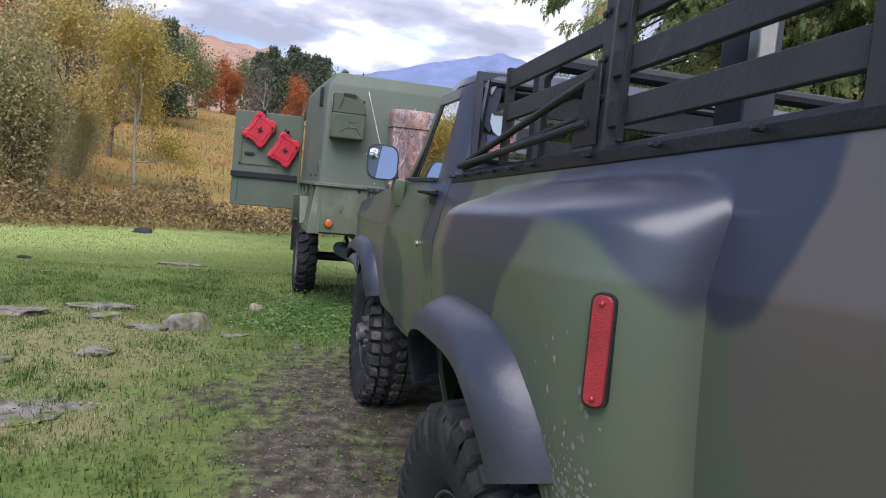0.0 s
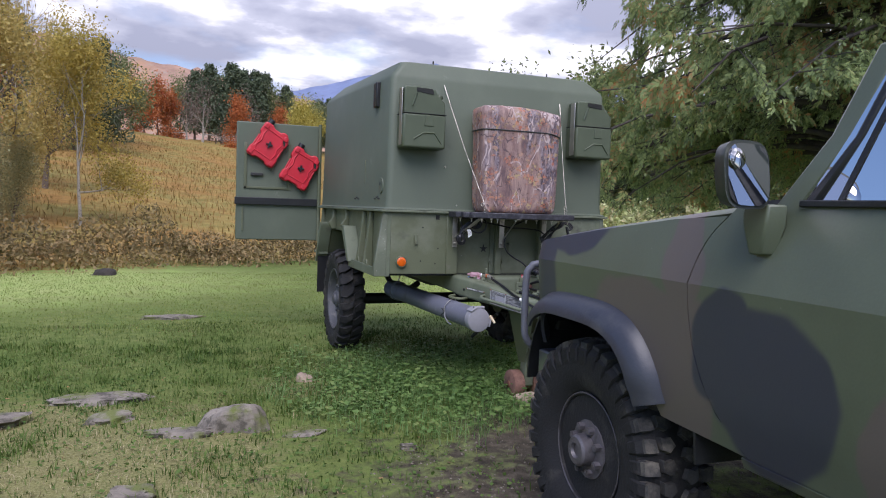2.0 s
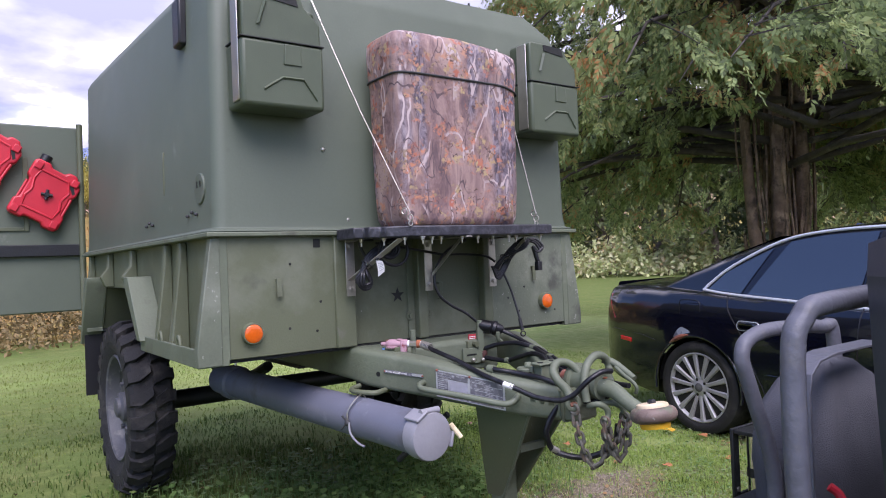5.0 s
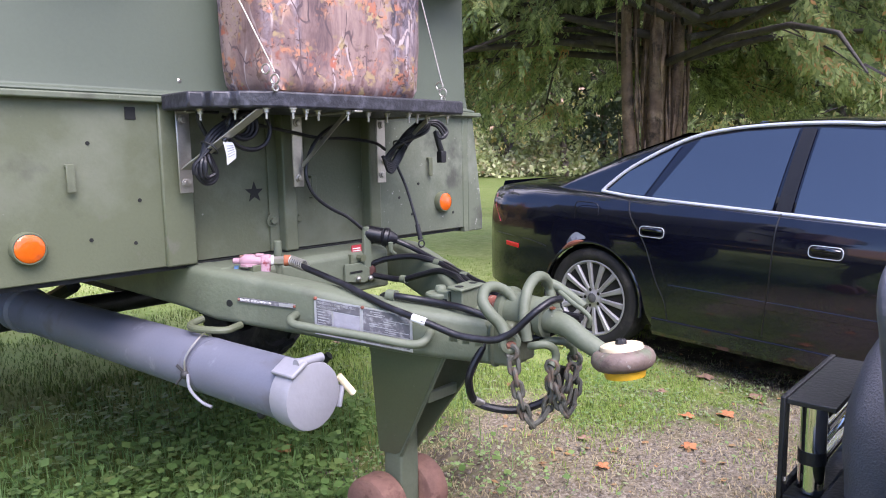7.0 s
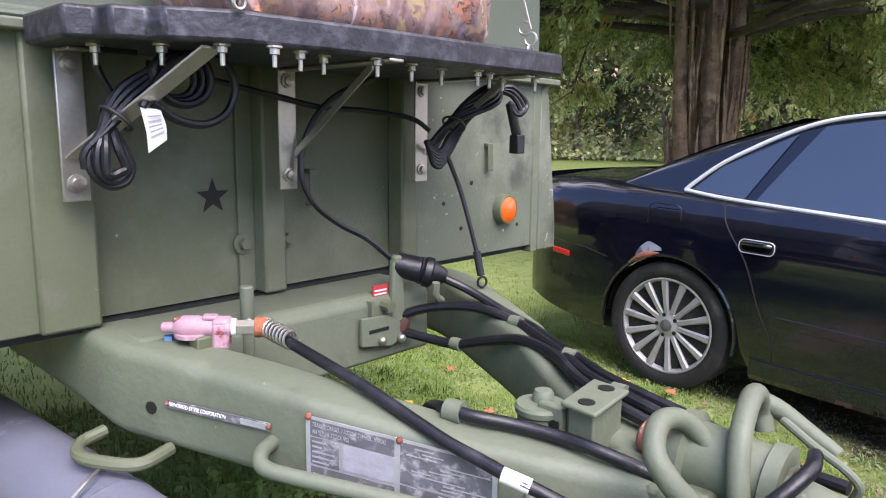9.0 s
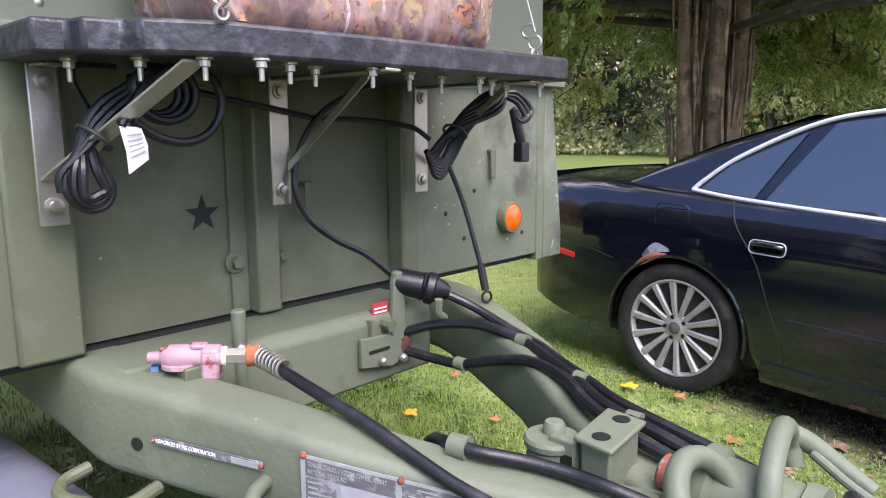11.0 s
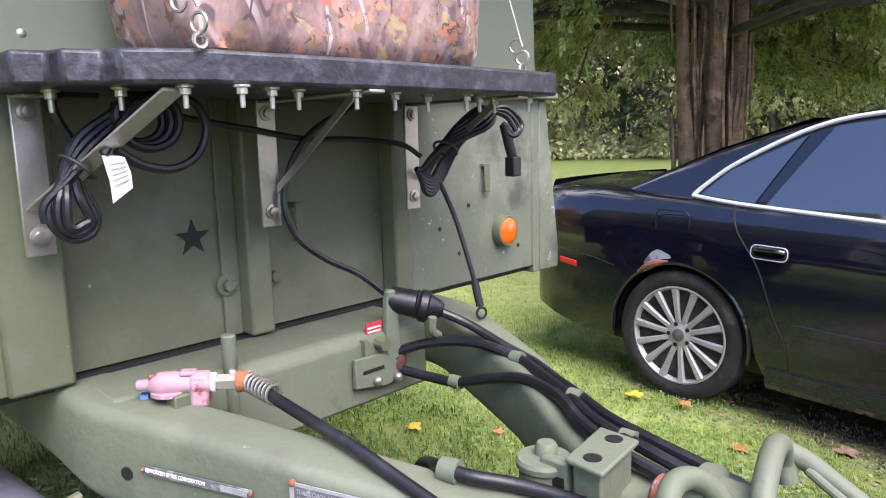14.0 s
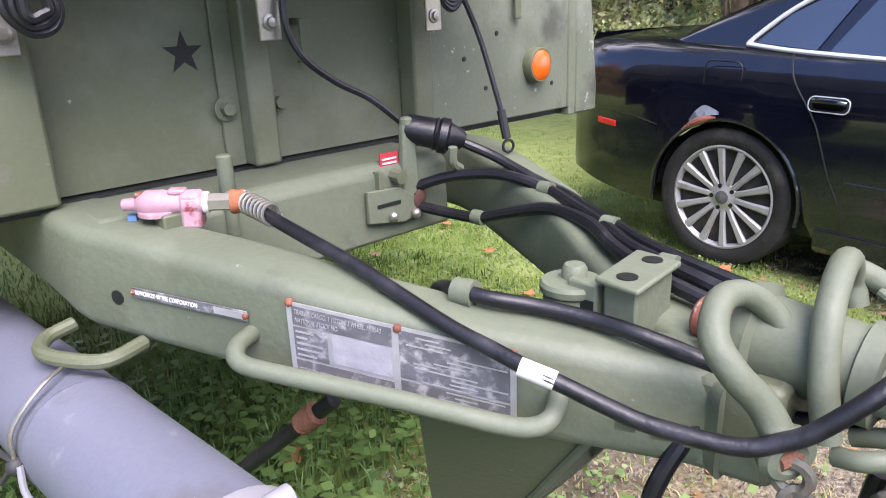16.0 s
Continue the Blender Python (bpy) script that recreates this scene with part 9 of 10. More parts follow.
    # loose leads
    coil("loose_cable", [(1.33, 7.62, 1.335), (1.45, 7.64, 1.318), (1.60, 7.65, 1.295), (1.70, 7.645, 1.278), (1.82, 7.64, 1.275), (1.93, 7.62, 1.262), (1.97, 7.60, 1.235)], 0.0058, "black cable slung behind the shelf brackets", "cable")
    coil("loose_cable", [(1.80, 7.60, 1.34), (1.72, 7.63, 1.30), (1.665, 7.64, 1.24), (1.64, 7.64, 1.16), (1.66, 7.63, 1.09), (1.72, 7.62, 1.04), (1.78, 7.60, 1.005), (1.835, 7.58, 0.955)], 0.0062, "black cable hanging down to the trailer plug", "cable")
    coil("loose_cable", [(1.975, 7.55, 1.18), (2.0, 7.53, 1.10), (2.01, 7.50, 1.0), (2.015, 7.48, 0.93)], 0.0052, "thin black lead hanging from the shelf", "cable")
    lone("spring_clip", Geo().cyl((2.013, 7.49, 0.965), (2.016, 7.478, 0.91), 0.009, n=10).torus((2.017, 7.475, 0.895), (0.3, 1, 0), 0.012, 0.003, 14, 6), BLACK_PLASTIC, "small dark snap clip on the hanging lead", "clip")


build_shelf()
build_covered_box()
first_can = water_can()
first_can.matrix_basis = Matrix.Translation((0.735, 7.695, 1.855))
second_can = copy_thing(first_can, Matrix.Translation((2.185, 7.695, 1.86)))
tagged(second_can, "olive green plastic jerry can holder at the trailer's far corner")
fuel_can((0.085, 10.52, 2.04), 32)
fuel_can((0.43, 10.52, 1.80), 28)
build_pipe()
build_tongue_fittings()
build_cables()

# ---- rocks, leaves, grass, trees and the distance ----
LEAFY = {}


def quads_mesh(name, centers, longs, wides, mat):
    """Diamond leaves: centre, half-length and half-width vectors, all (n, 3)."""
    n = len(centers)
    v = np.empty((n, 4, 3))
    v[:, 0], v[:, 1], v[:, 2], v[:, 3] = centers - longs, centers + wides, centers + longs, centers - wides
    me = bpy.data.meshes.new(name)
    me.vertices.add(4 * n)
    me.vertices.foreach_set("co", v.reshape(-1))
    me.loops.add(4 * n)
    me.loops.foreach_set("vertex_index", np.arange(4 * n, dtype=np.int32))
    me.polygons.add(n)
    me.polygons.foreach_set("loop_start", np.arange(0, 4 * n, 4, dtype=np.int32))
    me.polygons.foreach_set("loop_total", np.full(n, 4, dtype=np.int32))
    me.update()
    me.validate()
    me.materials.append(mat)
    return me


def random_unit(rng, n):
    v = rng.normal(size=(n, 3))
    return v / np.linalg.norm(v, axis=1)[:, None]


def leaf_cloud(name, centers, size, mat, rng, aspect=0.5, droop=0.0):
    n = len(centers)
    a = random_unit(rng, n)
    a[:, 2] -= droop
    a /= np.linalg.norm(a, axis=1)[:, None]
    b = np.cross(a, random_unit(rng, n))
    b /= np.linalg.norm(b, axis=1)[:, None] + 1e-9
    s = size * rng.uniform(0.6, 1.3, n)[:, None]
    return quads_mesh(name, centers, a * s, b * s * aspect, mat)


BARK = material("grey_brown_bark", (0.13, 0.10, 0.08), 0.9, spots=[((0.24, 0.20, 0.17), 10, 0.5, 0.7)], grain=0.35, scale=12, bump=0.8, fine=35)
RED_BARK = material("shredding_cedar_bark", (0.165, 0.108, 0.078), 0.9, spots=[((0.34, 0.24, 0.175), 3.5, 0.54, 0.70), ((0.06, 0.042, 0.033), 7, 0.52, 0.64)], grain=0.35, scale=9, bump=0.9, fine=40)
BOUGH = material("dark_weathered_boughs", (0.060, 0.050, 0.044), 0.95, spots=[((0.13, 0.115, 0.10), 6, 0.56, 0.72)], grain=0.3, scale=10, bump=0.5)
PALE_BARK = material("pale_birch_bark", (0.30, 0.275, 0.235), 0.8, spots=[((0.10, 0.09, 0.08), 14, 0.55, 0.65)], grain=0.2, scale=8, bump=0.3)


def grow(geo, rng, p, d, length, r, depth, tips, bend=0.25, kids=3, spread=0.8):
    """Tapered limbs, each ending in finer ones; the ends and middles of the last are where leaves grow."""
    steps = 4
    pts = [p]
    for k in range(steps):
        d = (d + Vector(rng.normal(0, bend / steps, 3)) + Vector((0, 0, 0.05))).normalized()
        pts.append(pts[-1] + d * length / steps)
    geo.tube(pts, lambda t: r * (1 - 0.55 * t), 6 if depth > 1 else 4)
    if depth == 0:
        tips += [pts[k] for k in range(1, steps + 1)]
        return
    for k in range(kids):
        at = pts[1 + int(rng.integers(1, steps))]
        nd = (d + Vector(rng.normal(0, spread, 3))).normalized()
        grow(geo, rng, at, nd, length * rng.uniform(0.55, 0.8), r * 0.5, depth - 1, tips, bend, kids, spread)
    grow(geo, rng, pts[-1], d, length * 0.7, r * 0.45, depth - 1, tips, bend, kids, spread)


def broadleaf(name, seed, height, colors, leaves, size, label, category, bark=None, puff=0.55, spread=0.75, trunk=0.28, depth=3, girth=0.022):
    rng = np.random.default_rng(seed)
    t = thing(name, (0, 0, 0), label, category)
    g, tips = Geo(), []
    grow(g, rng, Vector((0, 0, -0.1)), Vector((0, 0, 1)), height * trunk, height * girth, depth, tips, 0.25, 3, spread)
    part("trunk", g, bark or BARK, t, sharp=80)
    if leaves:
        tips = np.array([tuple(p) for p in tips])
        top = tips[:, 2].max()
        tips[:, 2] *= 1 + (height / top - 1) * np.clip(tips[:, 2] / top, 0, 1)
        c = tips[rng.integers(0, len(tips), leaves)] + rng.normal(0, puff * height / 12, (leaves, 3))
        ob = new("crown", leaf_cloud("crown", c, size, leaf_material(name + "_leaves", colors), rng))
        ob.parent = t
    return t


def conifer(name, seed, height, colors, leaves, size, label):
    rng = np.random.default_rng(seed)
    t = thing(name, (0, 0, 0), label, "tree")
    part("trunk", Geo().cyl((0, 0, -0.2), (0, 0, height * 0.95), height * 0.018, 0.02, n=8), BARK, t)
    whorl = rng.integers(0, 26, leaves) / 26.0
    h = 0.12 + 0.88 * whorl
    az = rng.integers(0, 9, leaves) * 0.7 + whorl * 40 + rng.normal(0, 0.16, leaves)
    reach = np.sqrt(np.clip(1.02 - h, 0, 1)) * height * 0.25 * (0.45 + 0.9 * np.abs(np.sin(whorl * 57 + az * 1.3)))
    r = reach * np.sqrt(rng.uniform(0.05, 1, leaves))
    c = np.stack([r * np.cos(az), r * np.sin(az), h * height + 0.12 * r - 0.05 * r * r / (height * 0.1) + rng.normal(0, 0.02 * height, leaves)], 1)
    ob = new("crown", leaf_cloud("crown", c, size, leaf_material(name + "_needles", colors, through=0.1), rng, aspect=0.4))
    ob.parent = t
    return t


def cedar(name, seed, height, reach, low, branches, per, label, stems, fine=6.0, big=1.0, leaflets=10, skirt=1.75):
    """Arborvitae: several stems, long arching boughs, flat drooping sprays, bare twigs inside."""
    rng = np.random.default_rng(seed)
    t = thing(name, (0, 0, 0), label, "tree")
    for x, y, r, lean in stems:
        part("stem", Geo().tube([(x, y, -0.15), (x * 1.1 + lean * 0.1, y * 1.1, 0.8), (x * 1.3 + lean * 0.35, y * 1.4, 2.4), (x * 1.2 + lean * 0.6, y * 1.5, height * 0.55), (lean * 0.7, y, height * 0.95)], lambda q: r * (1.15 - 0.3 * min(1, q * 4) - 0.75 * q), 14, smooth=5), RED_BARK, t, "reddish shredding trunk")
        strips, rnd = Geo(), random.Random(int(seed + 100 * abs(x)))
        for k in range(26 if height > 10.4 and len(stems) > 2 else 0):
            a, z0 = rnd.uniform(0, 6.28), rnd.uniform(-0.1, 2.6)
            n = rnd.randint(4, 7)
            line = []
            for m in range(n):
                z = z0 + 0.17 * m
                f = min(1.0, max(0.0, (z - 0.8) / 1.6))
                cx, cy = x * (1.1 + 0.2 * f) + lean * (0.1 + 0.25 * f), y * (1.1 + 0.3 * f)
                rr = r * (1.03 - 0.12 * f)
                a += rnd.uniform(-0.08, 0.08)
                line.append((cx + rr * math.cos(a), cy + rr * math.sin(a), z))
            strips.tube(line, lambda q, w=rnd.uniform(0.010, 0.022): w * math.sin(math.pi * min(0.97, max(0.06, q))) + 0.002, 5, smooth=3)
        if strips.v:
            part("bark_strip", strips, RED_BARK, t)["kind"] = "stuff"
    g = Geo()
    cs, ls, ws = [], [], []

    def gap_low(q):
        return q[2] < 2.35 and (math.hypot(q[0], q[1]) < 1.5 or (abs(0.42 * q[0] - 0.905 * q[1]) < 1.0 and q[0] < 0.5))
    for k in range(branches):
        h = low + (height * 0.96 - low) * (k + rng.uniform()) / branches
        az = rng.uniform(0, 2 * math.pi)
        L = reach * (1 - 0.75 * ((h - low) / (height - low)) ** 1.2) * rng.uniform(0.72, 1.08)
        out = np.array([math.cos(az), math.sin(az), 0.0])
        side = np.array([-out[1], out[0], 0])
        rise, sag = rng.uniform(0.15, 0.5), rng.uniform(0.30, 0.75)
        sag = min(sag, rise + max(0.02, (h - 1.55) / L))
        def bough(s):
            return np.array([0, 0, h]) + out * L * s + np.array([0, 0, L * (rise * s - sag * s * s)]) + side * L * 0.12 * math.sin(3 * s + k)
        if gap_low(bough(0.6)) or gap_low(bough(0.95)):
            continue
        g.tube([bough(s) for s in (0.03, 0.25, 0.5, 0.75, 0.97)], lambda q: 0.045 * (L / reach) * (1.05 - q) + 0.004, 5)
        # side twigs
        for j in range(9):
            s0 = rng.uniform(0.25, 0.95)
            p = bough(s0)
            tl = L * rng.uniform(0.12, 0.30)
            td = out * rng.uniform(0.1, 0.8) + side * rng.choice([-1, 1]) * rng.uniform(0.4, 1) + np.array([0, 0, rng.uniform(-0.6, 0.1)])
            td /= np.linalg.norm(td)
            e = p + td * tl + np.array([0, 0, -0.12 * tl])
            if gap_low(e):
                continue
            g.tube([p, (p + e) / 2 + np.array([0, 0, 0.03]), e], lambda q: 0.009 * (1.1 - q), 4)
            # flat drooping fans: each a hanging axis with narrow leaflets to both sides
            fans = max(3, int(per * (0.35 + 0.65 * s0) / 9 / fine))
            q = rng.uniform(0.15, 1.1, fans)[:, None]
            root = p + (e - p) * q + rng.normal(0, 0.06, (fans, 3))
            ax = td * rng.uniform(0.2, 0.9, (fans, 1)) + np.array([0, 0, -0.8]) + rng.normal(0, 0.35, (fans, 3))
            ax /= np.linalg.norm(ax, axis=1)[:, None]
            across = np.cross(ax, rng.normal(0, 1, (fans, 3)))
            across /= np.linalg.norm(across, axis=1)[:, None] + 1e-9
            size = big * rng.uniform(0.11, 0.21, (fans, 1))
            for m in range(leaflets):
                f = m / (leaflets - 1.0)
                sd = (1 if m % 2 else -1) * (0.75 - 0.55 * f)
                a = ax * (0.75 + 0.4 * f) + across * sd * 1.2 + rng.normal(0, 0.16, (fans, 3))
                a /= np.linalg.norm(a, axis=1)[:, None]
                b = np.cross(a, np.cross(ax, across))
                b /= np.linalg.norm(b, axis=1)[:, None] + 1e-9
                half = size * (0.23 - 0.08 * f)
                cs.append(root + ax * size * f * 0.85 + a * half)
                ls.append(a * half)
                ws.append(b * half * 0.40)
    part("bough_frame", g, BOUGH, t, sharp=80)
    cs, ls, ws = np.concatenate(cs), np.concatenate(ls), np.concatenate(ws)
    gap = (np.abs(0.42 * cs[:, 0] - 0.905 * cs[:, 1]) < 1.0) & (cs[:, 0] < 0.5)
    keep = cs[:, 2] > np.where(gap | (np.hypot(cs[:, 0], cs[:, 1]) < 1.5), 2.10, skirt) + 0.45 * rng.uniform(size=len(cs))
    me = quads_mesh("crown", cs[keep], ls[keep], ws[keep], CEDAR)
    ob = new("crown", me)
    ob.parent = t
    return t


CEDAR = leaf_material("cedar_sprays", [(0.060, 0.070, 0.041), (0.126, 0.161, 0.079), (0.210, 0.270, 0.118), (0.294, 0.372, 0.156), (0.396, 0.462, 0.192), (0.432, 0.294, 0.144), (0.696, 0.288, 0.108)], 0.7, 0.5)


def polar(az, dist):
    x, y = dist * math.sin(radians(az)), 0.5 + dist * math.cos(radians(az))
    return x, y


def plant(t, x, y, scale=1.0, turn=0.0, sink=0.0):
    t.matrix_basis = Matrix.Translation((x, y, ground_z(x, y) - sink)) @ Matrix.Rotation(turn, 4, "Z") @ Matrix.Diagonal((scale, scale, scale, 1))
    return t


def again(t, x, y, scale=1.0, turn=0.0, label=""):
    t.scale = (1, 1, 1)
    c = copy_thing(t, Matrix.Identity(4))
    c.matrix_basis = Matrix.Translation((x, y, ground_z(x, y))) @ Matrix.Rotation(turn, 4, "Z") @ Matrix.Diagonal((scale, scale, scale, 1))
    if label:
        c["label"] = label
    return c


def build_trees():
    big = cedar("cedar_tree", 21, 10.5, 4.5, 2.15, 300, 1500, "large dark arborvitae with several stems beside the car", [(-0.34, 0.10, 0.12, -0.25), (-0.18, -0.06, 0.16, -0.1), (0.0, 0.10, 0.14, 0.02), (0.10, -0.10, 0.15, 0.08), (0.27, 0.02, 0.185, 0.2)], fine=3.3, big=0.95, leaflets=11, skirt=1.35)
    plant(big, 7.9, 9.33)
    behind = None
    for x, y, s, turn in ((16.5, 6.2, 1.0, 1.0), (18.5, 2.0, 1.0, 5.0)):
        if behind is None:
            behind = plant(cedar("cedar_tree", 22, 10.5, 4.4, 1.5, 120, 420, "dark arborvitae in the row of evergreens", [(-0.1, 0.0, 0.22, 0.1), (0.2, 0.1, 0.16, 0.2)], big=1.9), x, y, s, turn)
        else:
            again(behind, x, y, s, turn)
    # near broadleaf trees over the hedge
    plant(broadleaf("birch_tree", 31, 6.2, [(0.36, 0.28, 0.06), (0.48, 0.37, 0.09), (0.42, 0.34, 0.09), (0.28, 0.27, 0.08)], 15000, 0.042, "slender birch with yellow autumn leaves", "tree", PALE_BARK, 0.42, 0.55, 0.34, girth=0.010), *polar(-8.4, 25))
    bush = broadleaf("willow_bush", 32, 5.0, [(0.21, 0.22, 0.12), (0.30, 0.30, 0.155), (0.42, 0.36, 0.16), (0.34, 0.27, 0.15)], 17000, 0.046, "tall olive and gold willow bush behind the hedge", "bush", BARK, 0.95, 0.95, 0.15)
    plant(bush, *polar(-16.5, 22), 0.8)
    for az, d, s, turn in ((-12.2, 25, 0.55, 1.1), (-14.4, 22.5, 0.62, 2.2), (-18.6, 21.5, 0.66, 5.1), (-20.5, 24, 0.9, 2.6), (-14.2, 29, 0.85, 4.0), (-25, 24, 0.55, 0.7), (-32, 26, 0.5, 3.3)):
        again(bush, *polar(az, d), s, turn)
    yel = broadleaf("birch_tree", 33, 7.0, [(0.36, 0.28, 0.09), (0.48, 0.37, 0.12), (0.30, 0.27, 0.10)], 18000, 0.050, "yellowing young tree behind the hedge", "tree", BARK, 0.5, 0.6, 0.3)
    plant(yel, *polar(-13.0, 26), 0.95)
    again(yel, *polar(-10.2, 34), 0.9, 2.0)
    maple = broadleaf("maple_tree", 34, 13.0, [(0.42, 0.15, 0.07), (0.55, 0.22, 0.09), (0.46, 0.20, 0.10), (0.36, 0.24, 0.11)], 26000, 0.10, "large maple in orange autumn leaf", "tree", BARK, 0.8, 0.75, 0.25)
    plant(maple, *polar(-17.5, 34))
    bare = broadleaf("bare_tree", 35, 10.0, [(0.2, 0.2, 0.2)], 0, 0.1, "bare leafless tree with pale branches", "tree", PALE_BARK, 0.5, 0.45, 0.40, depth=3, girth=0.012)
    plant(bare, *polar(-11.6, 38), 0.95)
    for az, d, s, turn in ((-12.8, 42, 0.9, 1.0), (-10.8, 44, 0.85, 2.4), (-15.0, 40, 0.95, 4.1)):
        again(bare, *polar(az, d), s, turn)
    # the wood's edge above the meadow
    pine = conifer("pine_tree", 41, 9.0, [(0.06, 0.08, 0.05), (0.09, 0.12, 0.07), (0.13, 0.16, 0.09)], 5800, 0.18, "dark green pine at the wood's edge")
    far_green = broadleaf("broadleaf_tree", 42, 8.5, [(0.108, 0.138, 0.054), (0.168, 0.198, 0.084), (0.240, 0.240, 0.120)], 4800, 0.145, "green tree at the wood's edge", "tree", BARK, 0.85)
    far_red = broadleaf("maple_tree", 43, 7.5, [(0.375, 0.094, 0.037), (0.450, 0.150, 0.044), (0.312, 0.125, 0.062)], 5000, 0.14, "small red maple at the wood's edge", "tree", BARK, 0.8)
    far_yellow = broadleaf("aspen_tree", 44, 7.5, [(0.40, 0.34, 0.08), (0.50, 0.43, 0.10), (0.33, 0.32, 0.09)], 5000, 0.14, "yellow-green aspen at the wood's edge", "tree", BARK, 0.8)
    far_grey = broadleaf("bare_tree", 45, 8.0, [(0.14, 0.11, 0.09), (0.20, 0.15, 0.12)], 900, 0.14, "half-bare grey tree at the wood's edge", "tree", PALE_BARK, 0.7)
    kinds = {"p": pine, "g": far_green, "r": far_red, "y": far_yellow, "b": far_grey}
    first = set()
    rng = np.random.default_rng(7)

    def put(k, az, d, s):
        x, y = polar(az, d)
        turn = rng.uniform(0, 6.28)
        if k in first:
            again(kinds[k], x, y, s, turn)
        else:
            first.add(k)
            kinds[k]["plant"] = [x, y, s, turn]
    plan = "p:-7.2,64,.85 p:-6.6,60,.9 g:-8.2,58,.8 g:-9.4,56,.9 g:-6.0,66,.75 r:-2.6,88,.85 p:-3.5,96,.55 r:-1.7,90,.7 b:-0.6,88,.75 g:-1.0,98,.9 b:0.5,86,.9 p:0.0,98,.95 p:1.0,96,1.05 g:1.9,99,1.0 p:2.6,95,1.1 r:2.9,82,.75 p:3.4,97,1.05 b:3.6,90,.9 p:4.3,95,1.05 p:5.0,98,1.05 g:5.6,96,.9 r:6.2,90,.7 p:6.6,97,.9 y:7.6,80,.85 g:8.4,92,.8 p:9.2,96,.75 y:9.0,90,.7 p:10.0,98,.8 g:11.0,98,.75 p:12.0,97,.75 p:13.2,99,.72 g:14.4,99,.7 y:15.6,97,.7 p:17,100,.7 g:19,100,.7 y:21,95,.75 g:24,96,.8 p:27,98,.8 g:31,95,.8 p:35,95,.8 y:39,90,.8 g:43,90,.8 g:47,90,.9 p:51,85,.9 g:56,80,.9 y:60,75,.8 g:65,70,.9 g:24,58,1.2 y:27,54,1.0 g:30,52,1.3 p:33,54,1.2 g:36,48,1.3 g:39,52,1.4 p:42,50,1.3 g:45,46,1.4 g:48,44,1.3 b:50,48,1.1 g:52,42,1.4 p:55,44,1.3 g:58,40,1.4 g:61,40,1.4 g:64,38,1.4 p:67,40,1.4 g:70,36,1.4 g:74,36,1.4 g:78,34,1.4 g:82,34,1.4 r:-4.4,92,.8 g:-5.2,80,.9 p:-11.5,70,1.0 g:-14,66,1.0 p:-17,70,1.0 r:-20,66,1.1 g:-24,66,1.1 y:-28,60,1.0 g:-33,60,1.1 p:-39,60,1.1 g:-46,60,1.1 r:-53,60,1.1 g:-60,60,1.1"
    for item in plan.split():
        k, rest = item.split(":")
        az, d, s = (float(q) for q in rest.split(","))
        put(k, az, d, s)
    for k, t in kinds.items():
        x, y, s, turn = t["plant"]
        plant(t, x, y, s, turn)
        del t["plant"]


def shrub_row(name, line, height, depth, count, size, colors, label, seed):
    """A continuous thicket: mounds of leaves along a line, one mass."""
    rng = np.random.default_rng(seed)
    line = [np.array(p, float) for p in line]
    seg = np.array([np.linalg.norm(b - a) for a, b in zip(line, line[1:])])
    s = rng.uniform(0, seg.sum(), count)
    idx = np.searchsorted(np.cumsum(seg), s)
    start = np.concatenate([[0], np.cumsum(seg)])[idx]
    f = ((s - start) / seg[idx])[:, None]
    A, B = np.array(line)[idx], np.array(line)[idx + 1]
    xy = A + (B - A) * f
    nrm = np.stack([-(B - A)[:, 1], (B - A)[:, 0]], 1) / seg[idx][:, None]
    off = rng.normal(0, depth / 2.2, count)
    xy = xy + nrm * off[:, None]
    crest = height * (0.62 + 0.30 * np.sin(s * 1.7 + 1) * np.sin(s * 0.43) + 0.22 * np.sin(s * 4.9 + off * 3))
    crest = np.maximum(crest, 0.25 * height) * np.clip(1.15 - np.abs(off) / depth, 0.25, 1)
    z = crest * np.sqrt(rng.uniform(0.0, 1, count)) + np.array([ground_z(x, y) for x, y in xy])
    c = np.stack([xy[:, 0], xy[:, 1], z], 1)
    me = leaf_cloud(name, c, size, leaf_material(name + "_leaves", colors), rng, aspect=0.5)
    tagged(new(name, me), label, name, kind="stuff")


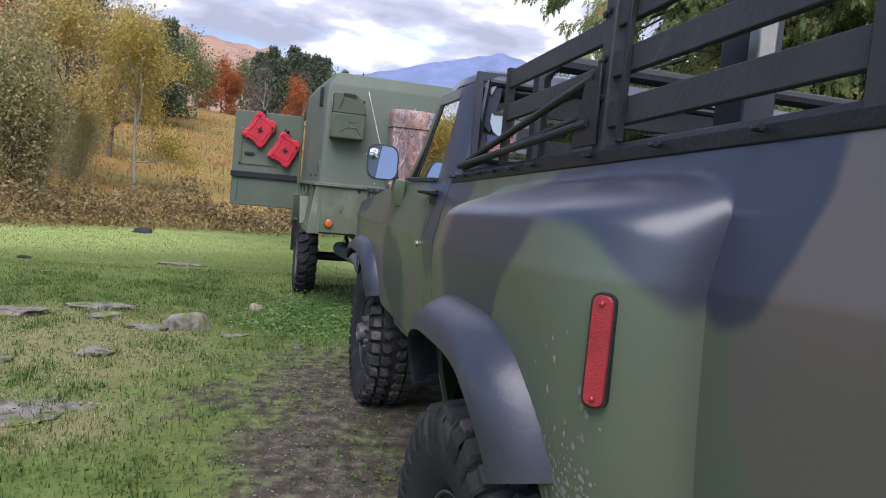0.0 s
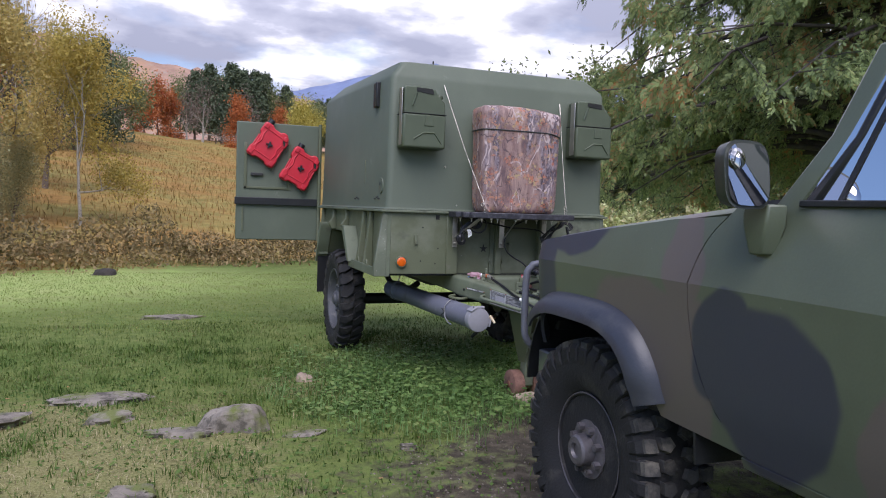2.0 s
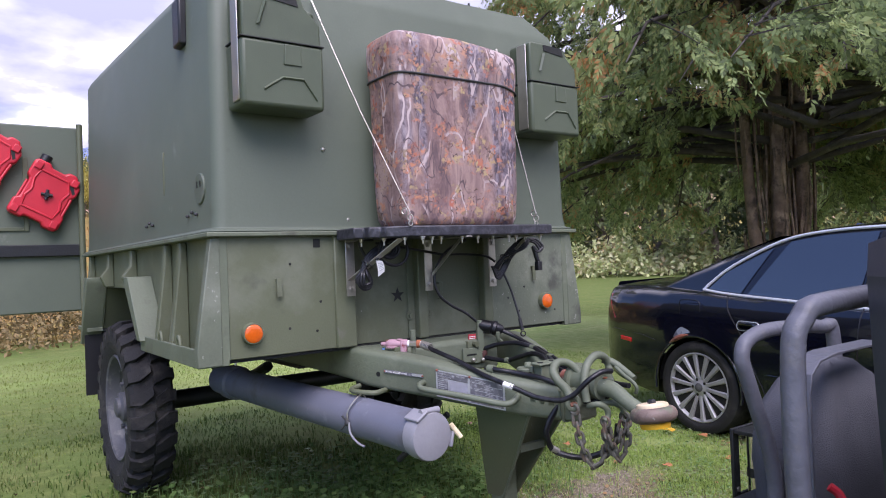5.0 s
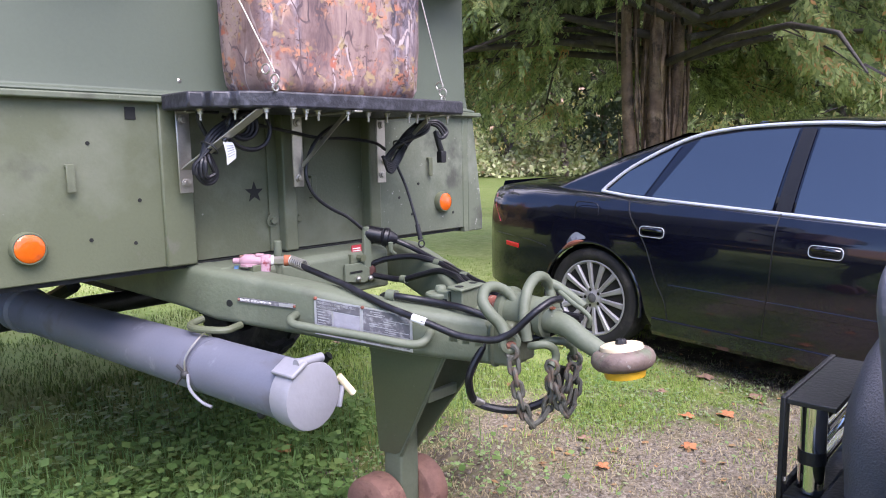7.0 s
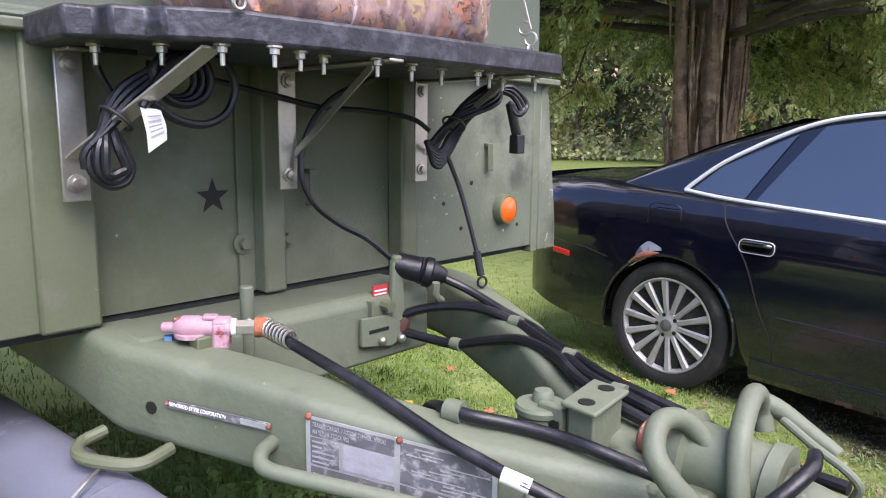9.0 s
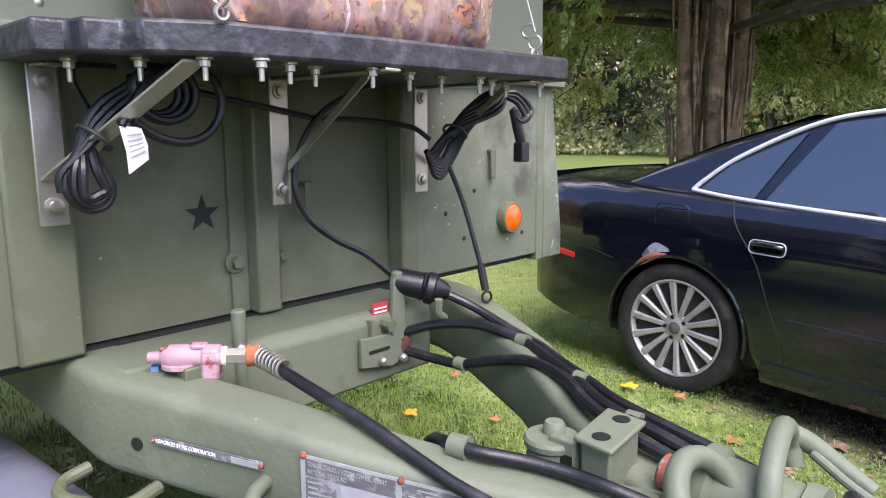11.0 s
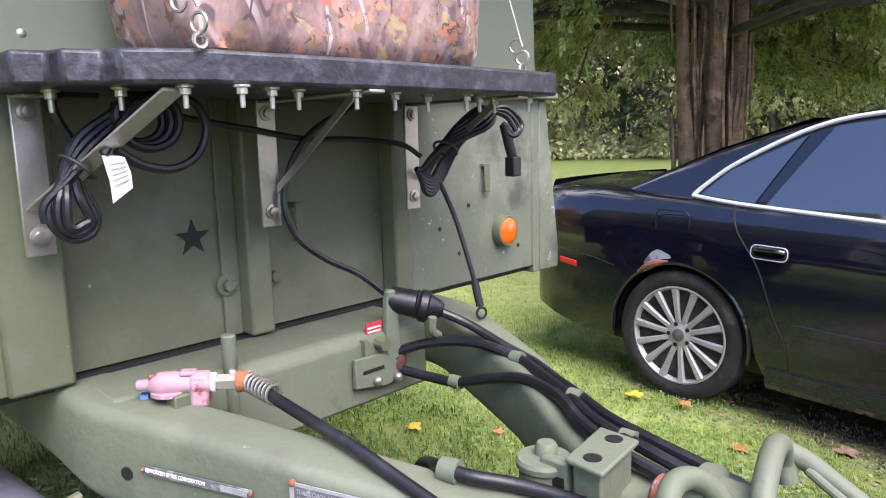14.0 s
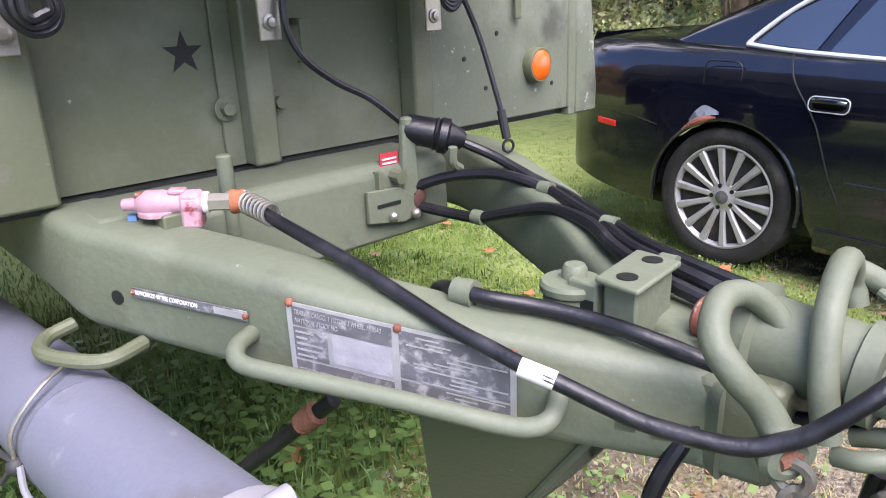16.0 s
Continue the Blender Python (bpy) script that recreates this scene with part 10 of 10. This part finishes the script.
def tube_sheet(name, pos, height, width, lean, mat, label, seed):
    """Upright blades, each one bent quad strip of three vertices wide at the foot."""
    rng = np.random.default_rng(seed)
    n = len(pos)
    az = rng.uniform(0, 2 * math.pi, n)
    d = np.stack([np.cos(az), np.sin(az), np.zeros(n)], 1)
    e = np.stack([-np.sin(az), np.cos(az), np.zeros(n)], 1)
    h = (height * rng.uniform(0.45, 1.25, n))[:, None]
    w = width * rng.uniform(0.6, 1.2, n)[:, None]
    ln = lean * rng.uniform(0.1, 1.2, n)[:, None]
    up = np.array([[0, 0, 1.0]])
    v = np.empty((n, 5, 3))
    v[:, 0], v[:, 1] = pos - e * w, pos + e * w
    mid = pos + up * h * 0.6 + d * h * ln * 0.3
    v[:, 2], v[:, 3] = mid + e * w * 0.75, mid - e * w * 0.75
    v[:, 4] = pos + up * h * (1 - 0.25 * ln) + d * h * ln
    me = bpy.data.meshes.new(name)
    me.vertices.add(5 * n)
    me.vertices.foreach_set("co", v.reshape(-1))
    loops = (np.arange(n)[:, None] * 5 + np.array([0, 1, 2, 3, 3, 2, 4])[None, :]).astype(np.int32)
    me.loops.add(7 * n)
    me.loops.foreach_set("vertex_index", loops.reshape(-1))
    starts = (np.arange(n)[:, None] * 7 + np.array([0, 4])[None, :]).astype(np.int32)
    me.polygons.add(2 * n)
    me.polygons.foreach_set("loop_start", starts.reshape(-1))
    me.polygons.foreach_set("loop_total", np.tile(np.array([4, 3], dtype=np.int32), n))
    me.update()
    me.validate()
    me.materials.append(mat)
    me.shade_smooth()
    return tagged(new(name, me), label, "grass", kind="stuff")




def build_ground_cover():
    rng = np.random.default_rng(5)

    def scatter(n, x0, x1, y0, y1, keep):
        p = np.stack([rng.uniform(x0, x1, n), rng.uniform(y0, y1, n)], 1)
        k = np.array([keep(x, y) for x, y in p])
        p = p[rng.uniform(size=n) < k]
        return np.array([(x, y, ground_z(x, y) - 0.003) for x, y in p])

    def lawn(x, y):
        w = min(math.hypot((x - a) / c, (y - b) / d) for a, b, c, d in WORN)
        w += 0.55 * noise.noise((x * 1.7, y * 1.7, 2.0)) + 0.3 * noise.noise((x * 6, y * 6, 5.0))
        patch = 0.55 + 1.1 * noise.noise((x * 1.1, y * 1.1, 7.0)) + 0.5 * noise.noise((x * 4, y * 4, 3.0))
        dry = smoothstep(0.3, 1.1, min(math.hypot((x + 1.3) / 1.1, (y - 6.3) / 1.5), math.hypot((x + 1.2) / 0.8, (y - 4.6) / 0.5)) + 0.5 * noise.noise((x * 2.3, y * 2.3, 4.0)))
        return max(0.06, min(1.0, (w - 0.85) * 2)) * min(1, max(0.25, patch)) * (0.45 + 0.55 * dry) * (1 - 0.9 * bare(x, y)) * smoothstep(-3.6, -2.3, x + 0.6 * noise.noise((y * 1.3, 4.0, 8.0))) * smoothstep(2.6, 3.5, y)
    green = leaf_material("grass_blades", [(0.050, 0.091, 0.020), (0.076, 0.126, 0.027), (0.105, 0.160, 0.035), (0.147, 0.176, 0.052), (0.227, 0.206, 0.101)], 0.6, 0.3)
    # brighter copy of the lawn blades by the car, sunlight put into the colour
    mown = leaf_material("sunlit_mown_grass", [(0.186, 0.291, 0.059), (0.261, 0.385, 0.085), (0.343, 0.458, 0.125), (0.441, 0.489, 0.204)], 0.6, 0.5)
    tube_sheet("lawn_grass", scatter(130000, -3.6, 3.2, 2.6, 11.0, lawn), 0.042, 0.0030, 0.9, green, "short mown green grass with dry blades", 1)
    field = leaf_material("far_lawn_grass", [(0.115, 0.165, 0.036), (0.160, 0.215, 0.046), (0.215, 0.265, 0.066), (0.29, 0.29, 0.11)], 0.6, 0.4)
    tufts = leaf_material("grass_tufts", [(0.043, 0.084, 0.015), (0.069, 0.122, 0.022), (0.103, 0.168, 0.031), (0.163, 0.194, 0.052)], 0.6, 0.3)
    tube_sheet("grass_tufts", scatter(110000, -3.6, 3.2, 2.6, 10.0, lambda x, y: smoothstep(0.0, 0.30, noise.noise((x * 3.6, y * 3.6, 12.0))) * lawn(x, y)), 0.065, 0.0038, 1.1, tufts, "longer tufts of grass and clover in the lawn", 8)
    straw = leaf_material("dry_straw", [(0.24, 0.19, 0.10), (0.34, 0.28, 0.16), (0.42, 0.36, 0.22), (0.20, 0.20, 0.09)], 0.8, 0.2)
    tube_sheet("dry_thatch", scatter(15000, -3.2, 0.6, 3.6, 8.4, lambda x, y: smoothstep(1.1, 0.4, min(math.hypot((x + 1.3) / 1.2, (y - 6.3) / 1.7), math.hypot((x + 1.2) / 0.9, (y - 4.6) / 0.7)) + 0.5 * noise.noise((x * 2.3, y * 2.3, 4.0)))), 0.03, 0.0022, 1.6, straw, "flattened dry thatch among the stones", 9)
    tube_sheet("dry_thatch", scatter(26000, 1.5, 4.3, 5.9, 8.0, lambda x, y: bare(x, y) * (0.25 + 0.75 * smoothstep(-0.1, 0.3, noise.noise((x * 3.3, y * 3.3, 25.0))))), 0.022, 0.0022, 1.8, straw, "flattened dry grass and bits on the drive", 19)
    tube_sheet("lawn_grass", scatter(60000, 2.2, 6.5, 6.6, 15.0, lawn), 0.030, 0.0024, 1.0, mown, "short green grass behind the car", 2)
    tube_sheet("lawn_grass", scatter(70000, 2.3, 4.9, 6.3, 9.6, lambda x, y: (1 - 0.88 * bare(x, y)) * smoothstep(-0.3, 0.35, noise.noise((x * 2.8, y * 2.8, 6.0)) + 0.6 * noise.noise((x * 9, y * 9, 6.0)) + 0.65 * smoothstep(6.6, 7.4, y) - 0.30) * (0.12 + 0.88 * smoothstep(4.0, 3.7, x + 0.6 * smoothstep(7.4, 7.9, y) * -1))), 0.036, 0.0021, 1.2, mown, "short green grass beside the car", 8)
    tube_sheet("lawn_grass", scatter(40000, -9, 5, 10.5, 17.0, lambda x, y: 1.0), 0.028, 0.0045, 0.9, field, "short mown green grass", 6)

    def under(x, y):
        return max(0.0, min(1.0, 1.3 - math.hypot((x - 1.35) / 1.25, (y - 7.78) / 1.3) + 0.4 * noise.noise((x * 3, y * 3, 1.0)))) * (1 - 0.95 * bare(x, y))
    tall = leaf_material("rank_grass", [(0.099, 0.180, 0.062), (0.153, 0.275, 0.089), (0.216, 0.350, 0.115), (0.306, 0.360, 0.189)], 0.55, 0.5)
    tube_sheet("rank_grass", scatter(26000, -0.3, 3.0, 6.3, 9.6, under), 0.11, 0.0026, 0.9, tall, "longer unmown grass under the trailer", 3)
    # broad weeds among it
    pos = scatter(26000, -0.1, 2.4, 6.5, 9.4, lambda x, y: under(x, y) * (0.5 + 0.9 * max(0, noise.noise((x * 2.2, y * 2.2, 9.0)))))
    c = pos + np.stack([np.zeros(len(pos)), np.zeros(len(pos)), rng.uniform(0.02, 0.11, len(pos))], 1)
    a = random_unit(rng, len(c)) * np.array([1, 1, 0.35])
    b = np.cross(a, np.array([0, 0, 1.0]) + rng.normal(0, 0.25, (len(c), 3)))
    b /= np.linalg.norm(b, axis=1)[:, None] + 1e-9
    s = rng.uniform(0.010, 0.028, len(c))[:, None]
    me = quads_mesh("weeds", c, a * s, b * s * 0.8, leaf_material("weed_leaves", [(0.070, 0.135, 0.036), (0.110, 0.195, 0.052), (0.165, 0.255, 0.075), (0.250, 0.280, 0.10)], 0.5, 0.3))
    tagged(new("weeds", me), "low broad-leaved weeds under the drawbar", "weeds", kind="stuff")
    def low_leaves(name, n, box, colors, lo, hi, high, label):
        pos = scatter(n, *box, lambda x, y: (1 - 0.85 * bare(x, y)) * (0.25 + 0.9 * max(0.0, noise.noise((x * 3.1, y * 3.1, 14.0)) + 0.4)))
        c = pos + np.stack([np.zeros(len(pos)), np.zeros(len(pos)), rng.uniform(0.004, high, len(pos))], 1)
        a = random_unit(rng, len(c)) * np.array([1, 1, 0.45])
        b = np.cross(a, np.array([0, 0, 1.0]) + rng.normal(0, 0.4, (len(c), 3)))
        b /= np.linalg.norm(b, axis=1)[:, None] + 1e-9
        s = rng.uniform(lo, hi, len(c))[:, None]
        me = quads_mesh(name, c, a * s, b * s * 0.7, leaf_material(name + "_leaves", colors, 0.6, 0.35))
        tagged(new(name, me), label, name, kind="stuff")
    low_leaves("clover", 22000, (2.2, 4.4, 6.4, 9.8), [(0.090, 0.170, 0.054), (0.144, 0.250, 0.081), (0.207, 0.310, 0.121), (0.297, 0.340, 0.189), (0.324, 0.280, 0.203)], 0.005, 0.013, 0.035, "clover and small weeds in the lawn beside the car")
    low_leaves("clover", 9000, (1.35, 2.35, 7.05, 7.75), [(0.108, 0.210, 0.068), (0.171, 0.300, 0.095), (0.243, 0.370, 0.135), (0.342, 0.360, 0.216), (0.324, 0.290, 0.230)], 0.005, 0.014, 0.07, "clover and dry bits in the grass inside the drawbar")
    low_leaves("clover", 16000, (-3.2, 0.9, 3.6, 9.5), [(0.05, 0.10, 0.02), (0.08, 0.15, 0.03), (0.13, 0.20, 0.05), (0.22, 0.20, 0.09)], 0.007, 0.018, 0.04, "clover and broad weeds in the worn lawn")
    # meadow straw
    far = scatter(60000, -40, 30, 17, 75, lambda x, y: 1.0 if 16 < 0.86 * y - 0.5 * x else 0.0)
    tube_sheet("meadow_grass", far, 0.26, 0.016, 1.3, leaf_material("dry_meadow", [(0.174, 0.100, 0.039), (0.244, 0.144, 0.052), (0.313, 0.200, 0.070), (0.287, 0.226, 0.087), (0.157, 0.144, 0.048)], 0.8, 0.2), "tall dry golden meadow grass and brush", 4)
    # loose stones of the worn ground and the drive
    pts = np.concatenate([scatter(16000, -0.3, 5.2, 3.2, 7.4, lambda x, y: 1.0 if min(math.hypot((x - q) / c, (y - r) / d) for q, r, c, d in WORN) < 1.0 else 0.04), scatter(16000, 1.6, 4.2, 6.0, 8.0, bare)])
    g_v, g_f = [], []
    for k, (x, y, z) in enumerate(pts):
        s = 0.004 + 0.010 * rng.uniform() ** 3
        n = len(g_v)
        t = rng.uniform(0, 6.28)
        for j in range(4):
            q = t + math.pi / 2 * j + rng.uniform(-0.3, 0.3)
            g_v.append((x + s * math.cos(q), y + s * math.sin(q) * 0.8, z))
        g_v.append((x, y, z + s * 0.9))
        g_f += [(n + j, n + (j + 1) % 4, n + 4) for j in range(4)]
    st = part("gravel", Geo().add(g_v, g_f), material("mixed_gravel", (0.150, 0.130, 0.104), 0.9, grain=0.2, scale=8, island=0.55), sharp=20)
    tagged(st, "loose grey gravel and small stones on the drive", "gravel", kind="stuff")
    # leaf litter, too small and many to count
    pts = np.concatenate([scatter(900, -2.5, 5.0, 4.0, 12.0, lambda x, y: 0.9), scatter(2600, 1.5, 4.4, 5.9, 8.2, lambda x, y: 0.15 + 0.85 * smoothstep(0.1, 0.4, noise.noise((x * 2.6, y * 2.6, 31.0))))])
    a = random_unit(rng, len(pts)) * np.array([1, 1, 0.25])
    b = np.cross(a, np.array([0, 0, 1.0]) + rng.normal(0, 0.3, (len(pts), 3)))
    s = (0.004 + 0.013 * rng.uniform(0, 1, len(pts)) ** 2)[:, None]
    me = quads_mesh("leaf_litter", pts + np.array([0, 0, 0.012]), a * s, b * s, leaf_material("litter", [(0.24, 0.12, 0.05), (0.24, 0.18, 0.10), (0.34, 0.20, 0.09), (0.16, 0.10, 0.06), (0.30, 0.25, 0.15)], 0.8, 0.1))
    tagged(new("leaf_litter", me), "scattered small dry leaves on the grass", "leaves", kind="stuff")


def rock(name, x, y, sx, sy, h, seed, label, mat, flat=False, turn=0.0):
    rng = random.Random(seed)
    g = Geo()
    rings = []
    n = 26
    off = rng.uniform(0, 50)
    levels = ((-0.25, 1.0), (0.0, 1.02), (0.35, 0.96), (0.7, 0.82), (0.92, 0.6), (1.0, 0.3), (1.01, 0.02)) if not flat else ((-0.4, 1.0), (0.3, 1.0), (0.8, 0.97), (0.95, 0.9), (1.0, 0.5), (1.0, 0.02))
    ct, stn = math.cos(turn), math.sin(turn)
    for zz, rr in levels:
        pts = []
        for k in range(n):
            t = 2 * math.pi * k / n
            q = rr * (1 + 0.45 * noise.noise((math.cos(t) * 1.5 + off, math.sin(t) * 1.5, zz * 0.8)) + 0.22 * noise.noise((math.cos(t) * 4 + off, math.sin(t) * 4, zz * 3)))
            u, v = sx * q * math.cos(t), sy * q * math.sin(t)
            tilt = 0.35 * h * math.cos(t + off) * rr if not flat else 0.2 * h * math.cos(t + off) * rr
            pts.append(Vector((x + u * ct - v * stn, y + u * stn + v * ct, ground_z(x, y) + h * zz + (tilt if zz > 0.2 else 0) + 0.12 * h * noise.noise((u * 9 + off, v * 9, zz * 2)))))
        rings.append(pts)
    return lone(name, g.loft(rings), mat, label, "rock", "rocks in the lawn", sharp=24)


def build_rocks():
    stone = material("grey_fieldstone", (0.20, 0.175, 0.145), 0.9, spots=[((0.30, 0.265, 0.225), 7, 0.5, 0.7), ((0.08, 0.07, 0.055), 11, 0.48, 0.60), ((0.12, 0.14, 0.035), 5, 0.50, 0.62)], grain=0.2, scale=8, bump=0.6, fine=45)
    rock("fieldstone", -0.44, 7.05, 0.22, 0.15, 0.14, 1, "rounded grey fieldstone standing in the grass", stone, turn=-0.4)
    for k, (x, y, sx, sy, h, turn) in enumerate(((-2.15, 7.35, 0.48, 0.20, 0.055, 0.1), (-1.15, 4.70, 0.36, 0.21, 0.012, 0.5), (-1.72, 5.25, 0.26, 0.14, 0.018, 0.3), (-1.66, 5.85, 0.15, 0.10, 0.02, 0.2), (-0.99, 6.03, 0.13, 0.10, 0.04, 0.6), (-0.06, 6.82, 0.13, 0.06, 0.012, 0), (-1.18, 7.35, 0.14, 0.10, 0.04, 0.2), (-0.78, 6.98, 0.20, 0.08, 0.03, -0.2), (-1.30, 7.85, 0.34, 0.12, 0.035, 0.0), (-0.88, 11.4, 0.30, 0.14, 0.03, 0.1), (0.50, 6.40, 0.05, 0.04, 0.03, 0), (-1.62, 5.70, 0.15, 0.08, 0.03, 0.4))):
        rock("flat_stone", x, y, sx, sy, h, 20 + k, "flat weathered stone sunk in the lawn", stone, True, turn)
    tan = material("tan_block", (0.34, 0.26, 0.20), 0.9, grain=0.2, scale=14, bump=0.5)
    rock("chock_stone", 1.58, 7.06, 0.075, 0.05, 0.075, 61, "pale chock stone against the landing rollers", tan, True)
    rock("chock_stone", 1.73, 7.08, 0.08, 0.05, 0.07, 62, "pale chock stone against the landing rollers", tan, True)
    rock("clod", 0.16, 8.14, 0.07, 0.05, 0.06, 63, "tan clod lying in the grass", tan)
    rock("molehill", -2.15, 16.6, 0.20, 0.18, 0.10, 64, "dark earth molehill in the lawn", material("dark_earth", (0.03, 0.025, 0.02), 0.95, grain=0.3, scale=12, bump=0.6))
    rock("molehill", -2.9, 11.2, 0.09, 0.08, 0.04, 65, "small dark earth mound in the lawn", bpy.data.materials["dark_earth"])
    # single fallen leaves
    kinds = [material("yellow_leaf", (0.62, 0.38, 0.03), 0.6, grain=0.15, scale=40), material("orange_leaf", (0.42, 0.17, 0.07), 0.7, grain=0.2, scale=40), material("brown_leaf", (0.26, 0.16, 0.11), 0.8, grain=0.2, scale=40)]
    rng = random.Random(9)
    for x, y, r, k in LEAF_SPOTS:
        g = Geo()
        t0 = rng.uniform(0, 6.28)
        z = ground_z(x, y) + (0.012 if x > 2.4 and y < 7.6 else 0.035)
        ringp = []
        for j in range(15):
            t = t0 + 2 * math.pi * j / 15
            rr = 0.75 * r * (1.0 if j % 3 else 0.62) * rng.uniform(0.85, 1.1)
            ringp.append((x + rr * math.cos(t), y + rr * math.sin(t), z + 0.10 * r * math.cos(2 * t) + rng.uniform(0, 0.003)))
        g.add([(x, y, z - 0.004)] + ringp, [(0, 1 + j, 1 + (j + 1) % 15) for j in range(15)])
        lone("fallen_leaf", g, kinds[k], ("yellow", "orange", "brown")[k] + " fallen maple leaf lying on the grass", "leaf", "fallen leaves", solid=0.0012)


LEAF_SPOTS = ((2.906, 8.619, 0.055, 0), (3.80, 6.86, 0.065, 2), (3.46, 6.88, 0.06, 1), (2.92, 6.835, 0.05, 1), (3.67, 7.50, 0.06, 1), (3.89, 7.83, 0.05, 1), (3.85, 8.06, 0.06, 0), (3.93, 7.17, 0.07, 2), (1.77, 8.05, 0.06, 1), (3.3, 7.0, 0.045, 1), (2.5, 7.0, 0.04, 1), (3.1, 8.3, 0.04, 1), (3.4, 8.8, 0.045, 1), (3.0, 9.2, 0.04, 2), (3.2, 7.6, 0.04, 1), (3.55, 7.25, 0.045, 2), (2.7, 7.2, 0.04, 2), (3.6, 9.3, 0.045, 1))


def build_distance():
    def ridge(name, table, dist, foot, mat, label, rough):
        rows = []
        azs = span(-75, 95, 340)
        for q, back in ((0.0, 0.62), (0.25, 0.74), (0.5, 0.85), (0.8, 0.95), (1.0, 1.0), (0.9, 1.15), (0.3, 1.5)):
            row = []
            for az in azs:
                e = lerp_table(table, az)
                d = dist * back
                h = foot + (math.tan(radians(e)) * dist - foot) * q
                h += rough * q * (noise.noise((az * 0.7, q * 2, 3)) + 0.6 * noise.noise((az * 3.1, q * 5, 8)) + 0.35 * noise.noise((az * 9, q * 9, 1)))
                row.append(Vector((d * math.sin(radians(az)), d * math.cos(radians(az)), h)))
            rows.append(row)
        lone(name, Geo().loft(rows, closed=False, cap=False), mat, label, "hill", kind="structure", sharp=180)
    # autumn colours lightened with a haze tone painted into the material
    autumn = material("hazed_autumn_hillside", (0.30, 0.185, 0.135), 0.95, spots=[((0.34, 0.20, 0.12), 0.06, 0.45, 0.6), ((0.19, 0.17, 0.12), 0.035, 0.58, 0.70), ((0.30, 0.24, 0.20), 0.12, 0.55, 0.7)], grain=0.3, scale=0.15, bump=1.0, fine=0.5)
    ridge("backdrop_hill", [(-75, 11), (-30, 12.0), (-15, 11.6), (-8, 11.0), (-3, 10.2), (2, 9.6), (6, 8.6), (12, 7.6), (30, 7.0), (60, 7.0), (95, 7.5)], 520, 8, autumn, "wooded hillside in orange autumn colour, paled by haze", 5)
    # the blue of distance haze is put into the mountain's base colour
    blue = material("haze_blue_mountain", (0.16, 0.20, 0.34), 0.95, spots=[((0.13, 0.17, 0.28), 0.008, 0.45, 0.65)], grain=0.15, scale=0.02, bump=0.3, fine=0.06)
    ridge("backdrop_mountain", [(-75, 8), (0, 7.5), (8, 8.8), (13, 10.2), (16.5, 11.0), (18.5, 11.5), (20.5, 11.1), (23, 10.5), (25, 10.8), (27, 10.7), (30, 9.9), (36, 9.2), (60, 8), (95, 7)], 2600, 20, blue, "distant wooded mountain, coloured blue by haze", 12)


build_rocks()
build_distance()
shrub_row("hedge", [(-24, 9.5), (-12, 13.3), (-4.8, 17.0), (-2.0, 19.0), (2.0, 20.0), (7, 23), (14, 32)], 1.25, 1.3, 62000, 0.048, [(0.087, 0.080, 0.036), (0.160, 0.123, 0.058), (0.246, 0.189, 0.087), (0.319, 0.217, 0.102), (0.203, 0.203, 0.072)], "rough brown and olive hedge at the lawn's edge", 51)
shrub_row("hedge", [(10, 44), (24, 36), (34, 27), (44, 15), (50, 2)], 2.7, 2.6, 30000, 0.15, [(0.24, 0.29, 0.11), (0.38, 0.44, 0.18), (0.52, 0.55, 0.27), (0.60, 0.56, 0.34), (0.50, 0.32, 0.16)], "pale green hedge at the far edge of the lawn", 52)
shrub_row("wood", [(34, 54), (44, 45), (58, 26), (66, 2), (60, -20)], 9.5, 5.0, 30000, 0.34, [(0.18, 0.20, 0.085), (0.29, 0.32, 0.125), (0.42, 0.42, 0.17), (0.55, 0.46, 0.18), (0.52, 0.28, 0.12)], "mixed green and yellowing wood behind the hedge", 53)
build_trees()
build_ground_cover()
